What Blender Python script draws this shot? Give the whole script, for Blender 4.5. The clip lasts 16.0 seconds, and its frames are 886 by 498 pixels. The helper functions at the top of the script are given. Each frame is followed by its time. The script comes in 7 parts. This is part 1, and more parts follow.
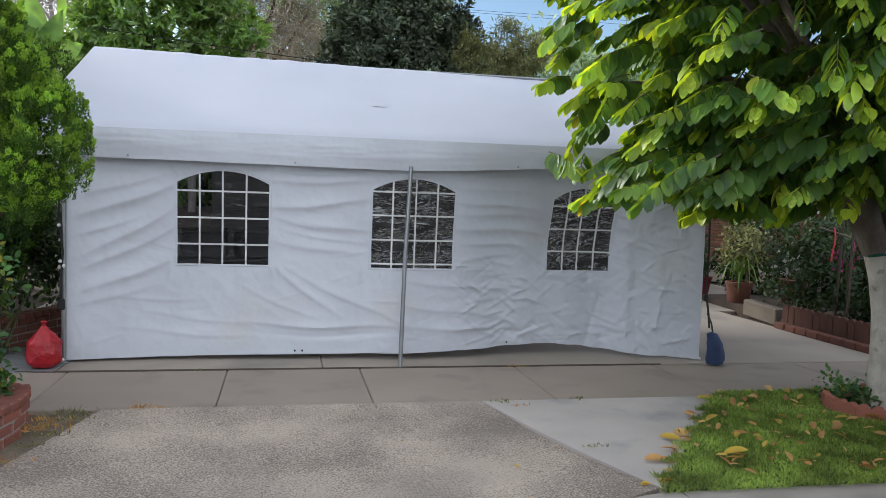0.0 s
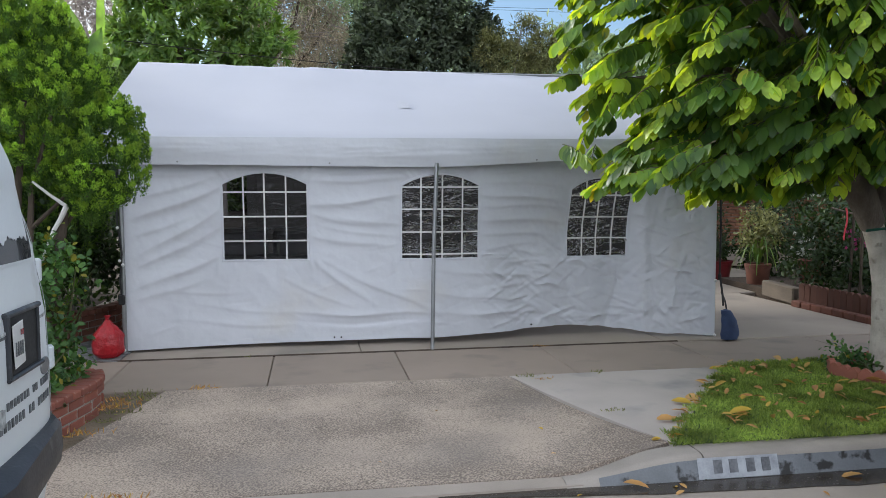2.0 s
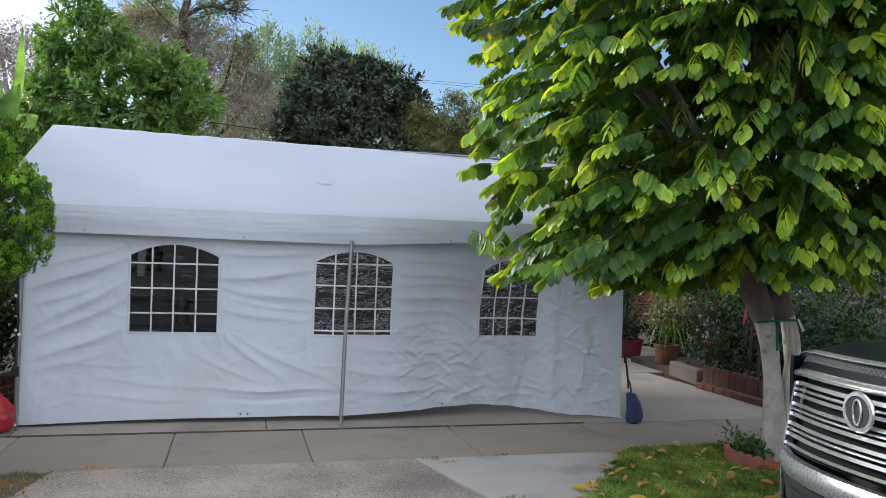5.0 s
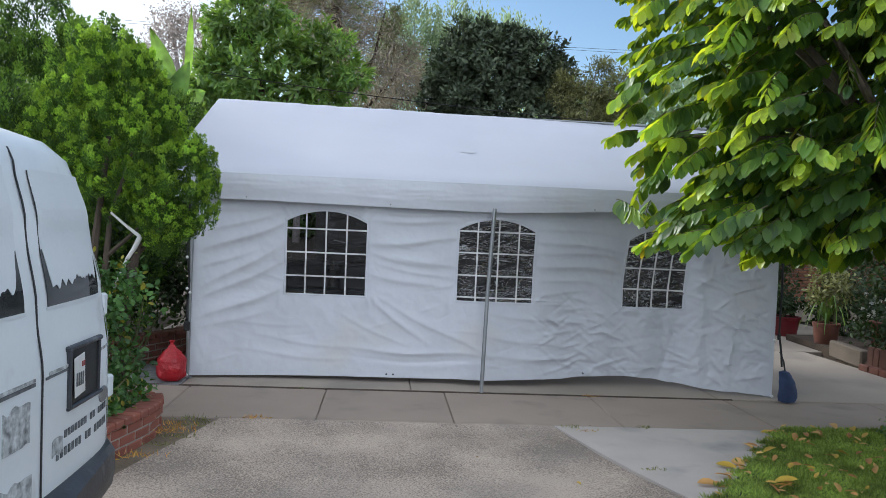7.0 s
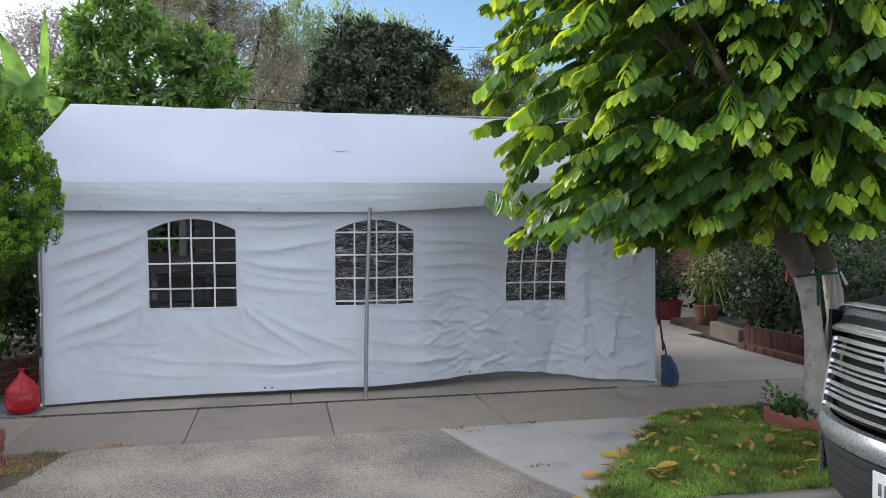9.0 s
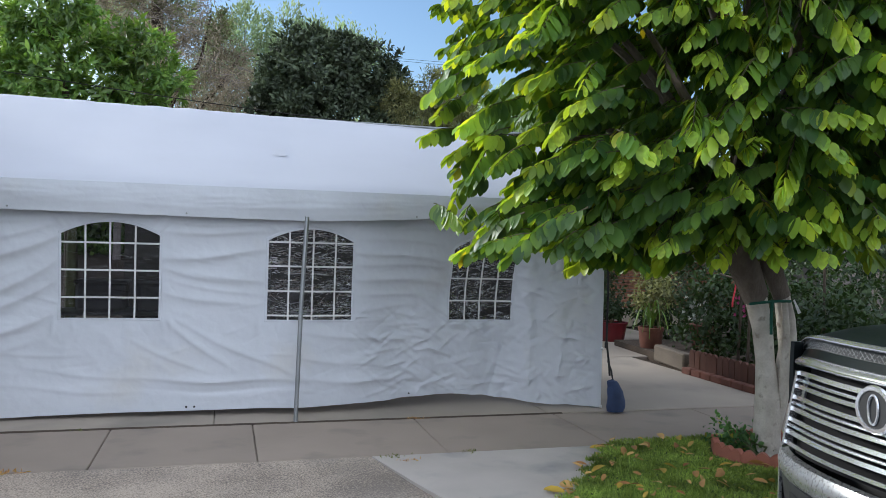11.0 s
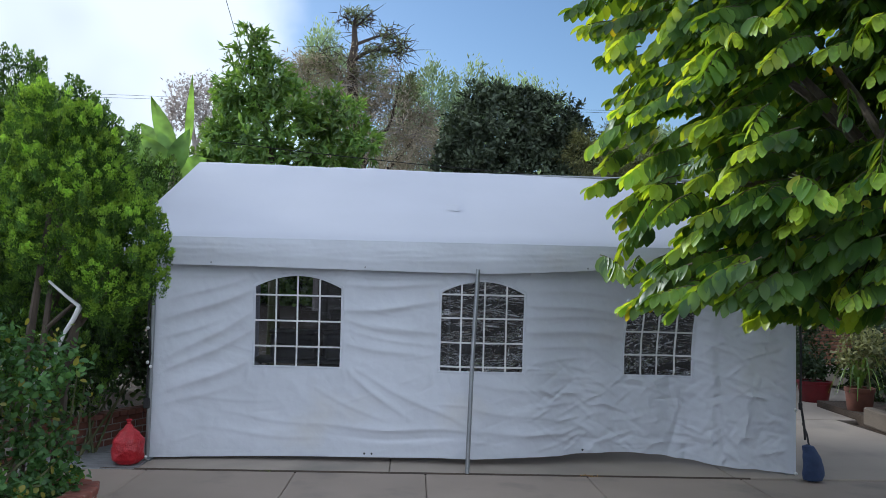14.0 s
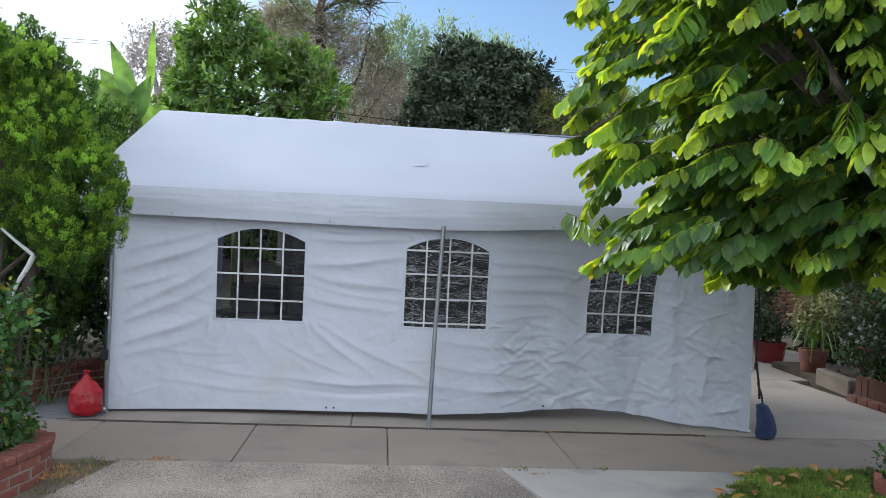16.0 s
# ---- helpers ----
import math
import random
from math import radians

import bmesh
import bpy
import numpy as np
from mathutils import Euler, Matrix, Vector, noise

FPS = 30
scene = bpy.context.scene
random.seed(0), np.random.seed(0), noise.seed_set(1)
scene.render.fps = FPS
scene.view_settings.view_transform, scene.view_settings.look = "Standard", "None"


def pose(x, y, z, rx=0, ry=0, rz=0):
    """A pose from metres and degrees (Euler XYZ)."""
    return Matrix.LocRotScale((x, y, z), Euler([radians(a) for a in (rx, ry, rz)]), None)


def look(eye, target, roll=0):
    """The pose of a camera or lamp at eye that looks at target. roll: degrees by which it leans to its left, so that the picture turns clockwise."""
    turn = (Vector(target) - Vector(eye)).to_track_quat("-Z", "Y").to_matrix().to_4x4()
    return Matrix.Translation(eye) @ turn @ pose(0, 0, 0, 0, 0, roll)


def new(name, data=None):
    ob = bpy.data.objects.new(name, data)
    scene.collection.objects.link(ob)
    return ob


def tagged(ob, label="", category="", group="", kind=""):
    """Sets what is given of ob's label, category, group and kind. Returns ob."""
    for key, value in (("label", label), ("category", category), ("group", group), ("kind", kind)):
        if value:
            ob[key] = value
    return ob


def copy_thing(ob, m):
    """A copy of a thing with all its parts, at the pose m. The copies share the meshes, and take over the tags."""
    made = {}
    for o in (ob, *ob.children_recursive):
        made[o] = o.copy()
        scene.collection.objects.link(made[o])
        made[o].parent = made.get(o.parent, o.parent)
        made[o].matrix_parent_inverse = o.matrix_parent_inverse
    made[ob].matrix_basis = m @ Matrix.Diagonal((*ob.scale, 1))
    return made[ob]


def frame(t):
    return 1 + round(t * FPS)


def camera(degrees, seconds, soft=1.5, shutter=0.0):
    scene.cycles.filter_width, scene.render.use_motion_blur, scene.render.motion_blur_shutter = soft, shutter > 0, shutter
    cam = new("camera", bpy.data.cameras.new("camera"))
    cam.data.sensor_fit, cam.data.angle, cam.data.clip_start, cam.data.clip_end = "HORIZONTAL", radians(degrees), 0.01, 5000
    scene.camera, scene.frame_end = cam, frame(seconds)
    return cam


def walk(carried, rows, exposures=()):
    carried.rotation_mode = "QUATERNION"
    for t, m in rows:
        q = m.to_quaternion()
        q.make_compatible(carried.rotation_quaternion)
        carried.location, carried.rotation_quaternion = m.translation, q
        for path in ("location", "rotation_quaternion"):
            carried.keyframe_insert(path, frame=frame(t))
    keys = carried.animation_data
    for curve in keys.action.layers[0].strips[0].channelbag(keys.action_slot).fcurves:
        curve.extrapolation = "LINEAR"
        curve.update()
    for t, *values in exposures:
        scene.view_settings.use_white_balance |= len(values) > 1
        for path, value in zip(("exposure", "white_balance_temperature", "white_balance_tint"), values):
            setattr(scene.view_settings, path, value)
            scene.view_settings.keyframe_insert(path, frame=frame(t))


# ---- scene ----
cam = camera(59.0, 16.0, soft=0.5)
PATH = [
    (0, (1.916, -7.451, 1.594), (2.313, -5.496, 1.461), 1.8),
    (0.5, (1.873, -7.544, 1.599), (2.272, -5.589, 1.461), 2.8),
    (1, (1.903, -7.657, 1.603), (2.307, -5.699, 1.528), 3.0),
    (1.5, (1.935, -7.837, 1.569), (2.268, -5.868, 1.451), 2.1),
    (2, (1.828, -7.992, 1.554), (2.155, -6.024, 1.414), -0.2),
    (2.5, (1.813, -8.043, 1.572), (2.157, -6.081, 1.39), 0.3),
    (3, (1.794, -8.054, 1.6), (2.197, -6.099, 1.473), 1.8),
    (3.5, (1.856, -8.031, 1.684), (2.371, -6.099, 1.707), 1.8),
    (3.7, (1.852, -8.043, 1.682), (2.396, -6.119, 1.727), 1.8),
    (5.8, (1.993, -8.095, 1.7), (2.379, -6.133, 1.701), 1.6),
    (6, (1.984, -8.099, 1.691), (2.31, -6.126, 1.682), 1.1),
    (6.5, (1.966, -8.116, 1.681), (2.287, -6.142, 1.651), 0.7),
    (7, (1.945, -8.134, 1.672), (2.097, -6.141, 1.612), 2.5),
    (7.5, (1.977, -8.077, 1.659), (2.105, -6.082, 1.596), 2.5),
    (8, (2.029, -8.014, 1.642), (2.237, -6.025, 1.596), 1.0),
    (8.5, (2.194, -7.904, 1.655), (2.534, -5.934, 1.601), 0.1),
    (9, (2.207, -7.888, 1.644), (2.611, -5.93, 1.595), -0.4),
    (9.2, (2.296, -7.829, 1.68), (2.778, -5.889, 1.62), -0.1),
    (11.3, (2.336, -7.466, 1.648), (2.88, -5.541, 1.658), 1.6),
    (11.5, (2.419, -7.454, 1.661), (2.963, -5.53, 1.708), 1.6),
    (12, (2.538, -7.484, 1.663), (3.073, -5.558, 1.748), 1.7),
    (12.5, (2.505, -7.474, 1.667), (2.812, -5.5, 1.762), 0.5),
    (13, (2.458, -7.487, 1.655), (2.52, -5.491, 1.752), 0.3),
    (13.5, (2.474, -7.528, 1.657), (2.539, -5.532, 1.758), 1.0),
    (14, (2.472, -7.539, 1.66), (2.541, -5.543, 1.766), 1.4),
    (14.5, (2.462, -7.549, 1.656), (2.532, -5.553, 1.763), 1.4),
    (15, (2.437, -7.52, 1.633), (2.509, -5.522, 1.708), 1.9),
    (15.5, (2.455, -7.499, 1.632), (2.547, -5.502, 1.662), 2.4),
    (16, (2.484, -7.489, 1.646), (2.642, -5.496, 1.647), 2.5),
]
EXPO = [(0.0, 0.02, 6020, 9), (3.0, 0.02, 6080, 9), (3.6, -0.04, 5900, 8), (6.0, -0.06, 5850, 8), (9.0, 0.04, 5830, 8), (11.5, -0.05, 5740, 8), (13.0, -0.28, 5560, 8), (14.5, -0.28, 5560, 8), (15.5, -0.06, 5680, 8), (16.0, 0.02, 5730, 8)]
walk(cam, [(t, look(eye, target, roll)) for t, eye, target, roll in PATH], EXPO)

# ---- world, sun, exposure ----
scene.view_settings.exposure = 0.0
SUN_DIR = Vector((-0.68, 0.60, 0.36)).normalized()
world = bpy.data.worlds.new("world")
scene.world = world
world.use_nodes = True
wn, wl = world.node_tree.nodes, world.node_tree.links
wn.clear()


def wnode(kind, **vals):
    n = wn.new(kind)
    for k, v in vals.items():
        n.inputs[k].default_value = v
    return n


sky = wn.new("ShaderNodeTexSky")
sky.sky_type = "NISHITA"
sky.sun_disc = False
sky.sun_elevation = math.asin(SUN_DIR.z)
sky.sun_rotation = math.atan2(SUN_DIR.x, SUN_DIR.y)
sky.air_density, sky.dust_density, sky.ozone_density = 1.0, 0.6, 1.5
geo = wn.new("ShaderNodeTexCoord")
sky_gain = wn.new("ShaderNodeVectorMath")
sky_gain.operation = "SCALE"
sky_gain.inputs["Scale"].default_value = 0.17
wl.new(sky.outputs["Color"], sky_gain.inputs[0])
# broken cloud: open blue ahead to the right, cloud elsewhere
cn = wnode("ShaderNodeTexNoise", Scale=2.2, Detail=6.0, Roughness=0.55)
wl.new(geo.outputs["Generated"], cn.inputs["Vector"])
dot = wn.new("ShaderNodeVectorMath")
dot.operation = "DOT_PRODUCT"
dot.inputs[1].default_value = Vector((0.42, 0.80, 0.42)).normalized()
wl.new(geo.outputs["Generated"], dot.inputs[0])
mr = wnode("ShaderNodeMapRange")
mr.inputs["From Min"].default_value, mr.inputs["From Max"].default_value = 0.68, 0.98
mr.inputs["To Min"].default_value, mr.inputs["To Max"].default_value = 0.42, -0.62
wl.new(dot.outputs["Value"], mr.inputs["Value"])
add = wn.new("ShaderNodeMath")
add.operation = "ADD"
wl.new(cn.outputs["Fac"], add.inputs[0])
wl.new(mr.outputs["Result"], add.inputs[1])
cover = wnode("ShaderNodeMapRange")
cover.interpolation_type = "SMOOTHSTEP"
cover.inputs["From Min"].default_value, cover.inputs["From Max"].default_value = 0.40, 0.66
wl.new(add.outputs["Value"], cover.inputs["Value"])
cn2 = wnode("ShaderNodeTexNoise", Scale=1.6, Detail=4.0)
wl.new(geo.outputs["Generated"], cn2.inputs["Vector"])
cr = wn.new("ShaderNodeValToRGB")
cr.color_ramp.elements[0].position, cr.color_ramp.elements[1].position = 0.38, 0.56
cr.color_ramp.elements[0].color, cr.color_ramp.elements[1].color = (0.56, 0.58, 0.64, 1), (1.29, 1.31, 1.36, 1)
wl.new(cn2.outputs["Fac"], cr.inputs["Fac"])
mixw = wn.new("ShaderNodeMix")
mixw.data_type = "RGBA"
wl.new(cover.outputs["Result"], mixw.inputs["Factor"])
wl.new(sky_gain.outputs["Vector"], mixw.inputs[6])
# cloud is thicker and brighter towards the zenith and behind the viewer
back = wn.new("ShaderNodeVectorMath")
back.operation = "DOT_PRODUCT"
back.inputs[1].default_value = Vector((-0.36, -0.87, 0.34))
wl.new(geo.outputs["Generated"], back.inputs[0])
gain = wnode("ShaderNodeMapRange")
gain.inputs["From Min"].default_value, gain.inputs["From Max"].default_value = -0.30, 0.9
gain.inputs["To Min"].default_value, gain.inputs["To Max"].default_value = 1.02, 1.78
wl.new(back.outputs["Value"], gain.inputs["Value"])
bright = wn.new("ShaderNodeVectorMath")
bright.operation = "SCALE"
wl.new(cr.outputs["Color"], bright.inputs[0])
wl.new(gain.outputs["Result"], bright.inputs["Scale"])
wl.new(bright.outputs["Vector"], mixw.inputs[7])
bg = wnode("ShaderNodeBackground", Strength=0.95)
wl.new(mixw.outputs[2], bg.inputs["Color"])
out = wn.new("ShaderNodeOutputWorld")
wl.new(bg.outputs["Background"], out.inputs["Surface"])
sun_data = bpy.data.lights.new("sun", "SUN")
sun_data.energy, sun_data.angle, sun_data.color = 4.8, radians(10), (1.0, 0.93, 0.80)
sun = new("sun", sun_data)
sun.matrix_world = look(SUN_DIR * 50, (0, 0, 0))


# ---- materials ----
def srgb(r, g, b):
    return tuple(((c / 255 + 0.055) / 1.055) ** 2.4 if c > 10 else c / 255 / 12.92 for c in (r, g, b)) + (1,)


def mat(name, c1, c2=None, scale=4.0, fine=60.0, rough=0.7, metal=0.0, bump=0.2, dist=0.003, spec=0.5, island=0.0, obj_rand=0.0, fine_mix=0.35,
        stretch=(1, 1, 1), rough_var=0.1, bump_scale=None, coat=0.0, stain=None, stain_scale=0.7, stain_at=(0.55, 0.7), lift=0.0):
    """A surface with colour variation at a large and a fine scale, fine relief and uneven gloss."""
    m = bpy.data.materials.new(name)
    m.use_nodes = True
    nt = m.node_tree
    n, l = nt.nodes, nt.links
    b = n["Principled BSDF"]
    c2 = c2 or tuple(v * 0.75 for v in c1[:3])
    c1, c2 = tuple(c1[:3]) + (1,), tuple(c2[:3]) + (1,)
    tc = n.new("ShaderNodeTexCoord")
    mp = n.new("ShaderNodeMapping")
    mp.inputs["Scale"].default_value = stretch
    l.new(tc.outputs["Object"], mp.inputs["Vector"])
    big = n.new("ShaderNodeTexNoise")
    big.inputs["Scale"].default_value, big.inputs["Detail"].default_value = scale, 5
    small = n.new("ShaderNodeTexNoise")
    small.inputs["Scale"].default_value, small.inputs["Detail"].default_value = fine, 3
    l.new(mp.outputs["Vector"], big.inputs["Vector"])
    l.new(mp.outputs["Vector"], small.inputs["Vector"])
    mx = n.new("ShaderNodeMath")
    mx.operation = "MULTIPLY_ADD"
    mx.inputs[1].default_value = fine_mix
    l.new(small.outputs["Fac"], mx.inputs[0])
    l.new(big.outputs["Fac"], mx.inputs[2])
    fac = mx.outputs["Value"]
    if island or obj_rand:
        if island:
            rnd = n.new("ShaderNodeNewGeometry").outputs["Random Per Island"]
        else:
            rnd = n.new("ShaderNodeObjectInfo").outputs["Random"]
        m2 = n.new("ShaderNodeMath")
        m2.operation = "MULTIPLY_ADD"
        m2.inputs[1].default_value = island or obj_rand
        l.new(rnd, m2.inputs[0])
        l.new(fac, m2.inputs[2])
        fac = m2.outputs["Value"]
    span = 0.5 + fine_mix * 0.5 + (island + obj_rand) * 0.5
    ramp = n.new("ShaderNodeMapRange")
    ramp.inputs["From Min"].default_value = span - 0.22 - (island + obj_rand) * 0.45
    ramp.inputs["From Max"].default_value = span + 0.22 + (island + obj_rand) * 0.45
    l.new(fac, ramp.inputs["Value"])
    mc = n.new("ShaderNodeMix")
    mc.data_type = "RGBA"
    mc.inputs[6].default_value, mc.inputs[7].default_value = c2, c1
    l.new(ramp.outputs["Result"], mc.inputs["Factor"])
    col = mc.outputs[2]
    if stain:
        st = n.new("ShaderNodeTexNoise")
        st.inputs["Scale"].default_value, st.inputs["Detail"].default_value = stain_scale, 6
        l.new(tc.outputs["Object"], st.inputs["Vector"])
        sr = n.new("ShaderNodeMapRange")
        sr.inputs["From Min"].default_value, sr.inputs["From Max"].default_value = stain_at
        l.new(st.outputs["Fac"], sr.inputs["Value"])
        ms = n.new("ShaderNodeMix")
        ms.data_type = "RGBA"
        ms.inputs[7].default_value = tuple(stain[:3]) + (1,)
        l.new(sr.outputs["Result"], ms.inputs["Factor"])
        l.new(col, ms.inputs[6])
        col = ms.outputs[2]
    l.new(col, b.inputs["Base Color"])
    rr = n.new("ShaderNodeMapRange")
    rr.inputs["To Min"].default_value, rr.inputs["To Max"].default_value = max(0.02, rough - rough_var), min(1, rough + rough_var)
    l.new(small.outputs["Fac"], rr.inputs["Value"])
    l.new(rr.outputs["Result"], b.inputs["Roughness"])
    b.inputs["Metallic"].default_value = metal
    b.inputs["Specular IOR Level"].default_value = spec
    b.inputs["Coat Weight"].default_value = coat
    if bump:
        bt = small
        if bump_scale:
            bt = n.new("ShaderNodeTexNoise")
            bt.inputs["Scale"].default_value, bt.inputs["Detail"].default_value = bump_scale, 4
            l.new(mp.outputs["Vector"], bt.inputs["Vector"])
        bn = n.new("ShaderNodeBump")
        bn.inputs["Strength"].default_value, bn.inputs["Distance"].default_value = bump, dist
        l.new(bt.outputs["Fac"], bn.inputs["Height"])
        l.new(bn.outputs["Normal"], b.inputs["Normal"])
    return m


def leaf_mat(name, c1, c2, trans, amount=0.35, rough=0.45, spec=0.4, yellow=None, share=0.06, patch=3.0):
    """Foliage: each leaf its own green, glossy above, letting some light through."""
    m = bpy.data.materials.new(name)
    m.use_nodes = True
    n, l = m.node_tree.nodes, m.node_tree.links
    b = n["Principled BSDF"]
    rnd = n.new("ShaderNodeNewGeometry")
    oi = n.new("ShaderNodeObjectInfo")
    sm = n.new("ShaderNodeMath")
    sm.operation = "ADD"
    l.new(rnd.outputs["Random Per Island"], sm.inputs[0])
    l.new(oi.outputs["Random"], sm.inputs[1])
    fr = n.new("ShaderNodeMath")
    fr.operation = "FRACT"
    l.new(sm.outputs["Value"], fr.inputs[0])
    cr = n.new("ShaderNodeValToRGB")
    e = cr.color_ramp.elements
    e[0].color, e[1].color = tuple(c2) + (1,), tuple(c1) + (1,)
    e[1].position = 1 - share if yellow else 1
    if yellow:
        k = e.new(1 - share * 0.6)
        k.color = tuple(yellow) + (1,)
    l.new(fr.outputs["Value"], cr.inputs["Fac"])
    # older and younger growth in patches
    tc = n.new("ShaderNodeTexCoord")
    pn = n.new("ShaderNodeTexNoise")
    pn.inputs["Scale"].default_value, pn.inputs["Detail"].default_value = patch, 2.0
    l.new(tc.outputs["Object"], pn.inputs["Vector"])
    pm = n.new("ShaderNodeMapRange")
    pm.inputs["From Min"].default_value, pm.inputs["From Max"].default_value = 0.32, 0.68
    pm.inputs["To Min"].default_value, pm.inputs["To Max"].default_value = 0.55, 1.45
    l.new(pn.outputs["Fac"], pm.inputs["Value"])
    pv = n.new("ShaderNodeVectorMath")
    pv.operation = "SCALE"
    l.new(cr.outputs["Color"], pv.inputs[0])
    l.new(pm.outputs["Result"], pv.inputs["Scale"])
    l.new(pv.outputs["Vector"], b.inputs["Base Color"])
    b.inputs["Roughness"].default_value = rough
    b.inputs["Specular IOR Level"].default_value = spec
    tr = n.new("ShaderNodeBsdfTranslucent")
    tm = n.new("ShaderNodeMix")
    tm.data_type, tm.blend_type = "RGBA", "MULTIPLY"
    tm.inputs["Factor"].default_value = 1.0
    tm.inputs[7].default_value = tuple(trans) + (1,)
    l.new(pv.outputs["Vector"], tm.inputs[6])
    l.new(tm.outputs[2], tr.inputs["Color"])
    mx = n.new("ShaderNodeMixShader")
    mx.inputs["Fac"].default_value = amount
    l.new(b.outputs["BSDF"], mx.inputs[1])
    l.new(tr.outputs["BSDF"], mx.inputs[2])
    l.new(mx.outputs["Shader"], n["Material Output"].inputs["Surface"])
    return m


TARP = mat("white_tarp", (0.615, 0.635, 0.69), (0.565, 0.585, 0.635), scale=1.5, fine=22, rough=0.45, bump=0.32, dist=0.008, bump_scale=16, spec=0.35,
           stain=(0.60, 0.585, 0.56), stain_scale=1.1, stain_at=(0.58, 0.85))
# roof copy of the white tarp, darkened in colour to offset the light from above
TARP_ROOF = mat("darkened_roof_tarp", (0.49, 0.50, 0.555), (0.455, 0.465, 0.515), scale=0.8, fine=14, rough=0.55, bump=0.10, dist=0.01, bump_scale=4, spec=0.3)
STEEL = mat("galvanised_steel", (0.36, 0.37, 0.38), (0.26, 0.27, 0.28), rough=0.42, metal=0.85, bump=0.05)
WHITE_PLASTIC = mat("white_plastic", (0.75, 0.75, 0.74), rough=0.4, bump=0.03)
BLACK_STRAP = mat("black_webbing", (0.012, 0.012, 0.013), (0.02, 0.02, 0.02), rough=0.8, fine=300)
RED_BAG = mat("red_vinyl", (0.46, 0.012, 0.022), (0.27, 0.007, 0.012), scale=8, rough=0.40, bump=0.9, dist=0.02, bump_scale=16)
BLUE_BAG = mat("blue_canvas", (0.030, 0.055, 0.13), (0.02, 0.036, 0.09), scale=8, rough=0.75, bump=0.5, dist=0.02, bump_scale=18)
SIDEWALK = mat("sidewalk_concrete", (0.335, 0.272, 0.222), (0.26, 0.212, 0.175), scale=1.3, fine=170, rough=0.85, bump=0.25, dist=0.002, obj_rand=0.35,
               stain=(0.17, 0.15, 0.135), stain_scale=1.6, stain_at=(0.56, 0.8))
DRIVE = mat("driveway_concrete", (0.37, 0.315, 0.262), (0.285, 0.24, 0.20), scale=1.1, fine=160, rough=0.85, bump=0.25, dist=0.002, obj_rand=0.2,
            stain=(0.20, 0.18, 0.16), stain_scale=0.9, stain_at=(0.52, 0.8))
WING = mat("pale_concrete", (0.48, 0.435, 0.395), (0.39, 0.35, 0.315), scale=1.6, fine=190, rough=0.85, bump=0.2, dist=0.002,
           stain=(0.25, 0.245, 0.24), stain_scale=1.8, stain_at=(0.55, 0.8))
CURB = mat("curb_concrete", (0.36, 0.325, 0.29), (0.25, 0.225, 0.20), scale=2.5, fine=120, rough=0.85, bump=0.3, dist=0.003)
CURB_PAINT = mat("dark_grey_curb_paint", (0.21, 0.225, 0.245), (0.12, 0.13, 0.14), scale=3.5, fine=90, rough=0.7, bump=0.25, dist=0.003, stain=(0.03, 0.03, 0.03), stain_scale=7, stain_at=(0.58, 0.64))
NUMBER_WHITE = mat("worn_white_paint", (0.40, 0.42, 0.45), (0.24, 0.255, 0.28), scale=11, fine=90, rough=0.7)
NUMBER_DARK = mat("worn_dark_paint", (0.06, 0.065, 0.075), (0.18, 0.185, 0.2), scale=18, rough=0.7)
GUTTER = mat("gutter_concrete", (0.38, 0.33, 0.285), (0.28, 0.245, 0.21), scale=1.5, fine=120, rough=0.8, bump=0.25)
WET = mat("wet_gutter_silt", (0.035, 0.028, 0.022), (0.06, 0.05, 0.04), scale=3, fine=40, rough=0.22, bump=0.1, rough_var=0.15)
ASPHALT = mat("asphalt", (0.075, 0.075, 0.078), (0.045, 0.045, 0.047), scale=2, fine=220, rough=0.9, bump=0.6, dist=0.004)
SOIL = mat("garden_soil", (0.085, 0.06, 0.042), (0.045, 0.032, 0.024), scale=3, fine=70, rough=0.95, bump=0.8, dist=0.012)
DIRT = mat("dry_weedy_dirt", (0.23, 0.185, 0.13), (0.12, 0.10, 0.07), scale=5, fine=60, rough=0.95, bump=0.9, dist=0.015)
TURF = mat("turf", (0.055, 0.085, 0.02), (0.03, 0.05, 0.014), scale=3, fine=90, rough=0.95, bump=0.8, dist=0.01)
BRICK = mat("red_brick", (0.30, 0.10, 0.065), (0.17, 0.06, 0.045), scale=6, fine=80, rough=0.85, bump=0.5, dist=0.004, obj_rand=0.6, stain=(0.38, 0.33, 0.29), stain_scale=9, stain_at=(0.6, 0.75))
MORTAR = mat("mortar", (0.33, 0.30, 0.265), (0.24, 0.215, 0.19), scale=6, fine=120, rough=0.95, bump=0.5)
TERRACOTTA = mat("terracotta", (0.42, 0.155, 0.105), (0.30, 0.11, 0.075), scale=5, fine=80, rough=0.85, bump=0.3, obj_rand=0.3)
TERRA_DARK = mat("aged_terracotta", (0.20, 0.075, 0.05), (0.12, 0.05, 0.036), scale=6, rough=0.8)
PICKET = mat("red_stained_wood", (0.15, 0.065, 0.045), (0.085, 0.04, 0.03), scale=5, fine=70, rough=0.85, stretch=(1, 1, 0.2), bump=0.5, obj_rand=0.4)
GREYWOOD = mat("weathered_timber", (0.17, 0.14, 0.11), (0.10, 0.08, 0.065), scale=5, fine=70, rough=0.9, stretch=(1, 0.2, 1), bump=0.5)
BARK = mat("brown_bark", (0.10, 0.075, 0.055), (0.05, 0.038, 0.03), scale=8, fine=60, rough=0.95, stretch=(1, 1, 0.3), bump=0.9, dist=0.01)
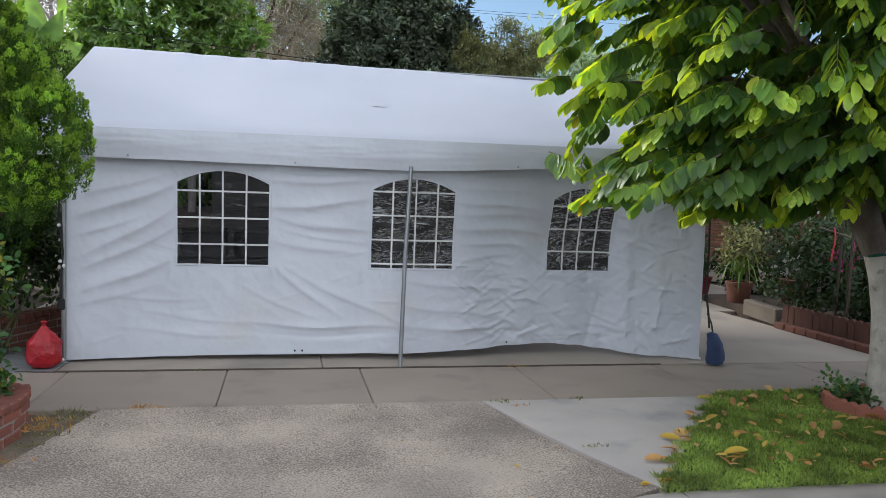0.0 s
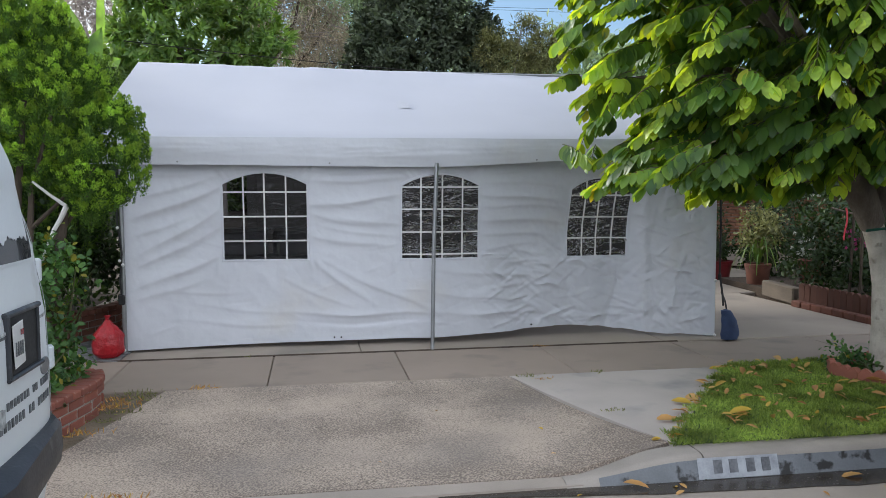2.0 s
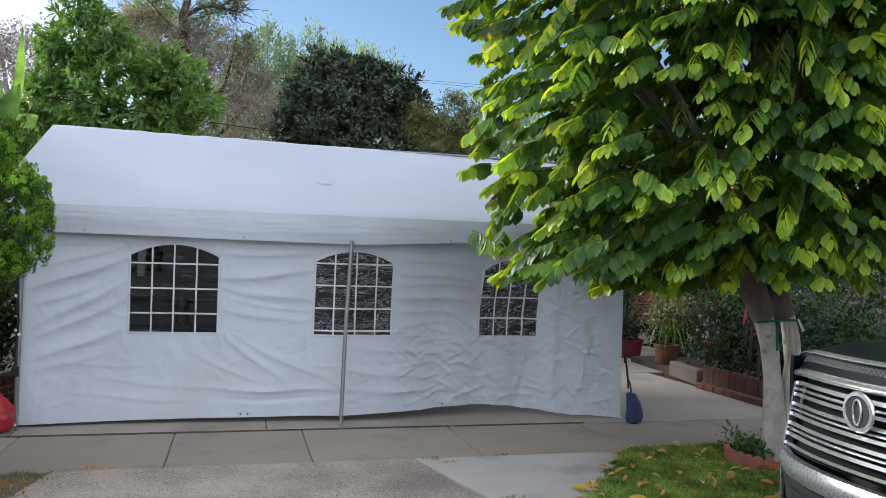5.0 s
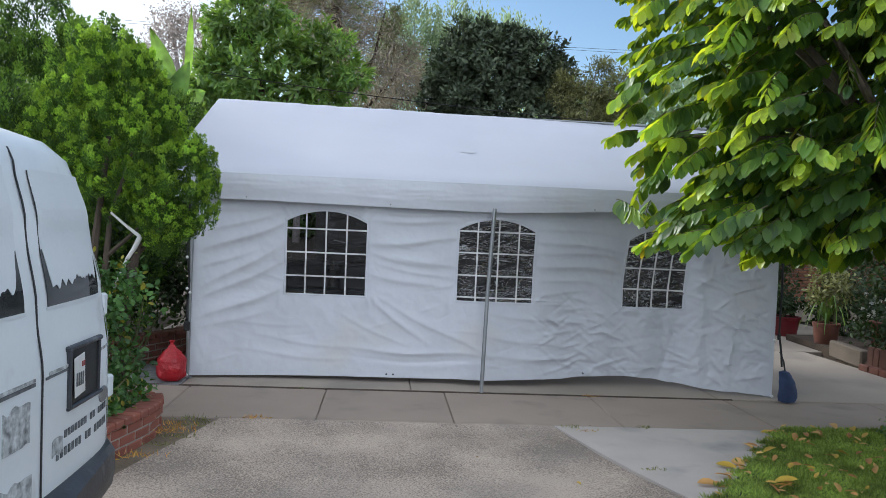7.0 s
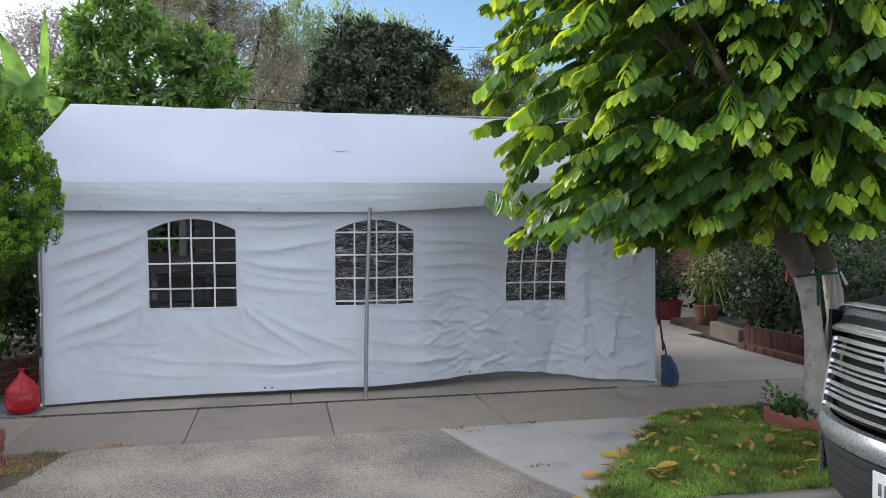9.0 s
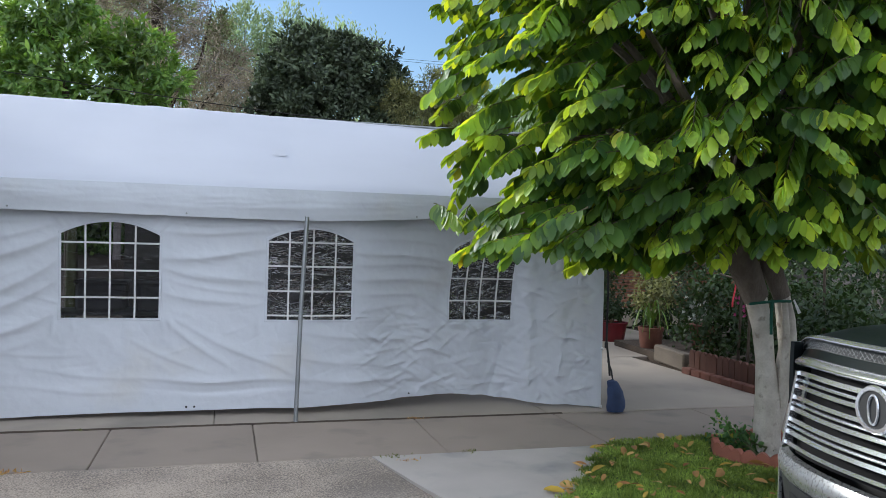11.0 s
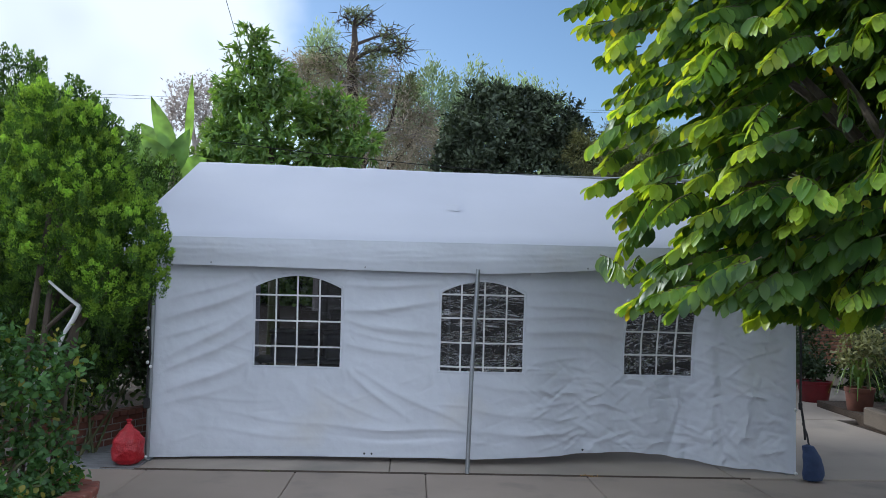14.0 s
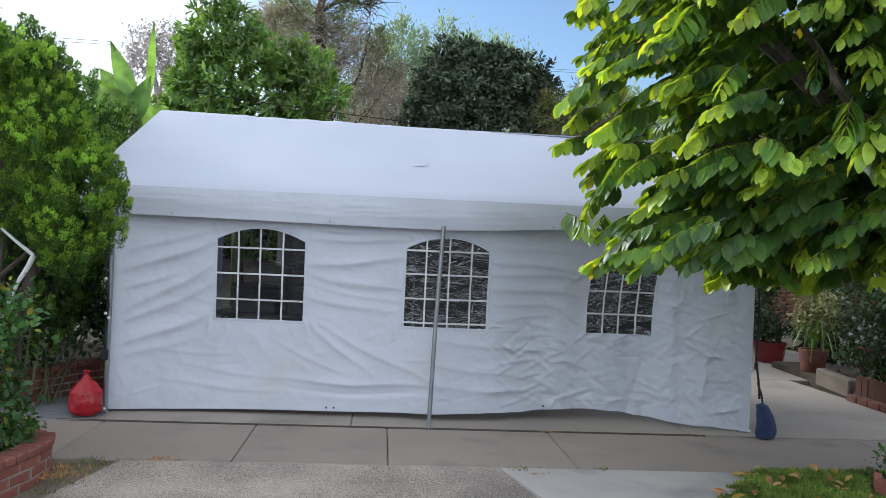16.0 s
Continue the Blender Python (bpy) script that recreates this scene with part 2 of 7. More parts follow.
LIMB_BARK = mat("grey_brown_bark", (0.22, 0.18, 0.15), (0.10, 0.078, 0.062), scale=7, fine=60, rough=0.95, stretch=(1, 1, 0.35), bump=0.9, dist=0.01)
PAINTED_BARK = mat("whitewashed_bark", (0.72, 0.67, 0.60), (0.48, 0.43, 0.37), scale=7, fine=60, rough=0.85, bump=0.6, dist=0.008, stain=(0.30, 0.25, 0.20), stain_scale=12, stain_at=(0.60, 0.74))
PALEBARK = mat("pale_grey_bark", (0.42, 0.37, 0.34), (0.27, 0.23, 0.21), scale=8, rough=0.9)
TWIG = mat("twig", (0.09, 0.062, 0.035), (0.06, 0.07, 0.03), scale=8, rough=0.85)
GREENSTEM = mat("green_stem", (0.09, 0.12, 0.04), (0.10, 0.085, 0.04), scale=8, rough=0.7)
L_STREET = leaf_mat("street_tree_leaf", (0.105, 0.195, 0.030), (0.034, 0.088, 0.023), (3.6, 2.6, 0.4), 0.36, 0.40, 0.4, yellow=(0.26, 0.27, 0.03), share=0.015)
L_STREET_YOUNG = leaf_mat("young_street_tree_leaf", (0.36, 0.46, 0.045), (0.17, 0.30, 0.040), (2.4, 2.0, 0.45), 0.38, 0.40, 0.4, patch=1.5)
# arborvitae pairs: dark lower leaves paint the shade between plumes, bright tips the light
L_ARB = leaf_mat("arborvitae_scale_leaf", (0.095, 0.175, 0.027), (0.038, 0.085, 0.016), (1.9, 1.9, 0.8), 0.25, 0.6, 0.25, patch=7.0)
L_ARB_TIP = leaf_mat("lit_tip_arborvitae_leaf", (0.32, 0.47, 0.055), (0.15, 0.27, 0.033), (1.9, 1.9, 0.8), 0.28, 0.6, 0.25, patch=5.0)
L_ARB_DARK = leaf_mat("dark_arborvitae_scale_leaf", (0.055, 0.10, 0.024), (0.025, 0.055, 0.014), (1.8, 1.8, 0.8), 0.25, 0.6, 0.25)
L_ARB_DARK_TIP = leaf_mat("lit_tip_dark_arborvitae_leaf", (0.15, 0.25, 0.042), (0.075, 0.145, 0.026), (1.8, 1.8, 0.8), 0.28, 0.6, 0.25)
L_ROSE = leaf_mat("rose_leaf", (0.09, 0.18, 0.05), (0.035, 0.085, 0.027), (1.8, 1.9, 0.7), 0.3, 0.45, 0.4, yellow=(0.22, 0.20, 0.03), share=0.07)
L_AVO = leaf_mat("avocado_leaf", (0.21, 0.32, 0.085), (0.075, 0.15, 0.04), (2.0, 2.0, 0.7), 0.32, 0.4, 0.5, patch=1.2)
L_DARK = leaf_mat("dark_evergreen_leaf", (0.115, 0.145, 0.085), (0.034, 0.048, 0.032), (1.3, 1.4, 0.8), 0.15, 0.55, 0.3, patch=0.9)
L_OLIVE = leaf_mat("olive_green_leaf", (0.27, 0.27, 0.12), (0.14, 0.15, 0.07), (1.5, 1.5, 0.9), 0.3, 0.6, 0.3)
L_PEPPER = leaf_mat("dry_olive_leaf", (0.46, 0.40, 0.32), (0.26, 0.235, 0.165), (1.4, 1.3, 1.0), 0.3, 0.7, 0.2, patch=0.8)
L_PEPPER_GREEN = leaf_mat("grey_green_leaf", (0.29, 0.33, 0.16), (0.16, 0.19, 0.10), (1.4, 1.4, 0.9), 0.3, 0.7, 0.2, patch=0.8)
L_TALL = leaf_mat("pale_green_leaf", (0.38, 0.45, 0.29), (0.22, 0.29, 0.18), (1.5, 1.6, 1.1), 0.35, 0.6, 0.3, patch=0.8)
L_PALE = leaf_mat("pale_dry_leaf", (0.55, 0.51, 0.49), (0.42, 0.39, 0.37), (1.2, 1.1, 1.0), 0.3, 0.8, 0.2)
L_BANANA = leaf_mat("banana_leaf", (0.17, 0.28, 0.06), (0.08, 0.16, 0.045), (2.0, 2.0, 0.8), 0.4, 0.45, 0.4)
L_SHRUB = leaf_mat("shrub_leaf", (0.045, 0.075, 0.026), (0.018, 0.036, 0.014), (1.6, 1.7, 0.7), 0.25, 0.5, 0.35)
L_GRASS = leaf_mat("grass_blade", (0.38, 0.48, 0.11), (0.13, 0.21, 0.045), (1.6, 1.6, 0.8), 0.3, 0.6, 0.25)
L_PINK = leaf_mat("pink_petal", (0.55, 0.10, 0.28), (0.40, 0.06, 0.18), (1.2, 1.0, 1.1), 0.3, 0.6, 0.2)
L_WHITEFL = leaf_mat("white_petal", (0.8, 0.8, 0.78), (0.65, 0.65, 0.62), (1, 1, 1), 0.3, 0.6, 0.2)
L_FALLEN = leaf_mat("dry_leaf", (0.72, 0.46, 0.17), (0.42, 0.20, 0.07), (1.3, 1.1, 0.7), 0.2, 0.6, 0.3, yellow=(0.55, 0.38, 0.06), share=0.25)
VAN_WHITE = mat("worn_white_van_paint", (0.70, 0.745, 0.77), (0.62, 0.665, 0.69), scale=1.5, fine=40, rough=0.35, bump=0.04, spec=0.5, coat=0.2, stain=(0.40, 0.41, 0.40), stain_scale=3.5, stain_at=(0.62, 0.82))
VAN_FILM = mat("white_window_film", (0.66, 0.70, 0.73), (0.58, 0.62, 0.65), scale=2, rough=0.5, bump=0.1)
GREY_PEEL = mat("primer_grey_patch", (0.13, 0.135, 0.135), (0.60, 0.63, 0.64), scale=26, rough=0.7)
DARK_GLASS = mat("dark_tinted_glass", (0.012, 0.016, 0.018), (0.02, 0.024, 0.026), rough=0.08, rough_var=0.03, bump=0, spec=0.6)
BLACK_RUBBER = mat("black_rubber", (0.022, 0.023, 0.025), (0.012, 0.012, 0.013), rough=0.6, bump=0.2)
BUMPER_DARK = mat("scuffed_charcoal_bumper", (0.040, 0.044, 0.052), (0.022, 0.024, 0.028), scale=6, rough=0.45, bump=0.2, stain=(0.11, 0.115, 0.12), stain_scale=9, stain_at=(0.6, 0.75))
LETTER = mat("faded_black_lettering", (0.045, 0.05, 0.055), (0.16, 0.17, 0.18), scale=22, rough=0.6)
CHROME = mat("chrome", (0.86, 0.87, 0.89), (0.80, 0.81, 0.83), rough=0.22, metal=0.85, bump=0, rough_var=0.04)
TRUCK_PAINT = mat("very_dark_green_car_paint", (0.010, 0.014, 0.015), (0.007, 0.010, 0.011), rough=0.34, bump=0, spec=0.25, coat=0.0, rough_var=0.04)
SILVER_TRIM = mat("silver_bumper", (0.46, 0.47, 0.48), (0.40, 0.41, 0.42), rough=0.28, metal=0.7, bump=0, rough_var=0.05)
GREY_PLASTIC = mat("dark_grey_plastic", (0.035, 0.037, 0.04), (0.025, 0.026, 0.028), rough=0.55, bump=0.1)
GRILLE_BLACK = mat("matt_black_grille_plastic", (0.008, 0.008, 0.009), (0.005, 0.005, 0.006), rough=0.8, bump=0.05, spec=0.2)
LAMP_LENS = mat("hazy_lamp_lens", (0.42, 0.43, 0.42), (0.28, 0.29, 0.28), rough=0.15, bump=0, coat=0.5)
RED_LENS = mat("red_lens", (0.25, 0.02, 0.02), rough=0.2, bump=0)
HOUSE_BRICK = mat("house_brick", (0.28, 0.13, 0.075), (0.17, 0.08, 0.05), scale=6, rough=0.9, obj_rand=0.6)
HOUSE_WALL = mat("grey_brown_stucco", (0.09, 0.082, 0.075), (0.07, 0.064, 0.058), scale=2, fine=80, rough=0.9, bump=0.4)
ROOF_TILE = mat("orange_clay_tile", (0.45, 0.16, 0.08), (0.30, 0.10, 0.055), scale=5, rough=0.85)
WHITE_TRIM = mat("white_painted_trim", (0.70, 0.69, 0.67), rough=0.5)
RED_CLOTH = mat("red_plastic", (0.20, 0.014, 0.02), (0.13, 0.01, 0.016), scale=6, rough=0.5)
RED_RIBBON = mat("red_ribbon", (0.55, 0.03, 0.05), rough=0.5)
GREEN_TIE = mat("green_twine", (0.02, 0.12, 0.08), rough=0.8)
PAVER = mat("grey_ribbed_paver", (0.27, 0.27, 0.275), (0.18, 0.18, 0.185), scale=3, fine=80, rough=0.85, stretch=(1, 8, 1), bump=0.5)
WIRE = mat("black_cable", (0.01, 0.01, 0.01), rough=0.7)
RIDGE_STAIN = mat("grey_scuff", (0.455, 0.465, 0.505), (0.48, 0.49, 0.54), scale=14, rough=0.6)
# sharp pressed-in creases on the tarpaulin
for m_, sc_, st_, ds_ in ((TARP, 2.6, 0.30, 0.05), (TARP_ROOF, 1.2, 0.14, 0.03)):
    n_, l_ = m_.node_tree.nodes, m_.node_tree.links
    cz = n_.new("ShaderNodeTexNoise")
    cz.inputs["Scale"].default_value, cz.inputs["Detail"].default_value, cz.inputs["Distortion"].default_value = sc_, 2.5, 0.25
    tcz = n_.new("ShaderNodeTexCoord")
    l_.new(tcz.outputs["Object"], cz.inputs["Vector"])
    ca = n_.new("ShaderNodeMath")
    ca.operation = "SUBTRACT"
    ca.inputs[1].default_value = 0.5
    l_.new(cz.outputs["Fac"], ca.inputs[0])
    cb = n_.new("ShaderNodeMath")
    cb.operation = "ABSOLUTE"
    l_.new(ca.outputs["Value"], cb.inputs[0])
    bz = n_.new("ShaderNodeBump")
    bz.inputs["Strength"].default_value, bz.inputs["Distance"].default_value = st_, ds_
    l_.new(cb.outputs["Value"], bz.inputs["Height"])
    old = [q for q in n_ if q.bl_idname == "ShaderNodeBump" and q != bz][0]
    l_.new(bz.outputs["Normal"], old.inputs["Normal"])
# exposed aggregate: fine pale and dark stones in grey-beige paste
AGG = mat("exposed_aggregate", (0.48, 0.395, 0.32), (0.165, 0.135, 0.111), scale=1.2, fine=85, rough=0.85, bump=0.5, dist=0.004, fine_mix=1.45,
          stain=(0.215, 0.19, 0.17), stain_scale=0.8, stain_at=(0.52, 0.85))
# clear crinkled vinyl
VINYL = bpy.data.materials.new("clear_crinkled_vinyl")
VINYL.use_nodes = True
vn, vl = VINYL.node_tree.nodes, VINYL.node_tree.links
vn.remove(vn["Principled BSDF"])
v_tr = vn.new("ShaderNodeBsdfTransparent")
v_tr.inputs["Color"].default_value = (0.26, 0.27, 0.29, 1)
v_gl = vn.new("ShaderNodeBsdfGlossy")
v_gl.inputs["Roughness"].default_value = 0.07
v_fr = vn.new("ShaderNodeFresnel")
v_fr.inputs["IOR"].default_value = 1.36
v_tc = vn.new("ShaderNodeTexCoord")
v_mp = vn.new("ShaderNodeMapping")
v_mp.inputs["Scale"].default_value = (3.5, 3.5, 11)
v_mp.inputs["Rotation"].default_value = (0, radians(28), 0)
v_no = vn.new("ShaderNodeTexNoise")
v_no.inputs["Scale"].default_value, v_no.inputs["Detail"].default_value, v_no.inputs["Distortion"].default_value = 1.0, 3, 0.8
v_bu = vn.new("ShaderNodeBump")
v_bu.inputs["Strength"].default_value, v_bu.inputs["Distance"].default_value = 1.0, 0.20
v_mx = vn.new("ShaderNodeMixShader")
vl.new(v_tc.outputs["Object"], v_mp.inputs["Vector"])
vl.new(v_mp.outputs["Vector"], v_no.inputs["Vector"])
v_s = vn.new("ShaderNodeMath")
v_s.operation = "SUBTRACT"
v_s.inputs[1].default_value = 0.5
v_a = vn.new("ShaderNodeMath")
v_a.operation = "ABSOLUTE"
vl.new(v_no.outputs["Fac"], v_s.inputs[0])
vl.new(v_s.outputs["Value"], v_a.inputs[0])
vl.new(v_a.outputs["Value"], v_bu.inputs["Height"])
vl.new(v_bu.outputs["Normal"], v_gl.inputs["Normal"])
vl.new(v_bu.outputs["Normal"], v_fr.inputs["Normal"])
vl.new(v_fr.outputs["Fac"], v_mx.inputs["Fac"])
vl.new(v_tr.outputs["BSDF"], v_mx.inputs[1])
vl.new(v_gl.outputs["BSDF"], v_mx.inputs[2])
vl.new(v_mx.outputs["Shader"], vn["Material Output"].inputs["Surface"])


# ---- building helpers ----
class Mesh:
    """Collects vertices and faces for one mesh object."""

    def __init__(self):
        self.v, self.f = [], []

    def add(self, verts, faces):
        k = len(self.v)
        self.v += [tuple(p) for p in verts]
        self.f += [tuple(i + k for i in f) for f in faces]
        return self

    def box(self, c, s, bevel=0.0, turn=None):
        h = [max(x / 2, 1e-4) for x in s]
        b = min(bevel, min(h) * 0.95)
        signs = [(i, j, k) for i in (-1, 1) for j in (-1, 1) for k in (-1, 1)]
        pts, faces = [], []
        if b <= 0:
            pts = [Vector([q[a] * h[a] for a in range(3)]) for q in signs]
            faces = [(0, 1, 3, 2), (4, 6, 7, 5), (0, 4, 5, 1), (2, 3, 7, 6), (0, 2, 6, 4), (1, 5, 7, 3)]
        else:
            at = {}
            for q in signs:
                for a in range(3):
                    at[q, a] = len(pts)
                    pts.append(Vector([q[e] * (h[e] - (0 if e == a else b)) for e in range(3)]))
            for a in range(3):
                o, w = [e for e in range(3) if e != a]
                for s0 in (-1, 1):
                    ring = []
                    for x, y in ((-1, -1), (1, -1), (1, 1), (-1, 1)):
                        q = [0, 0, 0]
                        q[a], q[o], q[w] = s0, x, y
                        ring.append(at[tuple(q), a])
                    faces.append(tuple(ring))
                for s1 in (-1, 1):
                    for s2 in (-1, 1):
                        q0, q1 = [0, 0, 0], [0, 0, 0]
                        q0[a], q1[a] = -1, 1
                        q0[o] = q1[o] = s1
                        q0[w] = q1[w] = s2
                        q0, q1 = tuple(q0), tuple(q1)
                        faces.append((at[q0, o], at[q1, o], at[q1, w], at[q0, w]))
            for q in signs:
                faces.append((at[q, 0], at[q, 1], at[q, 2]))
        t = turn.to_3x3() if turn else Matrix.Identity(3)
        return self.add([t @ p + Vector(c) for p in pts], faces)

    def tube(self, path, radii, sides=10, cap=True, wob=0.0):
        path = [Vector(p) for p in path]
        if not isinstance(radii, (list, tuple)):
            radii = [radii] * len(path)
        pts, faces, side = [], [], None
        for i, p in enumerate(path):
            d = (path[min(i + 1, len(path) - 1)] - path[max(i - 1, 0)]).normalized()
            if side is None:
                side = d.orthogonal().normalized()
            side = (side - d * side.dot(d)).normalized()
            up = d.cross(side)
            for k in range(sides):
                a = 2 * math.pi * k / sides
                r = radii[i] * (1 + wob * noise.noise(p * 7 + Vector((math.cos(a), math.sin(a), 0)) * 1.3))
                pts.append(p + (side * math.cos(a) + up * math.sin(a)) * r)
        for i in range(len(path) - 1):
            for k in range(sides):
                a, b = i * sides + k, i * sides + (k + 1) % sides
                faces.append((a, b, b + sides, a + sides))
        if cap:
            faces.append(tuple(range(sides))[::-1])
            faces.append(tuple((len(path) - 1) * sides + k for k in range(sides)))
        return self.add(pts, faces)

    def lathe(self, profile, c=(0, 0, 0), sides=24):
        pts, faces = [], []
        for r, z in profile:
            for k in range(sides):
                a = 2 * math.pi * k / sides
                pts.append((c[0] + r * math.cos(a), c[1] + r * math.sin(a), c[2] + z))
        for i in range(len(profile) - 1):
            for k in range(sides):
                a, b = i * sides + k, i * sides + (k + 1) % sides
                faces.append((a, b, b + sides, a + sides))
        faces.append(tuple(range(sides))[::-1])
        faces.append(tuple((len(profile) - 1) * sides + k for k in range(sides)))
        return self.add(pts, faces)

    def grid(self, us, vs, fn, keep=None, thick=None):
        """A sheet fn(u, v); with thick, a second sheet fn(u, v) + thick and closed rims."""
        nu, nv = len(us), len(vs)
        pts = [fn(u, v) for v in vs for u in us]
        faces = [(j * nu + i, j * nu + i + 1, (j + 1) * nu + i + 1, (j + 1) * nu + i)
                 for j in range(nv - 1) for i in range(nu - 1) if keep is None or keep(us[i], us[i + 1], vs[j], vs[j + 1])]
        if thick:
            k = len(pts)
            pts = pts + [tuple(Vector(p) + Vector(thick)) for p in pts]
            rim = {}
            for f in faces:
                for a, b in zip(f, f[1:] + f[:1]):
                    rim[frozenset((a, b))] = (a, b) if frozenset((a, b)) not in rim else None
            faces = faces + [tuple(i + k for i in f)[::-1] for f in faces] + [(e[1], e[0], e[0] + k, e[1] + k) for e in rim.values() if e]
        return self.add(pts, faces)

    def prism(self, outline, z0, z1):
        """A flat outline (x, y) made solid from z0 to z1; z may be a function of x, y."""
        f0 = z0 if callable(z0) else (lambda x, y: z0)
        f1 = z1 if callable(z1) else (lambda x, y: z1)
        n = len(outline)
        pts = [(x, y, f0(x, y)) for x, y in outline] + [(x, y, f1(x, y)) for x, y in outline]
        faces = [tuple(range(n))[::-1], tuple(range(n, 2 * n))] + [(i, (i + 1) % n, (i + 1) % n + n, i + n) for i in range(n)]
        return self.add(pts, faces)

    def data(self, name, material, smooth=False, fix=True):
        me = bpy.data.meshes.new(name)
        me.from_pydata(self.v, [], self.f)
        if fix:
            bm = bmesh.new()
            bm.from_mesh(me)
            bmesh.ops.recalc_face_normals(bm, faces=bm.faces)
            bm.to_mesh(me)
            bm.free()
        me.materials.append(material)
        if smooth:
            me.polygons.foreach_set("use_smooth", [True] * len(me.polygons))
            me.set_sharp_from_angle(angle=radians(38))
        me.update()
        return me


def part(name, mesh, material, parent, label="", smooth=False, fix=True, kind=""):
    me = mesh if isinstance(mesh, bpy.types.Mesh) else mesh.data(name, material, smooth, fix)
    ob = new(name, me)
    ob.parent = parent
    return tagged(ob, label, kind=kind)


def empty(name, at, label, category, group="", kind=""):
    ob = new(name)
    ob.location = at
    return tagged(ob, label, category, group, kind)


def solid(name, mesh, material, label, category, group="", kind="", smooth=False, fix=True):
    return tagged(new(name, mesh.data(name, material, smooth, fix)), label, category, group, kind)


def local(mesh, at):
    """Moves a mesh built at its place into the frame of a base point."""
    mesh.v = [(x - at[0], y - at[1], z - at[2]) for x, y, z in mesh.v]
    return mesh


def lin(a, b, n):
    return [a + (b - a) * i / (n - 1) for i in range(n)]


def smooth01(a, b, x):
    t = min(1, max(0, (x - a) / (b - a)))
    return t * t * (3 - 2 * t)


def curve_at(keys, x):
    if x <= keys[0][0]:
        return keys[0][1]
    for (x0, y0), (x1, y1) in zip(keys, keys[1:]):
        if x <= x1:
            t = (x - x0) / (x1 - x0)
            t = t * t * (3 - 2 * t)
            return y0 + (y1 - y0) * t
    return keys[-1][1]

# ---- ground, road, kerb, pavement ----
g_y = [-400, -60, -12, -4.2, -3.62, -1.62, -1.60, 0, 4, 12, 30, 60, 120, 400]
g_z = {-400: -0.22, -60: -0.22, -12: -0.21, -4.2: -0.20, -3.62: -0.20, -1.62: -0.20, -1.60: -0.07, 0: -0.05, 4: -0.05, 12: -0.03, 30: 0.3, 60: 2.0, 120: 5.0, 400: 8.0}
m = Mesh().grid([-400, -120, -40, -12, -4, 0, 4, 8, 12, 24, 60, 140, 400], g_y, lambda x, y: (x, y, g_z[y]))
solid("ground", m, SOIL, "dark bare garden soil around the house and driveway", "ground", kind="structure")
m = Mesh().grid(lin(-45, 45, 46), [-14, -11, -8, -6, -5, -4.32], lambda x, y: (x, y, -0.165 + 0.012 * math.sin((y + 4.3) * -0.32)), thick=(0, 0, -0.03))
solid("road", m, ASPHALT, "grey worn asphalt street surface", "road", kind="structure")
# gutter pan, sloping to the kerb
m = Mesh().grid(lin(-40, 40, 81), lin(-4.33, -3.72, 5), lambda x, y: (x, y, -0.150 + 0.02 * max(0, (-3.95 - y) / 0.4)), thick=(0, 0, -0.04))
solid("gutter", m, GUTTER, "light concrete gutter pan along the kerb", "gutter", kind="structure")
m = Mesh().grid(lin(2.5, 12, 40), lin(0, 1, 3), lambda x, v: (x, -3.76 - v * (0.06 + 0.16 * smooth01(2.5, 4.6, x)) * (1 + 0.25 * noise.noise((x * 2.3, 0, v))), -0.141), thick=(0, 0, -0.004))
solid("wet_strip", m, WET, "wet dark silt lying in the gutter", "puddle", kind="structure")


def kerb_top(x):
    return -0.105 + 0.105 * smooth01(3.25, 4.05, x)


def kerb(name, x0, x1, n, material, label):
    def at(x, k):
        y, up = ((-3.78, 0), (-3.735, 0.86), (-3.715, 0.97), (-3.69, 1.0), (-3.55, 1.0))[k]
        return (x, y, -0.155 + (kerb_top(x) + 0.155) * up)
    mm = Mesh().grid(lin(x0, x1, n), range(5), at, thick=(0, 0.0, -0.05))
    return solid(name, mm, material, label, "kerb", kind="structure", smooth=True)


def kerb_paint(parent, x0, x1, n):
    """Worn paint on the kerb's street face, below its bare top edge."""
    def at(x, u):
        return (x, -3.7805 + 0.045 * u / 0.86 - 0.0012, -0.155 + (kerb_top(x) + 0.155) * u)
    part("painted_face", Mesh().grid(lin(x0, x1, n), lin(0.02, 0.80, 5), at, thick=(0, 0.001, 0)), CURB_PAINT, parent, "worn blue-grey paint")


k1 = kerb("kerb", 3.25, 4.10, 14, CURB, "concrete kerb ramping up from the driveway apron, worn paint on its face")
kerb_paint(k1, 3.45, 4.10, 14)
k2 = kerb("kerb_1", 4.11, 30, 40, CURB, "concrete kerb with grey painted face beside the grass strip")
kerb_paint(k2, 4.11, 30, 40)
kerb("kerb_2", -30, -0.35, 30, CURB, "plain concrete kerb beside the brick planter")
# faded number panel on the kerb face: a pale patch with dark bars
m = Mesh().grid(lin(4.06, 4.58, 8), [0.12, 0.5, 0.86], lambda x, u: (x, -3.782 + 0.045 * u / 0.86 - 0.0035, -0.155 + (kerb_top(x) + 0.155) * u), thick=(0, 0.002, 0))
panel = solid("kerb_number_panel", m, NUMBER_WHITE, "faded white painted number panel on the kerb face", "painted panel")
for i, bx in enumerate((4.16, 4.26, 4.37, 4.47)):
    m = Mesh().grid([bx, bx + 0.055], [0.3, 0.78], lambda x, u: (x, -3.782 + 0.045 * u / 0.86 - 0.007, -0.155 + (kerb_top(x) + 0.155) * u), thick=(0, 0.002, 0))
    part("bar", m, NUMBER_DARK, panel)


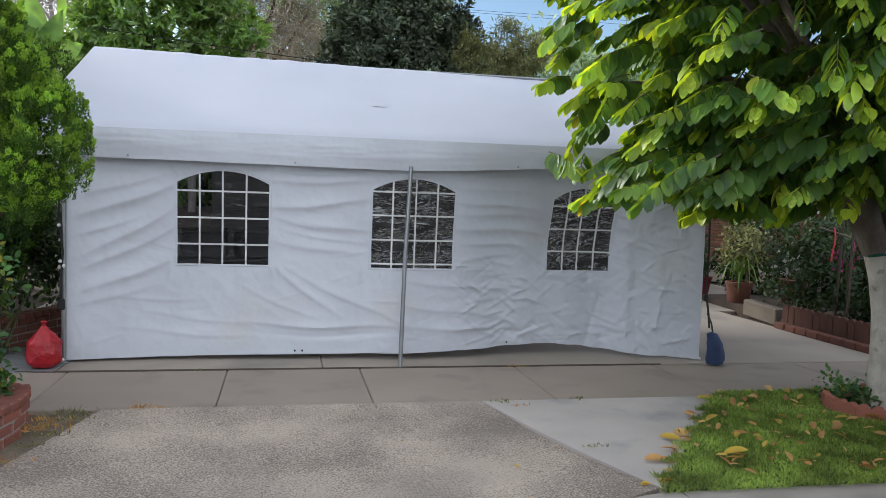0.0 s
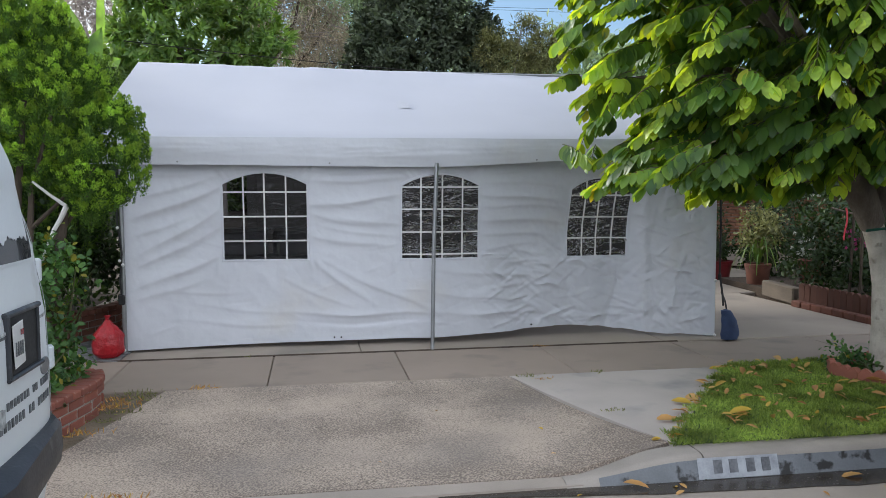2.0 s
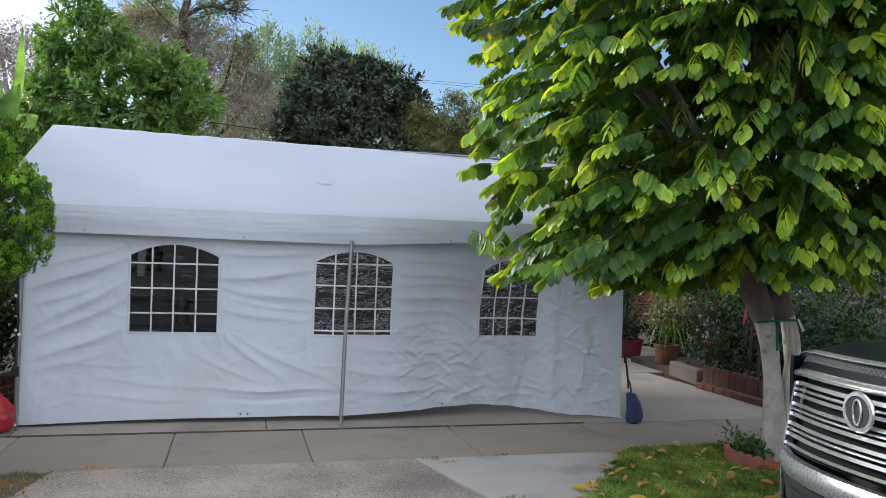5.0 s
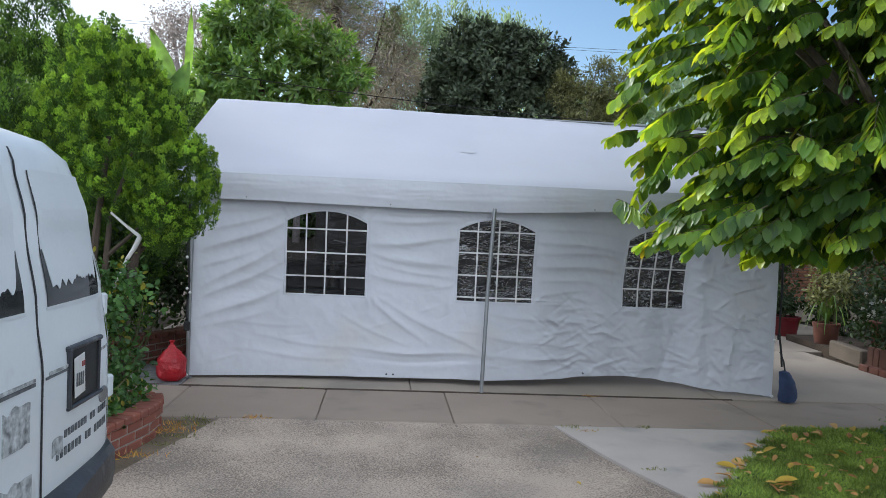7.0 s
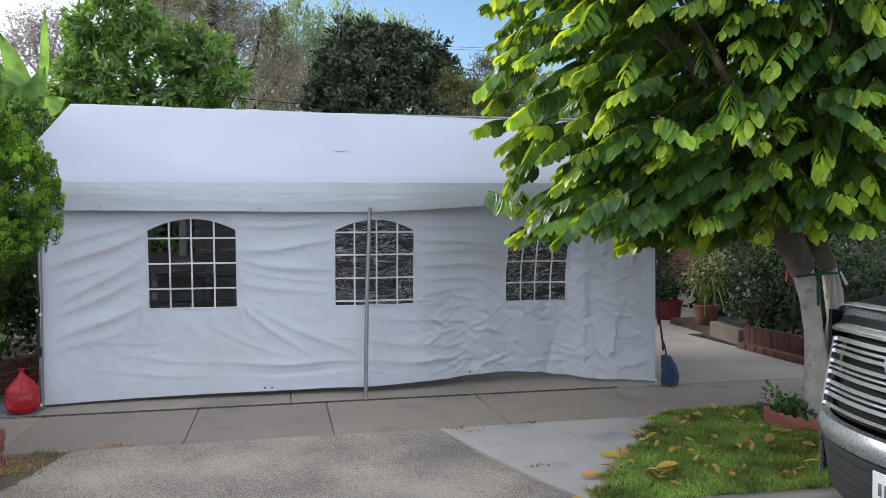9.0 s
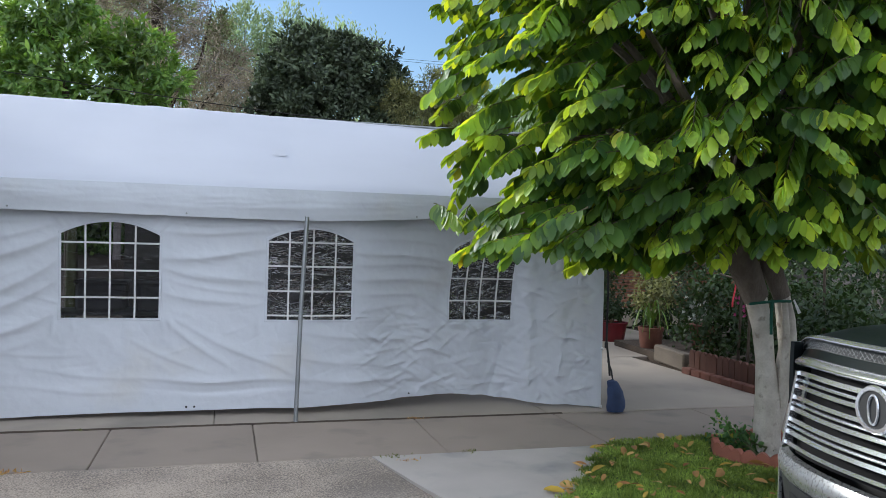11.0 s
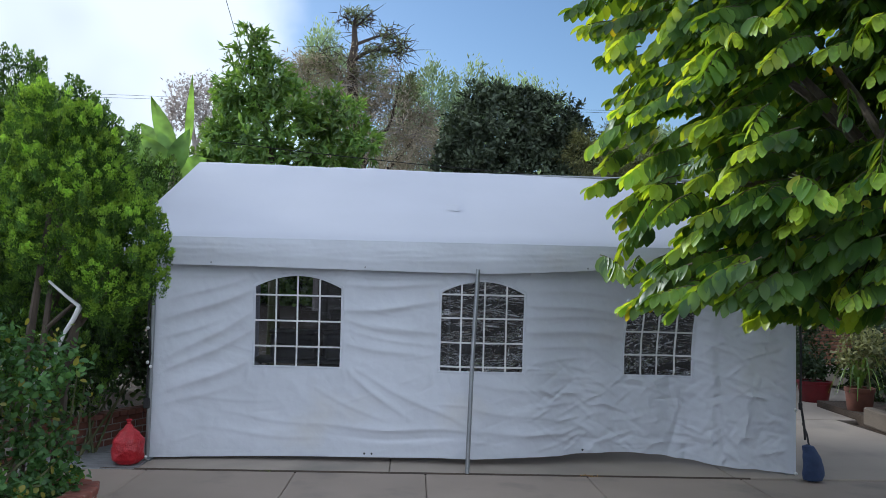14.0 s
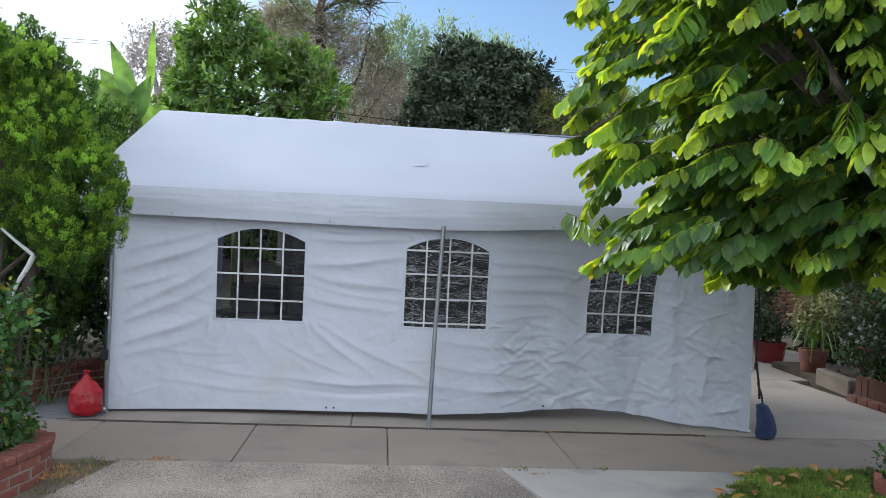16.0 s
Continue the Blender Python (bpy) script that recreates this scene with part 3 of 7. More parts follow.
def apron_z(x, y):
    fall = smooth01(-1.55, -3.9, y) * 0 + max(0, min(1, (-1.55 - y) / 2.1)) * -0.105
    rise = smooth01(3.0, 4.1, x + 0.05) * max(0, min(1, (-2.2 - y) / 1.2))
    return fall * (1 - rise)


def apron_left(y):
    return 0.65 + (y + 1.57) * 0.320 if y > -3.3 else 0.097 - (-3.3 - y) * 0.9


def apron_right(y):
    if y < -3.5:
        return 3.35 + (y + 3.66) / 0.16 * 0.67
    return 3.46 + (y + 1.57) * (4.02 - 3.46) / (-3.5 + 1.57)


m = Mesh().grid(lin(0, 1, 60), lin(-3.66, -1.57, 36), lambda u, y: (lambda x: (x, y, apron_z(x, y) + 0.004 * noise.noise((x, y, 0))))(apron_left(y) + u * (apron_right(y) - 0.008 - apron_left(y))), thick=(0, 0, -0.06))
solid("driveway_apron", m, AGG, "worn exposed-aggregate concrete driveway apron", "driveway", kind="structure")
m = Mesh().grid(lin(-0.6, 3.35, 40), [-3.76, -3.665], lambda x, y: (x, y, -0.108 - 0.02 * (y < -3.7)), thick=(0, 0, -0.06))
solid("apron_lip", m, GUTTER, "low rounded concrete lip of the driveway apron", "kerb", kind="structure")


def wing_edge(u):
    return (5.47 + (4.03 - 5.47) * u, -1.57 + (-3.5 + 1.57) * u)


m = Mesh().grid(lin(0, 1, 16), lin(0, 1, 24), lambda u, w: (lambda a, b: (a[0] + (b[0] - a[0]) * u, a[1] + (b[1] - a[1]) * u, apron_z(3.9, -1.57 - 1.93 * w) * 0.6 * (1 - u) + 0.002))(
    (3.462 + 0.56 * w, -1.57 - 1.93 * w), wing_edge(w)), thick=(0, 0, -0.06))
solid("apron_wing", m, WING, "smooth pale concrete patch beside the driveway apron", "driveway", kind="structure")


def slab_run(name, label, material, xs, y0, y1, z, depth=0.09, gap=0.003):
    top = empty(name, (0, 0, 0), label, "pavement", kind="structure")
    for a, b in zip(xs, xs[1:]):
        sl = Mesh().box(((a + b) / 2, (y0 + y1) / 2, z - depth / 2), (b - a - gap * 2, y1 - y0 - gap * 2, depth), 0.008)
        part("slab", sl, material, top)
    return top


slab_run("pavement", "grey-brown concrete sidewalk with tooled joints", SIDEWALK, [-14, -12, -10, -8, -6.4, -5, -3.6, -2.4, -1.2, 0.12, 1.44, 2.61, 4.085, 5.5, 7.05, 8.5, 10, 12, 14, 17, 20], -1.565, -0.36, 0.0)
slab_run("driveway", "pale concrete driveway slabs under and beside the tent", DRIVE, [0.02, 2.28, 5.455, 8.34], -0.336, 3.2, 0.006)
slab_run("driveway_back", "pale concrete driveway slabs towards the house", DRIVE, [-1.2, 2.28, 5.455, 10.4], 3.21, 8.4, 0.006)
solid("joint_dirt", Mesh().grid(lin(-0.3, 5.6, 60), [0, 1], lambda x, v: (x, -0.362 + 0.026 * v + 0.006 * noise.noise((x * 5, v * 3, 0)), 0.0088 * v), thick=(0, 0, -0.01)), SOIL, "dark dirt packed in the joint behind the sidewalk", "dirt", kind="structure")
ledge = empty("paver_strip", (0, 0, 0), "grey ribbed pavers beside the hedge", "pavers", kind="structure")
for i in range(10):
    part("paver", Mesh().box((-0.52, -0.2 + i * 0.33, -0.02), (1.06, 0.32, 0.05), 0.006), PAVER, ledge)

# ---- house behind ----
house = empty("house", (8, 9, 0), "low house with brick front wall and white trim", "house")


def hp(name, mesh, material, label="", parent=None, smooth=False):
    return part(name, local(mesh, (8, 9, 0)) if parent is None else mesh, material, parent or house, label, smooth)


wall = hp("wall", Mesh().box((8.5, 8.7, 1.35), (16, 0.25, 2.7)), HOUSE_WALL, "grey-brown stucco wall")
hp("roof", Mesh().add([(0.2, 8.0, 2.62), (17.6, 8.0, 2.62), (17.6, 13, 4.2), (0.2, 13, 4.2), (0.2, 8.0, 2.74), (17.6, 8.0, 2.74), (17.6, 13, 4.32), (0.2, 13, 4.32)],
                     [(0, 1, 2, 3), (4, 7, 6, 5), (0, 4, 5, 1), (1, 5, 6, 2), (2, 6, 7, 3), (3, 7, 4, 0)]), ROOF_TILE, "orange clay tile roof")
hp("fascia", Mesh().box((8.9, 7.97, 2.66), (17.4, 0.04, 0.2), 0.01), WHITE_TRIM, "white fascia board")
hp("sill", Mesh().box((12.2, 8.40, 1.50), (3.4, 0.10, 0.07), 0.01), WHITE_TRIM, "white sill")
hp("window", Mesh().box((12.2, 8.55, 1.95), (3.0, 0.04, 0.8), 0.005), DARK_GLASS, "dark window")
hp("garage_door", Mesh().box((3.0, 8.55, 1.1), (4.6, 0.06, 2.2), 0.01), HOUSE_WALL, "dull grey garage door")
hp("porch_step", Mesh().box((11.2, 7.9, 0.16), (4.2, 1.0, 0.32), 0.02), DRIVE, "concrete porch step")
front = hp("brick_front", Mesh().box((12.2, 8.52, 0.75), (3.6, 0.06, 1.42)), MORTAR)
brick_me = Mesh().box((0, 0, 0), (0.20, 0.06, 0.06), 0.006).data("brick", HOUSE_BRICK)
for r in range(19):
    for c in range(17):
        b = part("brick", brick_me, None, front)
        b.location = (10.55 - 8 + c * 0.212 + (0.1 if r % 2 else 0), 8.48 - 9 + 0.004 * random.random(), 0.10 + r * 0.074)

# ---- the tent ----
TX0, TX1 = 0.0, 6.10
tent = empty("canopy_tent", (0, 0, 0), "white tarpaulin party tent with three arched vinyl windows", "tent")


def eave_y(x):
    return -0.04 - 0.03 * x


SLACK = [(0, 0.0), (0.5, 0.06), (0.95, 0.10), (1.77, 0.09), (2.7, 0.09), (3.0, 0.055), (3.5, 0.10), (4.2, 0.27), (4.6, 0.34), (5.0, 0.36), (5.15, 0.33), (5.40, 0.14), (5.7, 0.06), (6.1, -0.02)]


CN_X, CN_Z = 490, 170
gx_, gz_ = np.meshgrid(np.linspace(0, 6.1, CN_X), np.linspace(0, 2.0, CN_Z))
CREASE = np.zeros((CN_Z, CN_X))
crng = np.random.default_rng(21)


def add_crease(x, z, ang, length, amp, width, skew=2.6):
    """One pressed fold: a sharp ridge tapering to both ends, softer on one side."""
    c, s = math.cos(ang), math.sin(ang)
    u = (gx_ - x) * c + (gz_ - z) * s
    v = -(gx_ - x) * s + (gz_ - z) * c + 0.02 * np.sin(u * 5 + x)
    t = np.clip(1 - np.abs(u) / (length / 2), 0, 1) ** 0.7
    w = np.where(v > 0, width * skew, width)
    np.add(CREASE, amp * t * np.exp(-(np.abs(v) / w) ** 1.3), out=CREASE)


def add_fold(x0, z0, x1, z1, amp, width, skew=3.0):
    """A fold from one point to another, with its steep side below."""
    add_crease((x0 + x1) / 2, (z0 + z1) / 2, math.atan2(z1 - z0, x1 - x0), math.hypot(x1 - x0, z1 - z0) * 1.25, amp, width, skew)


# pulls that fan from the left post up to the first window
for f in ((0.05, 1.28, 0.97, 1.66, 0.034, 0.035), (0.10, 1.48, 0.95, 1.78, 0.020, 0.028), (0.12, 0.93, 0.95, 1.44, 0.032, 0.040), (0.05, 0.78, 0.95, 1.26, 0.026, 0.032), (0.12, 0.62, 0.93, 0.97, 0.030, 0.036),
          (0.08, 0.50, 0.75, 0.72, 0.016, 0.028), (0.02, 1.10, 0.60, 1.34, 0.018, 0.022), (0.45, 0.58, 1.10, 0.58, 0.008, 0.010), (0.02, 0.52, 0.16, 0.26, 0.016, 0.014), (0.10, 1.72, 0.8, 1.80, 0.014, 0.02)):
    add_fold(*f)
# sagging folds between the windows
for f in ((1.82, 1.70, 2.72, 1.70, 0.022, 0.020), (1.80, 1.80, 2.70, 1.77, 0.014, 0.014), (1.82, 1.45, 2.70, 1.53, 0.030, 0.030), (1.85, 1.36, 2.45, 1.22, 0.018, 0.022), (2.1, 1.33, 2.72, 1.23, 0.016, 0.020),
          (1.80, 1.14, 2.55, 1.02, 0.018, 0.024), (1.9, 1.25, 2.70, 1.10, 0.010, 0.014), (3.55, 1.70, 4.55, 1.62, 0.020, 0.020), (3.55, 1.56, 4.55, 1.46, 0.030, 0.026), (3.6, 1.44, 4.55, 1.40, 0.022, 0.022),
          (3.55, 1.30, 4.55, 1.24, 0.028, 0.026), (3.6, 1.15, 4.4, 1.10, 0.016, 0.02), (3.55, 1.80, 4.6, 1.76, 0.014, 0.014), (3.6, 0.98, 4.2, 1.02, 0.014, 0.016), (0.95, 1.83, 1.9, 1.80, 0.010, 0.012)):
    add_fold(*f)
# long diagonals and the flat lens of slack low down
for f in ((1.85, 0.88, 2.40, 0.44, 0.020, 0.020), (2.00, 0.84, 3.05, 0.33, 0.016, 0.020), (1.55, 0.70, 2.2, 0.40, 0.010, 0.014), (1.65, 0.34, 3.05, 0.31, 0.020, 0.016), (1.75, 0.24, 3.0, 0.23, -0.014, 0.016),
          (3.05, 0.55, 4.3, 0.33, 0.018, 0.022), (3.1, 0.34, 4.6, 0.22, 0.016, 0.020), (3.1, 0.78, 4.4, 0.62, 0.016, 0.022), (0.5, 0.30, 1.6, 0.22, 0.010, 0.018), (0.7, 0.45, 1.5, 0.36, 0.008, 0.014)):
    add_fold(*f)
for i in range(60):    # fine creases all over
    add_crease(crng.uniform(0.3, 4.2), crng.uniform(0.2, 1.85), radians(crng.uniform(-30, 30)), crng.uniform(0.2, 0.6), crng.uniform(-0.006, 0.007), crng.uniform(0.005, 0.010))
for i in range(170):   # crumpled stretch towards the last window
    add_crease(crng.uniform(3.6, 5.25), crng.uniform(0.12, 0.95), radians(crng.uniform(-45, 40)), crng.uniform(0.15, 0.5), crng.uniform(-0.016, 0.021), crng.uniform(0.006, 0.014), 2.0)
for i in range(260):   # crumpled end panel
    add_crease(crng.uniform(5.20, 6.05), crng.uniform(0.05, 1.8), radians(crng.uniform(-85, 85)), crng.uniform(0.12, 0.42), crng.uniform(-0.016, 0.021), crng.uniform(0.006, 0.014), 1.8)
for k in range(9):     # upright fold beside the last window
    add_crease(5.20 + 0.035 * k * (1 if k % 2 else -0.6), crng.uniform(0.2, 0.9), radians(90 + crng.uniform(-16, 16)), crng.uniform(0.4, 0.9), crng.uniform(0.010, 0.022) * (1 if k % 2 else -1), 0.014)
for wx in (0.952, 1.769, 2.733, 3.522):   # pulls off the window corners
    for k in range(4):
        add_crease(wx + crng.uniform(-0.1, 0.1), 1.78 + crng.uniform(-0.02, 0.06), radians(90 + (35 if wx in (0.952, 2.733) else -35) + crng.uniform(-18, 18)), 0.34, 0.009, 0.009)
    for k in range(3):
        add_crease(wx + crng.uniform(-0.15, 0.15), 0.84, radians(90 + crng.uniform(-25, 25)), 0.22, 0.006, 0.008)


def crease(x, z):
    a, b = min(max(x / 6.1, 0), 0.9999) * (CN_X - 1), min(max(z / 2.0, 0), 0.9999) * (CN_Z - 1)
    i, j = int(a), int(b)
    u, v = a - i, b - j
    return float((CREASE[j, i] * (1 - u) + CREASE[j, i + 1] * u) * (1 - v) + (CREASE[j + 1, i] * (1 - u) + CREASE[j + 1, i + 1] * u) * v)


def wall_y(x, z):
    """Depth of the hanging side wall: slack, long folds and crumples."""
    s = curve_at(SLACK, x) * (0.35 + 0.65 * smooth01(1.95, 1.0, z))
    edge = smooth01(0, 0.25, x) * smooth01(6.1, 5.95, x)
    right = smooth01(3.4, 5.0, x)
    p = Vector((x * 2.6, z * 2.6, 0.5))
    crumple = 0.020 * abs(noise.noise(p)) + 0.016 * abs(noise.noise(p * 2.3 + Vector((5, 1, 0)))) + 0.009 * abs(noise.noise(p * 5.1))
    calm = 0.012 * abs(noise.noise((x * 1.6, z * 2.6, 1.5))) + 0.006 * abs(noise.noise((x * 4, z * 6, 4.5)))
    low = 0.014 * smooth01(0.5, 0.2, z) * noise.noise((x * 1.5, z * 2.5, 8.0))
    return eave_y(x) + 0.05 + s + edge * (-crease(x, z) + right * crumple + calm * (1 - 0.5 * right) + low)


def wall_foot(x):
    return curve_at([(0, 0.03), (2, 0.055), (3, 0.065), (3.8, 0.085), (4.3, 0.11), (4.6, 0.115), (4.9, 0.09), (5.2, 0.06), (5.6, 0.035), (6.1, 0.02)], x) + 0.006 * noise.noise((x * 6, 0, 0)) * smooth01(2.5, 4, x)


WINDOWS = [(0.952, 1.769, 0.905, 1.655, 1.765, (0.24, 0.49, 0.75), (1.09, 1.335, 1.58)),
           (2.733, 3.522, 0.895, 1.640, 1.750, (0.24, 0.52, 0.79), (0.935, 1.165, 1.40, 1.625)),
           (4.568, 5.215, 0.875, 1.600, 1.715, (0.25, 0.5, 0.77), (1.07, 1.30, 1.535))]


def arch(w, x):
    t = (x - w[0]) / (w[1] - w[0]) * 2 - 1
    return w[3] + (w[4] - w[3]) * (1 - abs(t) ** 2.0)


wall_us, wall_vs = lin(TX0, TX1, 420), lin(0, 1, 150)


def wall_point(x, v):
    f = wall_foot(x)
    z = f + (1.95 - f) * v
    return (x, wall_y(x, z), z)


def keep_wall(u0, u1, v0, v1):
    f = wall_foot(u0)
    z0, z1 = f + (1.95 - f) * v0, f + (1.95 - f) * v1
    for w in WINDOWS:
        if u1 > w[0] and u0 < w[1] and z1 > w[2] and z0 < max(arch(w, max(u0, w[0])), arch(w, min(u1, w[1]))):
            return False
    return True


side = part("side_wall", Mesh().grid(wall_us, wall_vs, wall_point, keep_wall, thick=(0, 0.002, 0)), TARP, tent, "creased white tarpaulin wall", smooth=True)


def on_wall(x, z, off):
    return (x, wall_y(x, z) + off, z)


for w in WINDOWS:
    pane = Mesh().grid(lin(w[0] - 0.01, w[1] + 0.01, 26), lin(0, 1, 26), lambda x, v, w=w: on_wall(x, w[2] - 0.01 + (arch(w, min(max(x, w[0]), w[1])) + 0.01 - w[2] + 0.01) * v, 0.004))
    pane_ob = part("window", pane, VINYL, tent, "clear crinkled vinyl window", smooth=True)
    pane_ob.visible_shadow = False
    # sewn border
    path = [(w[0], z) for z in lin(w[2], w[3], 12)] + [(x, arch(w, x)) for x in lin(w[0], w[1], 24)[1:-1]] + [(w[1], z) for z in lin(w[3], w[2], 12)] + [(x, w[2]) for x in lin(w[1], w[0], 20)[1:]]
    cx, cz = (w[0] + w[1]) / 2, (w[2] + w[3]) / 2
    hem, hn = Mesh(), len(path)

    def grow(p, d, cx=cx, cz=cz, w=w):
        sx, sz = (w[1] - w[0]) / 2, (w[4] - w[2]) / 2
        return (cx + (p[0] - cx) * (1 + d / sx), cz + (p[1] - cz) * (1 + d / sz))

    pts, fcs = [], []
    for d, off in ((0.0, -0.003), (0.004, -0.006), (0.020, -0.005), (0.024, -0.001)):
        for p in path:
            q = grow(p, d)
            pts.append(on_wall(q[0], q[1], off))
    for j in range(3):
        for i in range(hn):
            k = (i + 1) % hn
            fcs.append((j * hn + i, j * hn + k, (j + 1) * hn + k, (j + 1) * hn + i))
    part("window_border", hem.add(pts, fcs), TARP, pane_ob, smooth=True)
    for t in w[5]:
        x = w[0] + (w[1] - w[0]) * t
        part("muntin", Mesh().grid([x - 0.008, x + 0.008], lin(w[2], arch(w, x), 18), lambda a, z: on_wall(a, z, -0.004), thick=(0, -0.004, 0)), WHITE_PLASTIC, pane_ob)
    for z in w[6]:
        part("muntin", Mesh().grid(lin(w[0], w[1], 18), [z - 0.008, z + 0.008], lambda a, b: on_wall(a, b, -0.005), thick=(0, -0.004, 0)), WHITE_PLASTIC, pane_ob)

# roof and valance
RY, RZ = 2.55, 3.235


def roof_point(x, t):
    """t from 0 at the eave over 1 at the ridge to 2 at the back eave."""
    a = t if t <= 1 else 2 - t
    y = eave_y(x) - 0.06 + (RY - eave_y(x)) * t
    z = 2.13 + (RZ - 2.13 - 0.013 * max(0, x) * a) * a
    z -= 0.03 * math.sin(math.pi * a) * (1 - 0.55 * abs(math.cos(math.pi * x / 2.03)))
    z += 0.010 * smooth01(0.7, 1.0, a) * noise.noise((x * 5, a * 3, 2)) + 0.006 * noise.noise((x * 1.3, a * 2, 5))
    if a < 0.06:
        z -= 0.02 * (1 - a / 0.06) ** 2
    return (x - 0.0, y, z)


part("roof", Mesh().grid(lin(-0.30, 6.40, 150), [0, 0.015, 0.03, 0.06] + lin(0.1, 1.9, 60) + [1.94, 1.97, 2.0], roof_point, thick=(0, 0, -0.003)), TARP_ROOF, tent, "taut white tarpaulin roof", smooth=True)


def valance_point(x, v):
    drop = curve_at([(-0.3, 0.26), (0.3, 0.265), (3, 0.285), (4.8, 0.21), (6.4, 0.25)], x)
    y = eave_y(x) - 0.062 + 0.035 * v + 0.010 * v * math.sin(x * 5 + 3 * noise.noise((x, 0, 0))) + 0.012 * v * noise.noise((x * 3, v * 2, 1)) - 0.01 * math.sin(math.pi * v)
    y -= 0.007 * abs(noise.noise((x * 1.1, v * 4.5 + 0.25 * x, 4))) * math.sin(math.pi * v) + 0.004 * abs(noise.noise((x * 3.5, v * 7 - 0.4 * x, 9))) * math.sin(math.pi * v)
    return (x, y, 2.112 - drop * v + 0.004 * noise.noise((x * 7, 0, 3)) * v)


part("valance", Mesh().grid(lin(-0.30, 6.40, 200), lin(0, 1, 24), valance_point, thick=(0, 0.003, 0)), TARP, tent, "creased white valance along the eave", smooth=True)
for k, x in enumerate((0.55, 2.0, 4.1, 5.4)):
    p = valance_point(x, 0.9)
    part("grommet", Mesh().lathe([(0.009, -0.003), (0.009, 0.003)], (0, 0, 0), 10), STEEL, tent).matrix_basis = pose(p[0], p[1] - 0.004, p[2], 90, 0, 0)
for x in (2.03, 2.10, 4.15):
    z = wall_foot(x) + 0.035
    part("grommet", Mesh().lathe([(0.010, -0.003), (0.010, 0.003)], (0, 0, 0), 10), GREY_PLASTIC, tent).matrix_basis = pose(x, wall_y(x, z) - 0.004, z, 90, 0, 0)
# left end closed by an added wall that keeps the low sun out
def gable_point(y, v):
    top = roof_point(0.03, (y - eave_y(0) + 0.06) / (RY - eave_y(0)))[2] - 0.02
    return (0.025 + 0.015 * noise.noise((y * 2, v * 3, 6)), y, 0.03 + (top - 0.03) * v)


part("sun_block_wall", Mesh().grid(lin(0.03, 5.0, 40), lin(0, 1, 24), gable_point, thick=(0.002, 0, 0)), TARP, tent, "added white tarpaulin wall blocking low sun at the left end", smooth=True)
# frame tubes
for x, y in ((0.0, 0.0), (6.06, -0.13), (0.0, 5.0), (3.03, 5.0), (6.07, 4.9)):
    part("leg", Mesh().tube([(x, y, 0.006), (x, y, 2.10)], 0.021, 12).box((x, y, 0.012), (0.10, 0.10, 0.012), 0.002), STEEL, tent, smooth=True)
for y, z in ((0.0, 2.09), (5.0, 2.09), (RY, RZ - 0.06)):
    part("frame_tube", Mesh().tube([(-0.2, y, z), (3, y - 0.06, z - 0.01), (6.3, y - 0.16, z - 0.02)], 0.02, 10), STEEL, tent, smooth=True)
for x in (0.0, 3.03, 6.07):
    part("rafter", Mesh().tube([(x, -0.02, 2.08), (x, RY, RZ - 0.10 - 0.013 * x), (x, 5.0, 2.08)], 0.02, 10), STEEL, tent, smooth=True)
part("mid_pole", Mesh().tube([(2.99, -0.33, 0.004), (3.02, -0.25, 1.0), (3.06, -0.215, 1.865)], 0.020, 14), STEEL, tent, "grey steel pole leaning on the front wall", smooth=True)
# roof scuff
m = Mesh().grid(lin(-0.07, 0.07, 8), lin(-0.05, 0.05, 5), lambda a, b: tuple(Vector(roof_point(2.86 + a, 0.42 + b)) + Vector((0, -0.002, 0.005))))
part("scuff", m, RIDGE_STAIN, tent, "small grey scuff mark")
# straps and ball clips
part("strap", Mesh().tube([(-0.02, -0.02, 1.95), (-0.035, -0.03, 1.3), (0.0, -0.03, 1.0), (-0.02, -0.035, 0.72), (-0.01, -0.03, 0.5)], 0.011, 6), BLACK_STRAP, tent, "black webbing strap")
part("strap", Mesh().box((-0.01, -0.045, 0.54), (0.06, 0.03, 0.10), 0.01), BLACK_STRAP, tent, "black strap knot")
part("strap", Mesh().tube([(6.11, -0.21, 1.95), (6.125, -0.24, 1.2), (6.12, -0.24, 0.7), (6.13, -0.29, 0.48), (6.12, -0.33, 0.36)], 0.011, 6), BLACK_STRAP, tent, "black webbing strap")
part("strap", Mesh().box((6.115, -0.25, 0.66), (0.035, 0.03, 0.07), 0.01), BLACK_STRAP, tent, "black strap knot")
for p in ((-0.03, -0.04, 1.24), (-0.02, -0.04, 0.92), (0.01, -0.04, 0.88), (0.0, -0.04, 0.04), (6.08, -0.23, 0.62), (6.08, -0.235, 0.03)):
    part("ball_clip", Mesh().lathe([(0.004, -0.016), (0.013, -0.009), (0.016, 0), (0.013, 0.009), (0.004, 0.016)], p, 12), WHITE_PLASTIC, tent, "white plastic ball clip", smooth=True)
# things inside, seen dimly through the vinyl
table = empty("folding_table", (1.2, 2.6, 0.006), "white folding table standing inside the tent", "table")
part("tabletop", Mesh().box((0, 0, 0.73), (1.5, 0.7, 0.04), 0.01), WHITE_PLASTIC, table)
for sx in (-0.65, 0.65):
    for sy in (-0.28, 0.28):
        part("leg", Mesh().tube([(sx, sy, 0), (sx * 0.95, sy, 0.71)], 0.014, 8), STEEL, table)
box = empty("storage_box", (0.95, 2.6, 0.756), "pale plastic storage box on the folding table", "box")
part("body", Mesh().box((0, 0, 0.16), (0.55, 0.4, 0.32), 0.03), WHITE_TRIM, box)
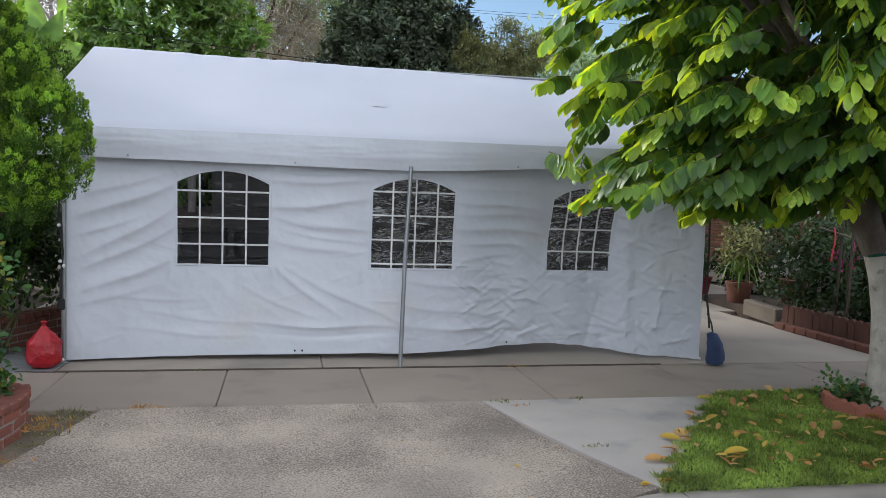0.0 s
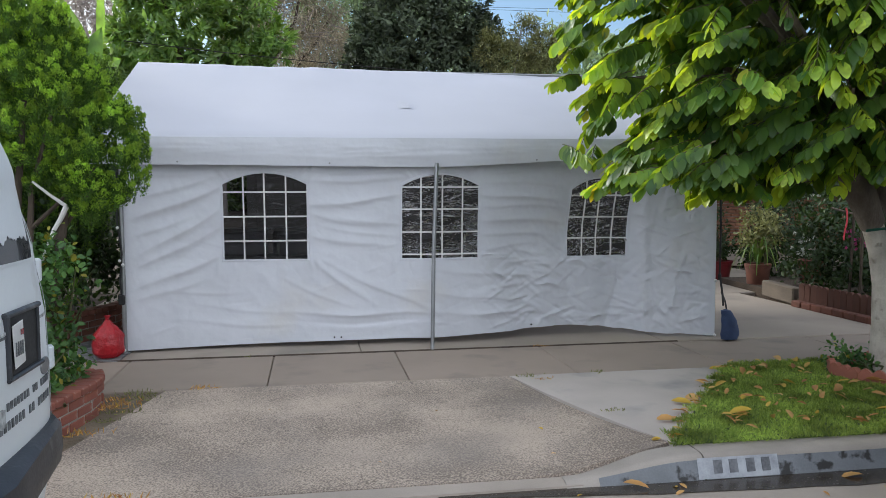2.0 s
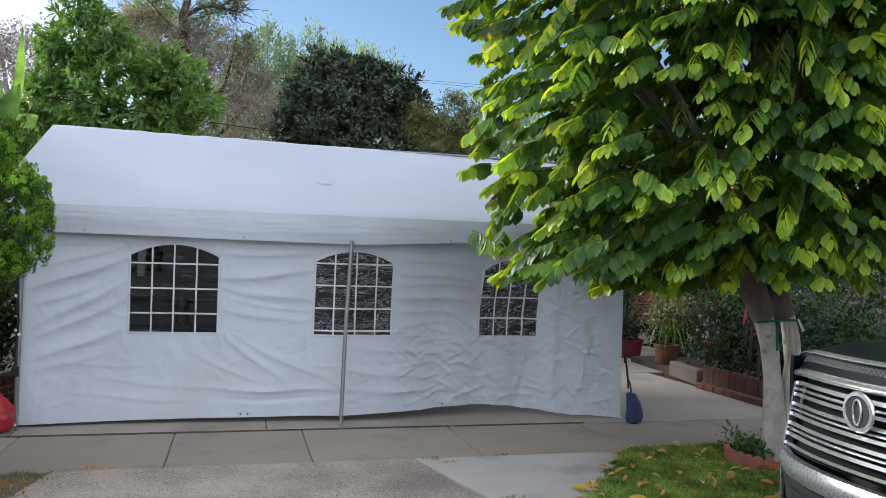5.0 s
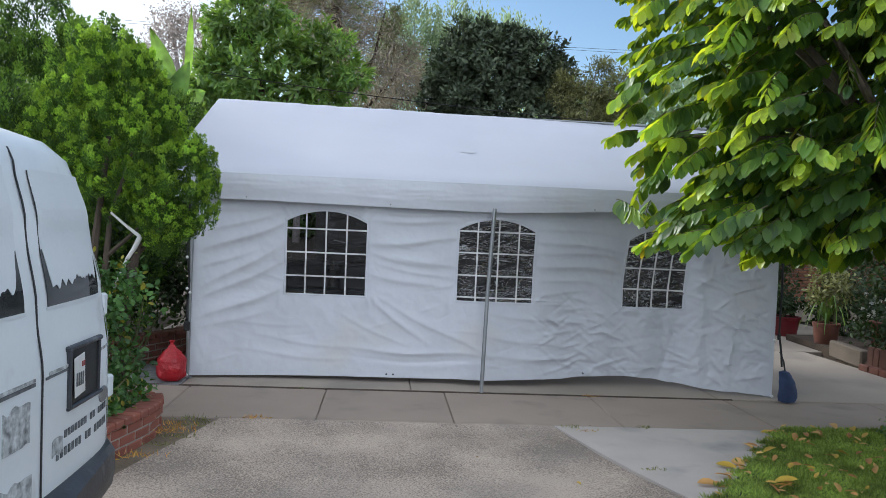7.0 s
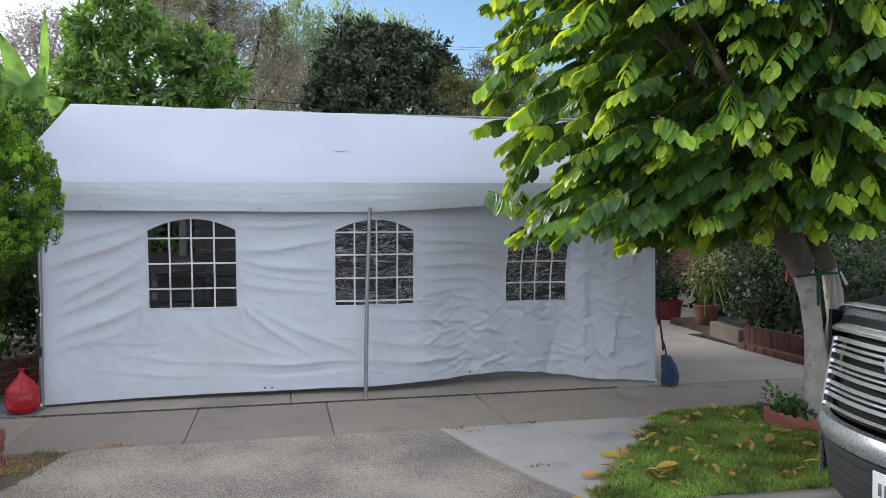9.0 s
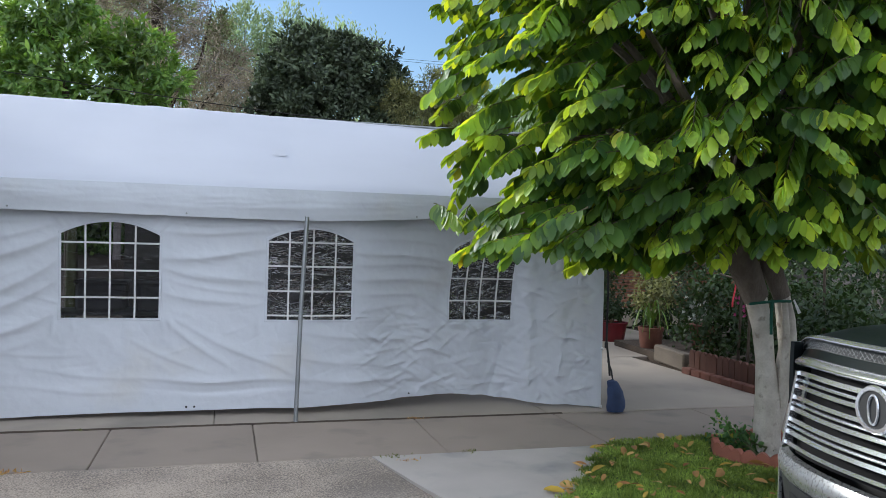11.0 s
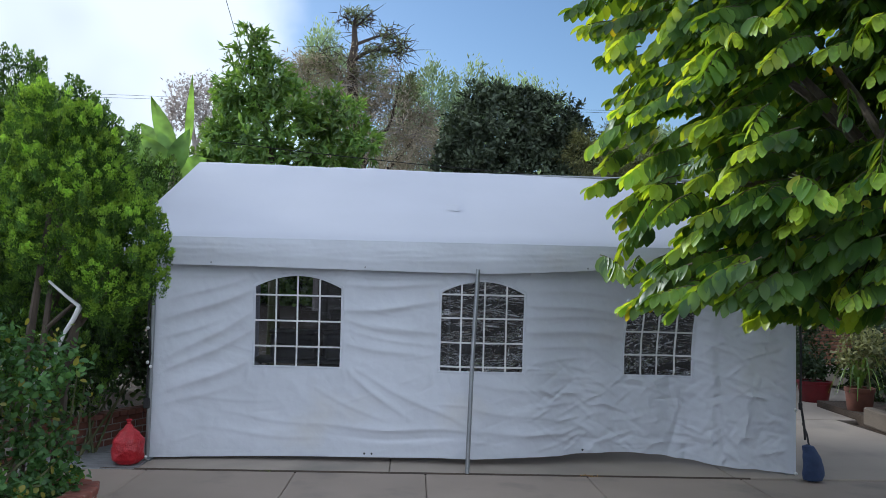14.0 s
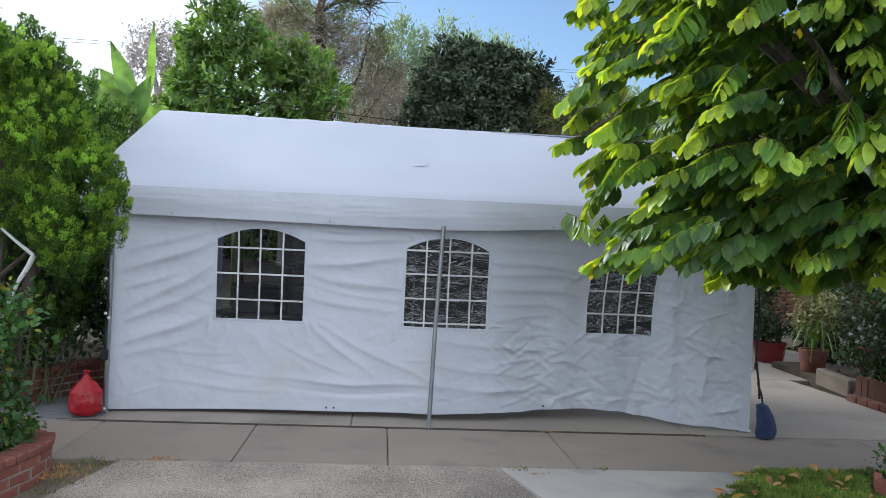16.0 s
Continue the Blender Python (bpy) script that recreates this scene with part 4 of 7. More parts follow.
part("lid", Mesh().box((0, 0, 0.34), (0.58, 0.43, 0.035), 0.012), WHITE_TRIM, box)
box2 = copy_thing(box, pose(1.6, 2.6, 0.756, 0, 0, 12))
tagged(box2, "pale plastic storage box beside another box on the table")


def bag(name, at, w, d, h, material, label, lean=0.0):
    ob = empty(name, at, label, "sandbag")
    mm = Mesh()
    us, vs = lin(0, 2 * math.pi, 37), lin(0, 1, 26)

    def pt(a, v):
        r = curve_at([(0, 0.05), (0.03, 0.62), (0.16, 0.92), (0.34, 1.0), (0.52, 0.90), (0.70, 0.58), (0.84, 0.26), (0.93, 0.08), (1.0, 0.20)], v)
        c, s = math.cos(a), math.sin(a)
        r *= 1 + 0.16 * noise.noise((c * 1.9, s * 1.9, v * 4)) + 0.06 * abs(noise.noise((c * 5, s * 5, v * 7))) + 0.08 * math.sin(a * 7) * smooth01(0.5, 0.9, v)
        return (r * w / 2 * c + lean * v * v, r * d / 2 * s, h * v)

    mm.grid(us, vs, pt)
    part("sack", mm, material, ob, smooth=True)
    part("tie", Mesh().lathe([(w * 0.05, -0.008), (w * 0.065, 0), (w * 0.05, 0.008)], (lean * 0.85, 0, h * 0.92), 14), material, ob)
    return ob


bag("sandbag", (-0.11, -0.20, 0.004), 0.30, 0.25, 0.41, RED_BAG, "tied red vinyl sandbag weighing down the tent leg")


def blue_bag():
    ob = empty("sandbag", (6.14, -0.42, 0.003), "tied dark blue canvas sandbag hanging on the tent strap", "sandbag")
    us, vs = lin(0, 2 * math.pi, 33), lin(0, 1, 22)

    def pt(a, v):
        r = curve_at([(0, 0.05), (0.04, 0.85), (0.2, 1.0), (0.6, 0.85), (0.85, 0.62), (0.97, 0.5), (1, 0.05)], v)
        c, s = math.cos(a), math.sin(a)
        r *= 1 + 0.12 * noise.noise((c * 1.7, s * 1.7, v * 3 + 4))
        return (r * 0.10 * c + 0.02 * math.sin(v * 3) - 0.05 * v * v, r * 0.075 * s, 0.335 * v)

    part("sack", Mesh().grid(us, vs, pt), BLUE_BAG, ob, smooth=True)
    part("handle", Mesh().tube([(-0.03, 0, 0.32), (-0.02, 0.06, 0.42), (-0.02, 0.14, 0.5)], 0.009, 6), BLACK_STRAP, ob)


blue_bag()

# ---- plants ----
RNG = np.random.default_rng(7)
LEAF_T = np.array([(0, 0, 0), (0.14, 0.27, 0.05), (0.40, 0.47, 0.07), (0.70, 0.44, 0.03), (0.91, 0.22, -0.06), (1.0, 0, -0.12), (0.91, -0.22, -0.06), (0.70, -0.44, 0.03), (0.40, -0.47, 0.07), (0.14, -0.27, 0.05),
                   (0.14, 0, 0.0), (0.40, 0, 0.0), (0.70, 0, -0.03), (0.91, 0, -0.08)], float)
LEAF_F = [(0, 1, 10), (1, 2, 11, 10), (2, 3, 12, 11), (3, 4, 13, 12), (4, 5, 13), (0, 10, 9), (10, 11, 8, 9), (11, 12, 7, 8), (12, 13, 6, 7), (13, 5, 6)]
BLADE_T = np.array([(0, 0, 0), (0.45, 0.5, 0.05), (1.0, 0, -0.05), (0.45, -0.5, 0.05)], float)
BLADE_F = [(0, 1, 2), (0, 2, 3)]


def unit(a):
    return a / np.maximum(np.linalg.norm(a, axis=-1, keepdims=True), 1e-9)


def leaf_mesh(name, P, A, N, L, W, material, fine=False):
    """One mesh of many leaves: base points, axes, upper sides, lengths and widths."""
    P, A, N = np.asarray(P, float), unit(np.asarray(A, float)), np.asarray(N, float)
    S = unit(np.cross(A, N))
    U = np.cross(S, A)
    T, F = (LEAF_T, LEAF_F) if fine else (BLADE_T, BLADE_F)
    L, W = np.broadcast_to(L, len(P))[:, None], np.broadcast_to(W, len(P))[:, None]
    V = np.stack([P + A * (t[0] * L) + S * (t[1] * W) + U * (t[2] * L) for t in T], 1).reshape(-1, 3)
    k, n = len(T), len(P)
    lens = np.array([len(f) for f in F])
    flat = np.array([i for f in F for i in f])
    loops = (flat[None] + k * np.arange(n)[:, None]).ravel()
    tot = np.tile(lens, n)
    me = bpy.data.meshes.new(name)
    me.vertices.add(len(V))
    me.vertices.foreach_set("co", V.ravel())
    me.loops.add(len(loops))
    me.loops.foreach_set("vertex_index", loops)
    me.polygons.add(len(tot))
    me.polygons.foreach_set("loop_start", np.concatenate([[0], np.cumsum(tot)[:-1]]))
    me.materials.append(material)
    if fine:
        me.polygons.foreach_set("use_smooth", [True] * len(tot))
    me.update(calc_edges=True)
    return me


def crown(blobs, n_clumps, clump_r, per, L, W, out=1.0, up=0.0, jitter=0.7, inner=0.25, rough=0.18, stretch_z=1.0, shell=0.12):
    """Leaf arrays for a crown made of clumps on the skin of overlapping rounded masses."""
    B = np.array(blobs, float)
    area = (B[:, 3] * B[:, 5] + B[:, 3] * B[:, 4] + B[:, 4] * B[:, 5])
    pick = RNG.choice(len(B), n_clumps, p=area / area.sum())
    d = unit(RNG.normal(size=(n_clumps, 3)))
    r = 1 - shell * RNG.random(n_clumps) - (RNG.random(n_clumps) < inner) * 0.45 * RNG.random(n_clumps)
    r += rough * np.array([noise.noise(Vector(q) * 2.4) for q in d * 1.0 + pick[:, None] * 3.1])
    C = B[pick, :3] + d * B[pick, 3:] * r[:, None]
    keep = np.ones(n_clumps, bool)
    for j in range(len(B)):
        inside = (((C - B[j, :3]) / (B[j, 3:] * 0.72)) ** 2).sum(1) < 1
        keep &= ~(inside & (pick != j))
    C, d = C[keep], d[keep]
    n = len(C) * per
    c, o = np.repeat(C, per, 0), np.repeat(d, per, 0)
    off = RNG.normal(size=(n, 3)) * clump_r * np.repeat(0.7 + 0.6 * RNG.random(len(C)), per)[:, None] * np.array((1, 1, stretch_z)) * 0.55
    P = c + off
    A = o * out + np.array((0, 0, up)) + RNG.normal(size=(n, 3)) * jitter
    N = o + np.array((0, 0, 0.8)) + RNG.normal(size=(n, 3)) * 0.4
    s = 0.7 + 0.6 * RNG.random(n)
    return P, A, N, L * s, W * s


def tree(name, at, label, blobs, material, limbs, bark, group="", **k):
    ob = empty(name, at, label, "tree", group)
    m = Mesh()
    for path, r0, r1 in limbs:
        n = len(path)
        m.tube(path, [r0 + (r1 - r0) * i / (n - 1) for i in range(n)], 8, wob=0.25)
    part("trunk", local(m, at), bark, ob, smooth=True)
    P, A, N, L, W = crown(blobs, **k)
    part("crown", leaf_mesh("crown", P - np.array(at), A, N, L, W, material), None, ob, kind="stuff")
    return ob


# street tree: whitewashed forked trunk, big paired leaves along drooping twigs
TREE_AT = (6.58, -2.08, 0.0)
street = empty("street_tree", TREE_AT, "leafy broadleaf street tree with a forked whitewashed trunk on the grass", "tree")
white_m, brown_m = Mesh(), Mesh()
left_leg = [(6.63, -2.08, -0.05), (6.63, -2.08, 0.15), (6.62, -2.08, 0.45), (6.585, -2.08, 0.78), (6.535, -2.09, 1.05), (6.45, -2.11, 1.28), (6.30, -2.15, 1.55), (6.14, -2.2, 1.85)]
white_m.tube(left_leg[:6], [0.128, 0.108, 0.094, 0.078, 0.078, 0.086], 14, wob=0.22)
right_leg = [(6.69, -2.05, 0.20), (6.73, -2.05, 0.42), (6.79, -2.05, 0.62), (6.82, -2.06, 0.86), (6.77, -2.08, 1.10), (6.69, -2.12, 1.30), (6.52, -2.16, 1.6), (6.42, -2.2, 1.95)]
white_m.tube(right_leg[:6], [0.075, 0.078, 0.074, 0.072, 0.070, 0.066], 14, wob=0.22)
white_m.tube([(6.71, -2.14, 0.40), (6.70, -2.16, 0.7), (6.71, -2.17, 1.0), (6.68, -2.16, 1.33)], [0.036, 0.030, 0.028, 0.026], 10, wob=0.15)
brown_m.tube(left_leg[5:], [0.097, 0.12, 0.12], 14, wob=0.3)
brown_m.tube(right_leg[5:], [0.078, 0.085, 0.085], 12, wob=0.3)
for k in range(16):
    a = 2 * math.pi * k / 16 + 0.3
    z = 2.3 + 2.6 * ((k * 7) % 16) / 16
    end = Vector((6.25 + 1.9 * math.cos(a), -2.2 + 1.35 * math.sin(a), z))
    base = Vector((6.16 + 0.2 * (k % 2), -2.20, 1.75 + 0.08 * (k % 4)))
    mid = (base + end) / 2 + Vector((0, 0, 0.25))
    brown_m.tube([base, base.lerp(mid, 0.55) + Vector((0.05, 0, 0.1)), mid, end], [0.06, 0.045, 0.034, 0.012], 7, wob=0.2)
brown_m.tube([(6.24, -2.2, 1.7), (6.25, -2.2, 2.8), (6.3, -2.25, 4.0), (6.3, -2.2, 5.2)], [0.12, 0.09, 0.06, 0.02], 10, wob=0.2)
part("trunk", local(white_m, TREE_AT), PAINTED_BARK, street, "forked trunk painted white", smooth=True)
part("upper_limb", local(brown_m, TREE_AT), LIMB_BARK, street, "dark brown limbs", smooth=True)
part("twine", local(Mesh().tube([(6.33, -2.20, 1.24), (6.46, -2.215, 1.255), (6.60, -2.21, 1.265), (6.74, -2.17, 1.26)], 0.012, 6).tube([(6.53, -2.215, 1.26), (6.52, -2.22, 1.14), (6.525, -2.22, 1.0)], 0.013, 6), TREE_AT), GREEN_TIE, street, "green twine tied round the trunk")
part("rag", local(Mesh().add([(6.74, -2.2, 1.27), (6.79, -2.2, 1.16), (6.83, -2.19, 1.17), (6.76, -2.19, 1.28)], [(0, 1, 2, 3)]), TREE_AT), WHITE_TRIM, street, "scrap of white cloth")
CC, CR = np.array((6.25, -2.25, 3.45)), np.array((2.50, 1.70, 2.15))


def crown_skin(d, f=1.0):
    """A point on the crown's rounded-box outline along the direction d."""
    q = (np.abs(d / CR) ** 2.7).sum() ** (-1 / 2.7)
    p = CC + d * q * f * (1 + 0.10 * noise.noise(Vector(d) * 3.1))
    return p


twigs, lp, la, ln, ll, young = Mesh(), [], [], [], [], []
N_SPRAYS = 3100
for s in range(N_SPRAYS + 110):
    d = unit(RNG.normal(size=3))
    inner = RNG.random() < 0.52
    skirt = s >= N_SPRAYS    # the low sprays that reach out over the tent's last window
    if skirt:
        d, inner = unit(np.array((-1.0, -0.25 + 0.35 * RNG.normal(), -0.1))), False
    elif d[1] > 0.15 and RNG.random() < (0.3 if inner else 0.6):
        continue
    tip = crown_skin(d, 0.60 + 0.24 * RNG.random() if inner else 0.88 + 0.16 * RNG.random())
    if skirt:
        tip = np.array((RNG.uniform(3.85, 5.3), RNG.uniform(-3.3, -2.1), 0.0))
        tip[2] = 1.58 + 0.10 * (tip[0] - 3.85) + 0.55 * RNG.random()
    elif tip[2] > 4.3 and RNG.random() < 0.35:
        continue
    low = 1.46 + 0.30 * smooth01(5.0, 6.0, tip[0]) * smooth01(-3.9, -3.0, tip[1])
    if tip[2] < low and not skirt:
        tip[2] = low + 0.25 * RNG.random()
    out = unit(np.array((d[0], d[1], 0.0)) + RNG.normal(size=3) * np.array((0.38, 0.38, 0.15)))
    out[2] -= 0.02 + 0.22 * RNG.random() + 0.60 * (d[1] < -0.5) * (RNG.random() < 0.40)
    out = unit(out)
    n = int(RNG.integers(5, 11))
    step = 0.040 + 0.008 * RNG.random()
    length = n * step
    arch_h = (0.15 + 0.35 * RNG.random()) * length
    pts = [tip - out * length * (1 - i / n) + np.array((0, 0, arch_h * (1 - (i / n) ** 2.2))) for i in range(n + 1)]
    twigs.tube([tuple(pts[0]), tuple(pts[n // 2]), tuple(pts[n])], [0.006, 0.0045, 0.002], 4, cap=False)
    sidev = unit(np.cross(out, (0, 0, 1)))
    size = 0.108 + 0.045 * RNG.random()
    hang = 0.70 + 0.75 * RNG.random()
    fresh = (not inner) and RNG.random() < (0.4 if skirt else 0.75)
    for i in range(1, n + 1):
        u = i / n
        fwd = 0.30 + 0.55 * max(0, u - 0.75) / 0.25
        for sg in (-1, 1):
            p = pts[i] + out * step * (0.22 * sg)
            lp.append(p)
            la.append(sidev * sg * (0.78 - 0.35 * max(0, u - 0.75) / 0.25) + out * fwd + np.array((0, 0, -hang)) + RNG.normal(size=3) * 0.10)
            ln.append(np.array((0, 0, 0.95)) + sidev * sg * hang * 0.8 + out * 0.30 + RNG.normal(size=3) * 0.14)
            ll.append(size * (0.72 + 0.38 * math.sin(math.pi * min(1, u * 0.75 + 0.12))) * (0.9 + 0.2 * RNG.random()))
            young.append(fresh and u > 0.70)
    if RNG.random() < 0.8:   # end leaf
        lp.append(pts[n])
        la.append(out + np.array((0, 0, -0.5)))
        ln.append(np.array((0, 0, 1.0)) + out * 0.5)
        ll.append(size * 0.95)
        young.append(fresh)
lp, la, ln, ll, young = np.array(lp), np.array(la), np.array(ln), np.array(ll), np.array(young, bool)
near = young & (lp[:, 1] < -2.9) & (lp[:, 0] < 5.8) & (lp[:, 2] < 3.2)
idx = np.where(near)[0]
picked = np.sort(RNG.permutation(idx)[:300])
rest = np.ones(len(lp), bool)
rest[picked] = False
part("twig", local(twigs, TREE_AT), TWIG, street, kind="stuff", fix=False)
base_at = np.array(TREE_AT)
for name, pick, material, label in (("crown", rest & ~young, L_STREET, "dense glossy dark green leaves in paired rows"), ("young_leaves", rest & young, L_STREET_YOUNG, "bright yellow-green young leaves at the twig ends")):
    part(name, leaf_mesh(name, lp[pick] - base_at, la[pick], ln[pick], ll[pick], ll[pick] * 0.56, material, True), None, street, label, kind="stuff")
leaf_me = leaf_mesh("leaf", [(0, 0, 0)], [(1, 0, 0)], [(0, 0, 1)], 1.0, 0.56, L_STREET_YOUNG, True)
for i in picked:
    a = Vector(unit(la[i]))
    sv = a.cross(Vector(ln[i])).normalized()
    uv = sv.cross(a)
    rot = Matrix((a, sv, uv)).transposed().to_4x4()
    ob = part("leaf", leaf_me, None, street)
    ob.matrix_basis = Matrix.Translation(Vector(lp[i] - base_at)) @ rot @ Matrix.Scale(ll[i], 4)


# arborvitae: upright feathery plumes packed over rounded masses
def plumes(blobs, n_clumps, r, per, L, W, inner, rough, shell):
    P, A, N, LL, WW = crown(blobs, n_clumps, 0.0, 1, 1.0, 1.0, inner=inner, rough=rough, shell=shell)
    k = len(P)
    ax = unit(unit(N) * 0.6 + np.array((0, 0, 0.85)) + RNG.normal(size=(k, 3)) * 0.2)
    ln = r * (2.6 + 1.8 * RNG.random(k))
    n = k * per
    c, a, h = np.repeat(P, per, 0), np.repeat(ax, per, 0), np.repeat(ln, per)
    t = RNG.random(n) ** 0.8
    q = RNG.normal(size=(n, 3))
    q = unit(q - a * (q * a).sum(1, keepdims=True))
    rad = r * np.sqrt(np.clip(1 - t ** 1.6, 0.02, 1)) * np.sqrt(RNG.random(n))
    s = 0.75 + 0.5 * RNG.random(n)
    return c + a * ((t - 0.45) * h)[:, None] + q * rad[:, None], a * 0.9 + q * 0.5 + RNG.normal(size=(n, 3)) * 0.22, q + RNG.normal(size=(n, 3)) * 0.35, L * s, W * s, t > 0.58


def arborvitae(at, label, blobs, material, tip_material, stems, n_clumps, clump_r=0.085, per=60, L=0.060, W=0.026, rough=0.30, shell=0.16, inner=0.30):
    ob = empty("arborvitae", at, label, "tree", "arborvitae trees")
    m = Mesh()
    for path, r0, r1 in stems:
        m.tube(path, [r0 + (r1 - r0) * i / (len(path) - 1) for i in range(len(path))], 8, wob=0.2)
    part("trunk", local(m, at), BARK, ob, smooth=True)
    P, A, N, LL, WW, tip = plumes(blobs, n_clumps, clump_r, per, L, W, inner, rough, shell)
    # colour alone shades the plume's lower leaves and lights its tips
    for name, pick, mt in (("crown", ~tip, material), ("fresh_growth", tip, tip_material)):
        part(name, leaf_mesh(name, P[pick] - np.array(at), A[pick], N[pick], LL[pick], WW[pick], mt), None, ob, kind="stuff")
    return ob


arborvitae((-0.45, -1.35, 0.1), "bright green arborvitae with bare lower stems in the planter",
           [(-0.28, -1.30, 2.16, 0.54, 0.58, 0.54), (-0.32, -1.30, 2.56, 0.40, 0.42, 0.42), (-0.48, -1.3, 2.90, 0.24, 0.25, 0.30), (-0.20, -1.35, 2.78, 0.20, 0.24, 0.25), (0.26, -1.35, 2.02, 0.20, 0.25, 0.26), (-0.86, -1.25, 2.12, 0.26, 0.3, 0.32), (0.10, -1.4, 1.62, 0.24, 0.28, 0.22), (0.17, -1.35, 1.90, 0.36, 0.4, 0.42), (-0.66, -1.25, 2.38, 0.36, 0.42, 0.42), (-0.12, -1.4, 2.36, 0.33, 0.36, 0.33)], L_ARB, L_ARB_TIP,
           [([(-0.50, -1.4, 0.1), (-0.52, -1.38, 0.8), (-0.46, -1.36, 1.5), (-0.4, -1.3, 2.3)], 0.05, 0.02), ([(-0.42, -1.36, 0.1), (-0.40, -1.36, 0.9), (-0.36, -1.34, 1.6), (-0.2, -1.3, 2.2)], 0.04, 0.015),
            ([(-0.22, -1.42, 0.1), (-0.18, -1.45, 0.8), (-0.10, -1.44, 1.42)], 0.045, 0.036), ([(-0.36, -1.36, 1.3), (-0.1, -1.36, 1.55), (0.15, -1.35, 1.8)], 0.02, 0.008),
            ([(-0.18, -1.4, 1.2), (0.02, -1.38, 1.5), (0.2, -1.36, 1.72)], 0.018, 0.007)], 1700, 0.042, 160, 0.020, 0.0115, 0.36, 0.20, 0.24)
arborvitae((-1.15, 0.5, 0), "tall dark green arborvitae behind the planter",
           [(-1.15, 0.5, 2.3, 0.75, 0.7, 1.0), (-1.2, 0.5, 3.0, 0.5, 0.5, 0.7), (-0.75, 0.7, 1.5, 0.5, 0.6, 0.8), (-1.2, 0.2, 1.1, 0.8, 0.6, 0.8)], L_ARB_DARK, L_ARB_DARK_TIP,
           [([(-1.1, 0.5, 0), (-1.15, 0.5, 2.4)], 0.07, 0.03)], 900, 0.075, 120, 0.034, 0.018)
arborvitae((-2.35, 2.0, 0), "tall dark green arborvitae beside the tent",
           [(-2.35, 2.0, 2.4, 1.0, 0.9, 1.5), (-2.4, 2.0, 3.5, 0.62, 0.6, 0.85), (-1.6, 2.0, 2.9, 0.7, 0.7, 0.85), (-1.0, 2.2, 2.4, 0.7, 0.7, 0.75)], L_ARB_DARK, L_ARB_DARK_TIP,
           [([(-2.3, 2.0, 0), (-2.35, 2.0, 2.6)], 0.09, 0.03)], 1000, 0.085, 110, 0.040, 0.020)
arborvitae((-3.6, 0.3, 0), "dark green arborvitae at the edge of the hedge",
           [(-3.2, 0.3, 2.3, 1.1, 0.9, 1.6), (-3.3, 0.3, 3.3, 0.6, 0.6, 0.8), (-2.2, -0.2, 1.8, 0.8, 0.7, 1.3)], L_ARB_DARK, L_ARB_DARK_TIP, [([(-3.6, 0.3, 0), (-3.3, 0.3, 2.4)], 0.09, 0.03)], 800, 0.085, 110, 0.040, 0.020)

# stake of cut white wood tied among the stems
solid("cut_branch", Mesh().tube([(-0.30, -1.50, 1.66), (-0.18, -1.50, 1.56), (-0.06, -1.50, 1.47)], [0.010, 0.012, 0.016], 8).tube([(-0.06, -1.5, 1.47), (-0.10, -1.5, 1.38), (-0.16, -1.5, 1.28)], [0.022, 0.02, 0.016], 8)
      .tube([(-0.16, -1.5, 1.28), (-0.26, -1.5, 1.02), (-0.4, -1.5, 0.85), (-0.45, -1.5, 0.2)], [0.014, 0.012, 0.012, 0.012], 8), WHITE_TRIM, "pale peeled cut branch leaning among the arborvitae stems", "branch", smooth=True)


def bush(name, at, label, blobs, material, n_clumps, clump_r, per, L, W, stems=7, group="", jitter=1.0, stem_mat=None, up=0.2):
    ob = empty(name, at, label, "shrub", group)
    m = Mesh()
    B = np.array(blobs)
    for k in range(stems):
        b = B[k % len(B)]
        q = b[:3] + RNG.normal(size=3) * b[3:] * 0.4
        s = np.array(at) + np.array((RNG.normal() * 0.12, RNG.normal() * 0.12, -0.02))
        mid = (s + q) / 2 + np.array((RNG.normal() * 0.08, RNG.normal() * 0.08, 0.05))
        m.tube([tuple(s), tuple(mid), tuple(q)], [0.014, 0.010, 0.004], 5, cap=False)
    part("stem", local(m, at), stem_mat or GREENSTEM, ob)
    P, A, N, LL, WW = crown(blobs, n_clumps, clump_r, per, L, W, out=0.6, up=up, jitter=jitter, inner=0.5, rough=0.3, shell=0.35)
    P[:, 2] = np.maximum(P[:, 2], at[2] + 0.01)
    part("leaves", leaf_mesh("leaves", P - np.array(at), A, N, LL, WW, material, True), None, ob, kind="stuff")
    return ob


PL = 0.20
bush("rose_bush", (-0.30, -1.95, PL - 0.02), "straggly rose bush with some yellowing leaves in the brick planter",
     [(-0.45, -1.95, 0.75, 0.42, 0.35, 0.5), (-0.15, -1.80, 0.95, 0.30, 0.28, 0.32), (-0.55, -1.9, 1.15, 0.28, 0.26, 0.35), (-0.05, -1.9, 0.5, 0.22, 0.2, 0.25)], L_ROSE, 330, 0.09, 9, 0.052, 0.034, 16)
bush("rose_bush", (-0.75, -2.45, PL - 0.02), "dense green rose bush in the brick planter", [(-0.75, -2.45, 0.75, 0.5, 0.4, 0.55), (-0.45, -2.5, 0.5, 0.3, 0.25, 0.3)], L_ROSE, 260, 0.09, 9, 0.052, 0.034, 12)
bush("groundcover", (-0.05, -2.2, PL - 0.02), "low leafy plants along the brick planter edge", [(-0.02, -2.05, 0.27, 0.16, 0.45, 0.14), (-0.1, -2.6, 0.27, 0.2, 0.3, 0.14)], L_ROSE, 120, 0.06, 9, 0.05, 0.036, 5)
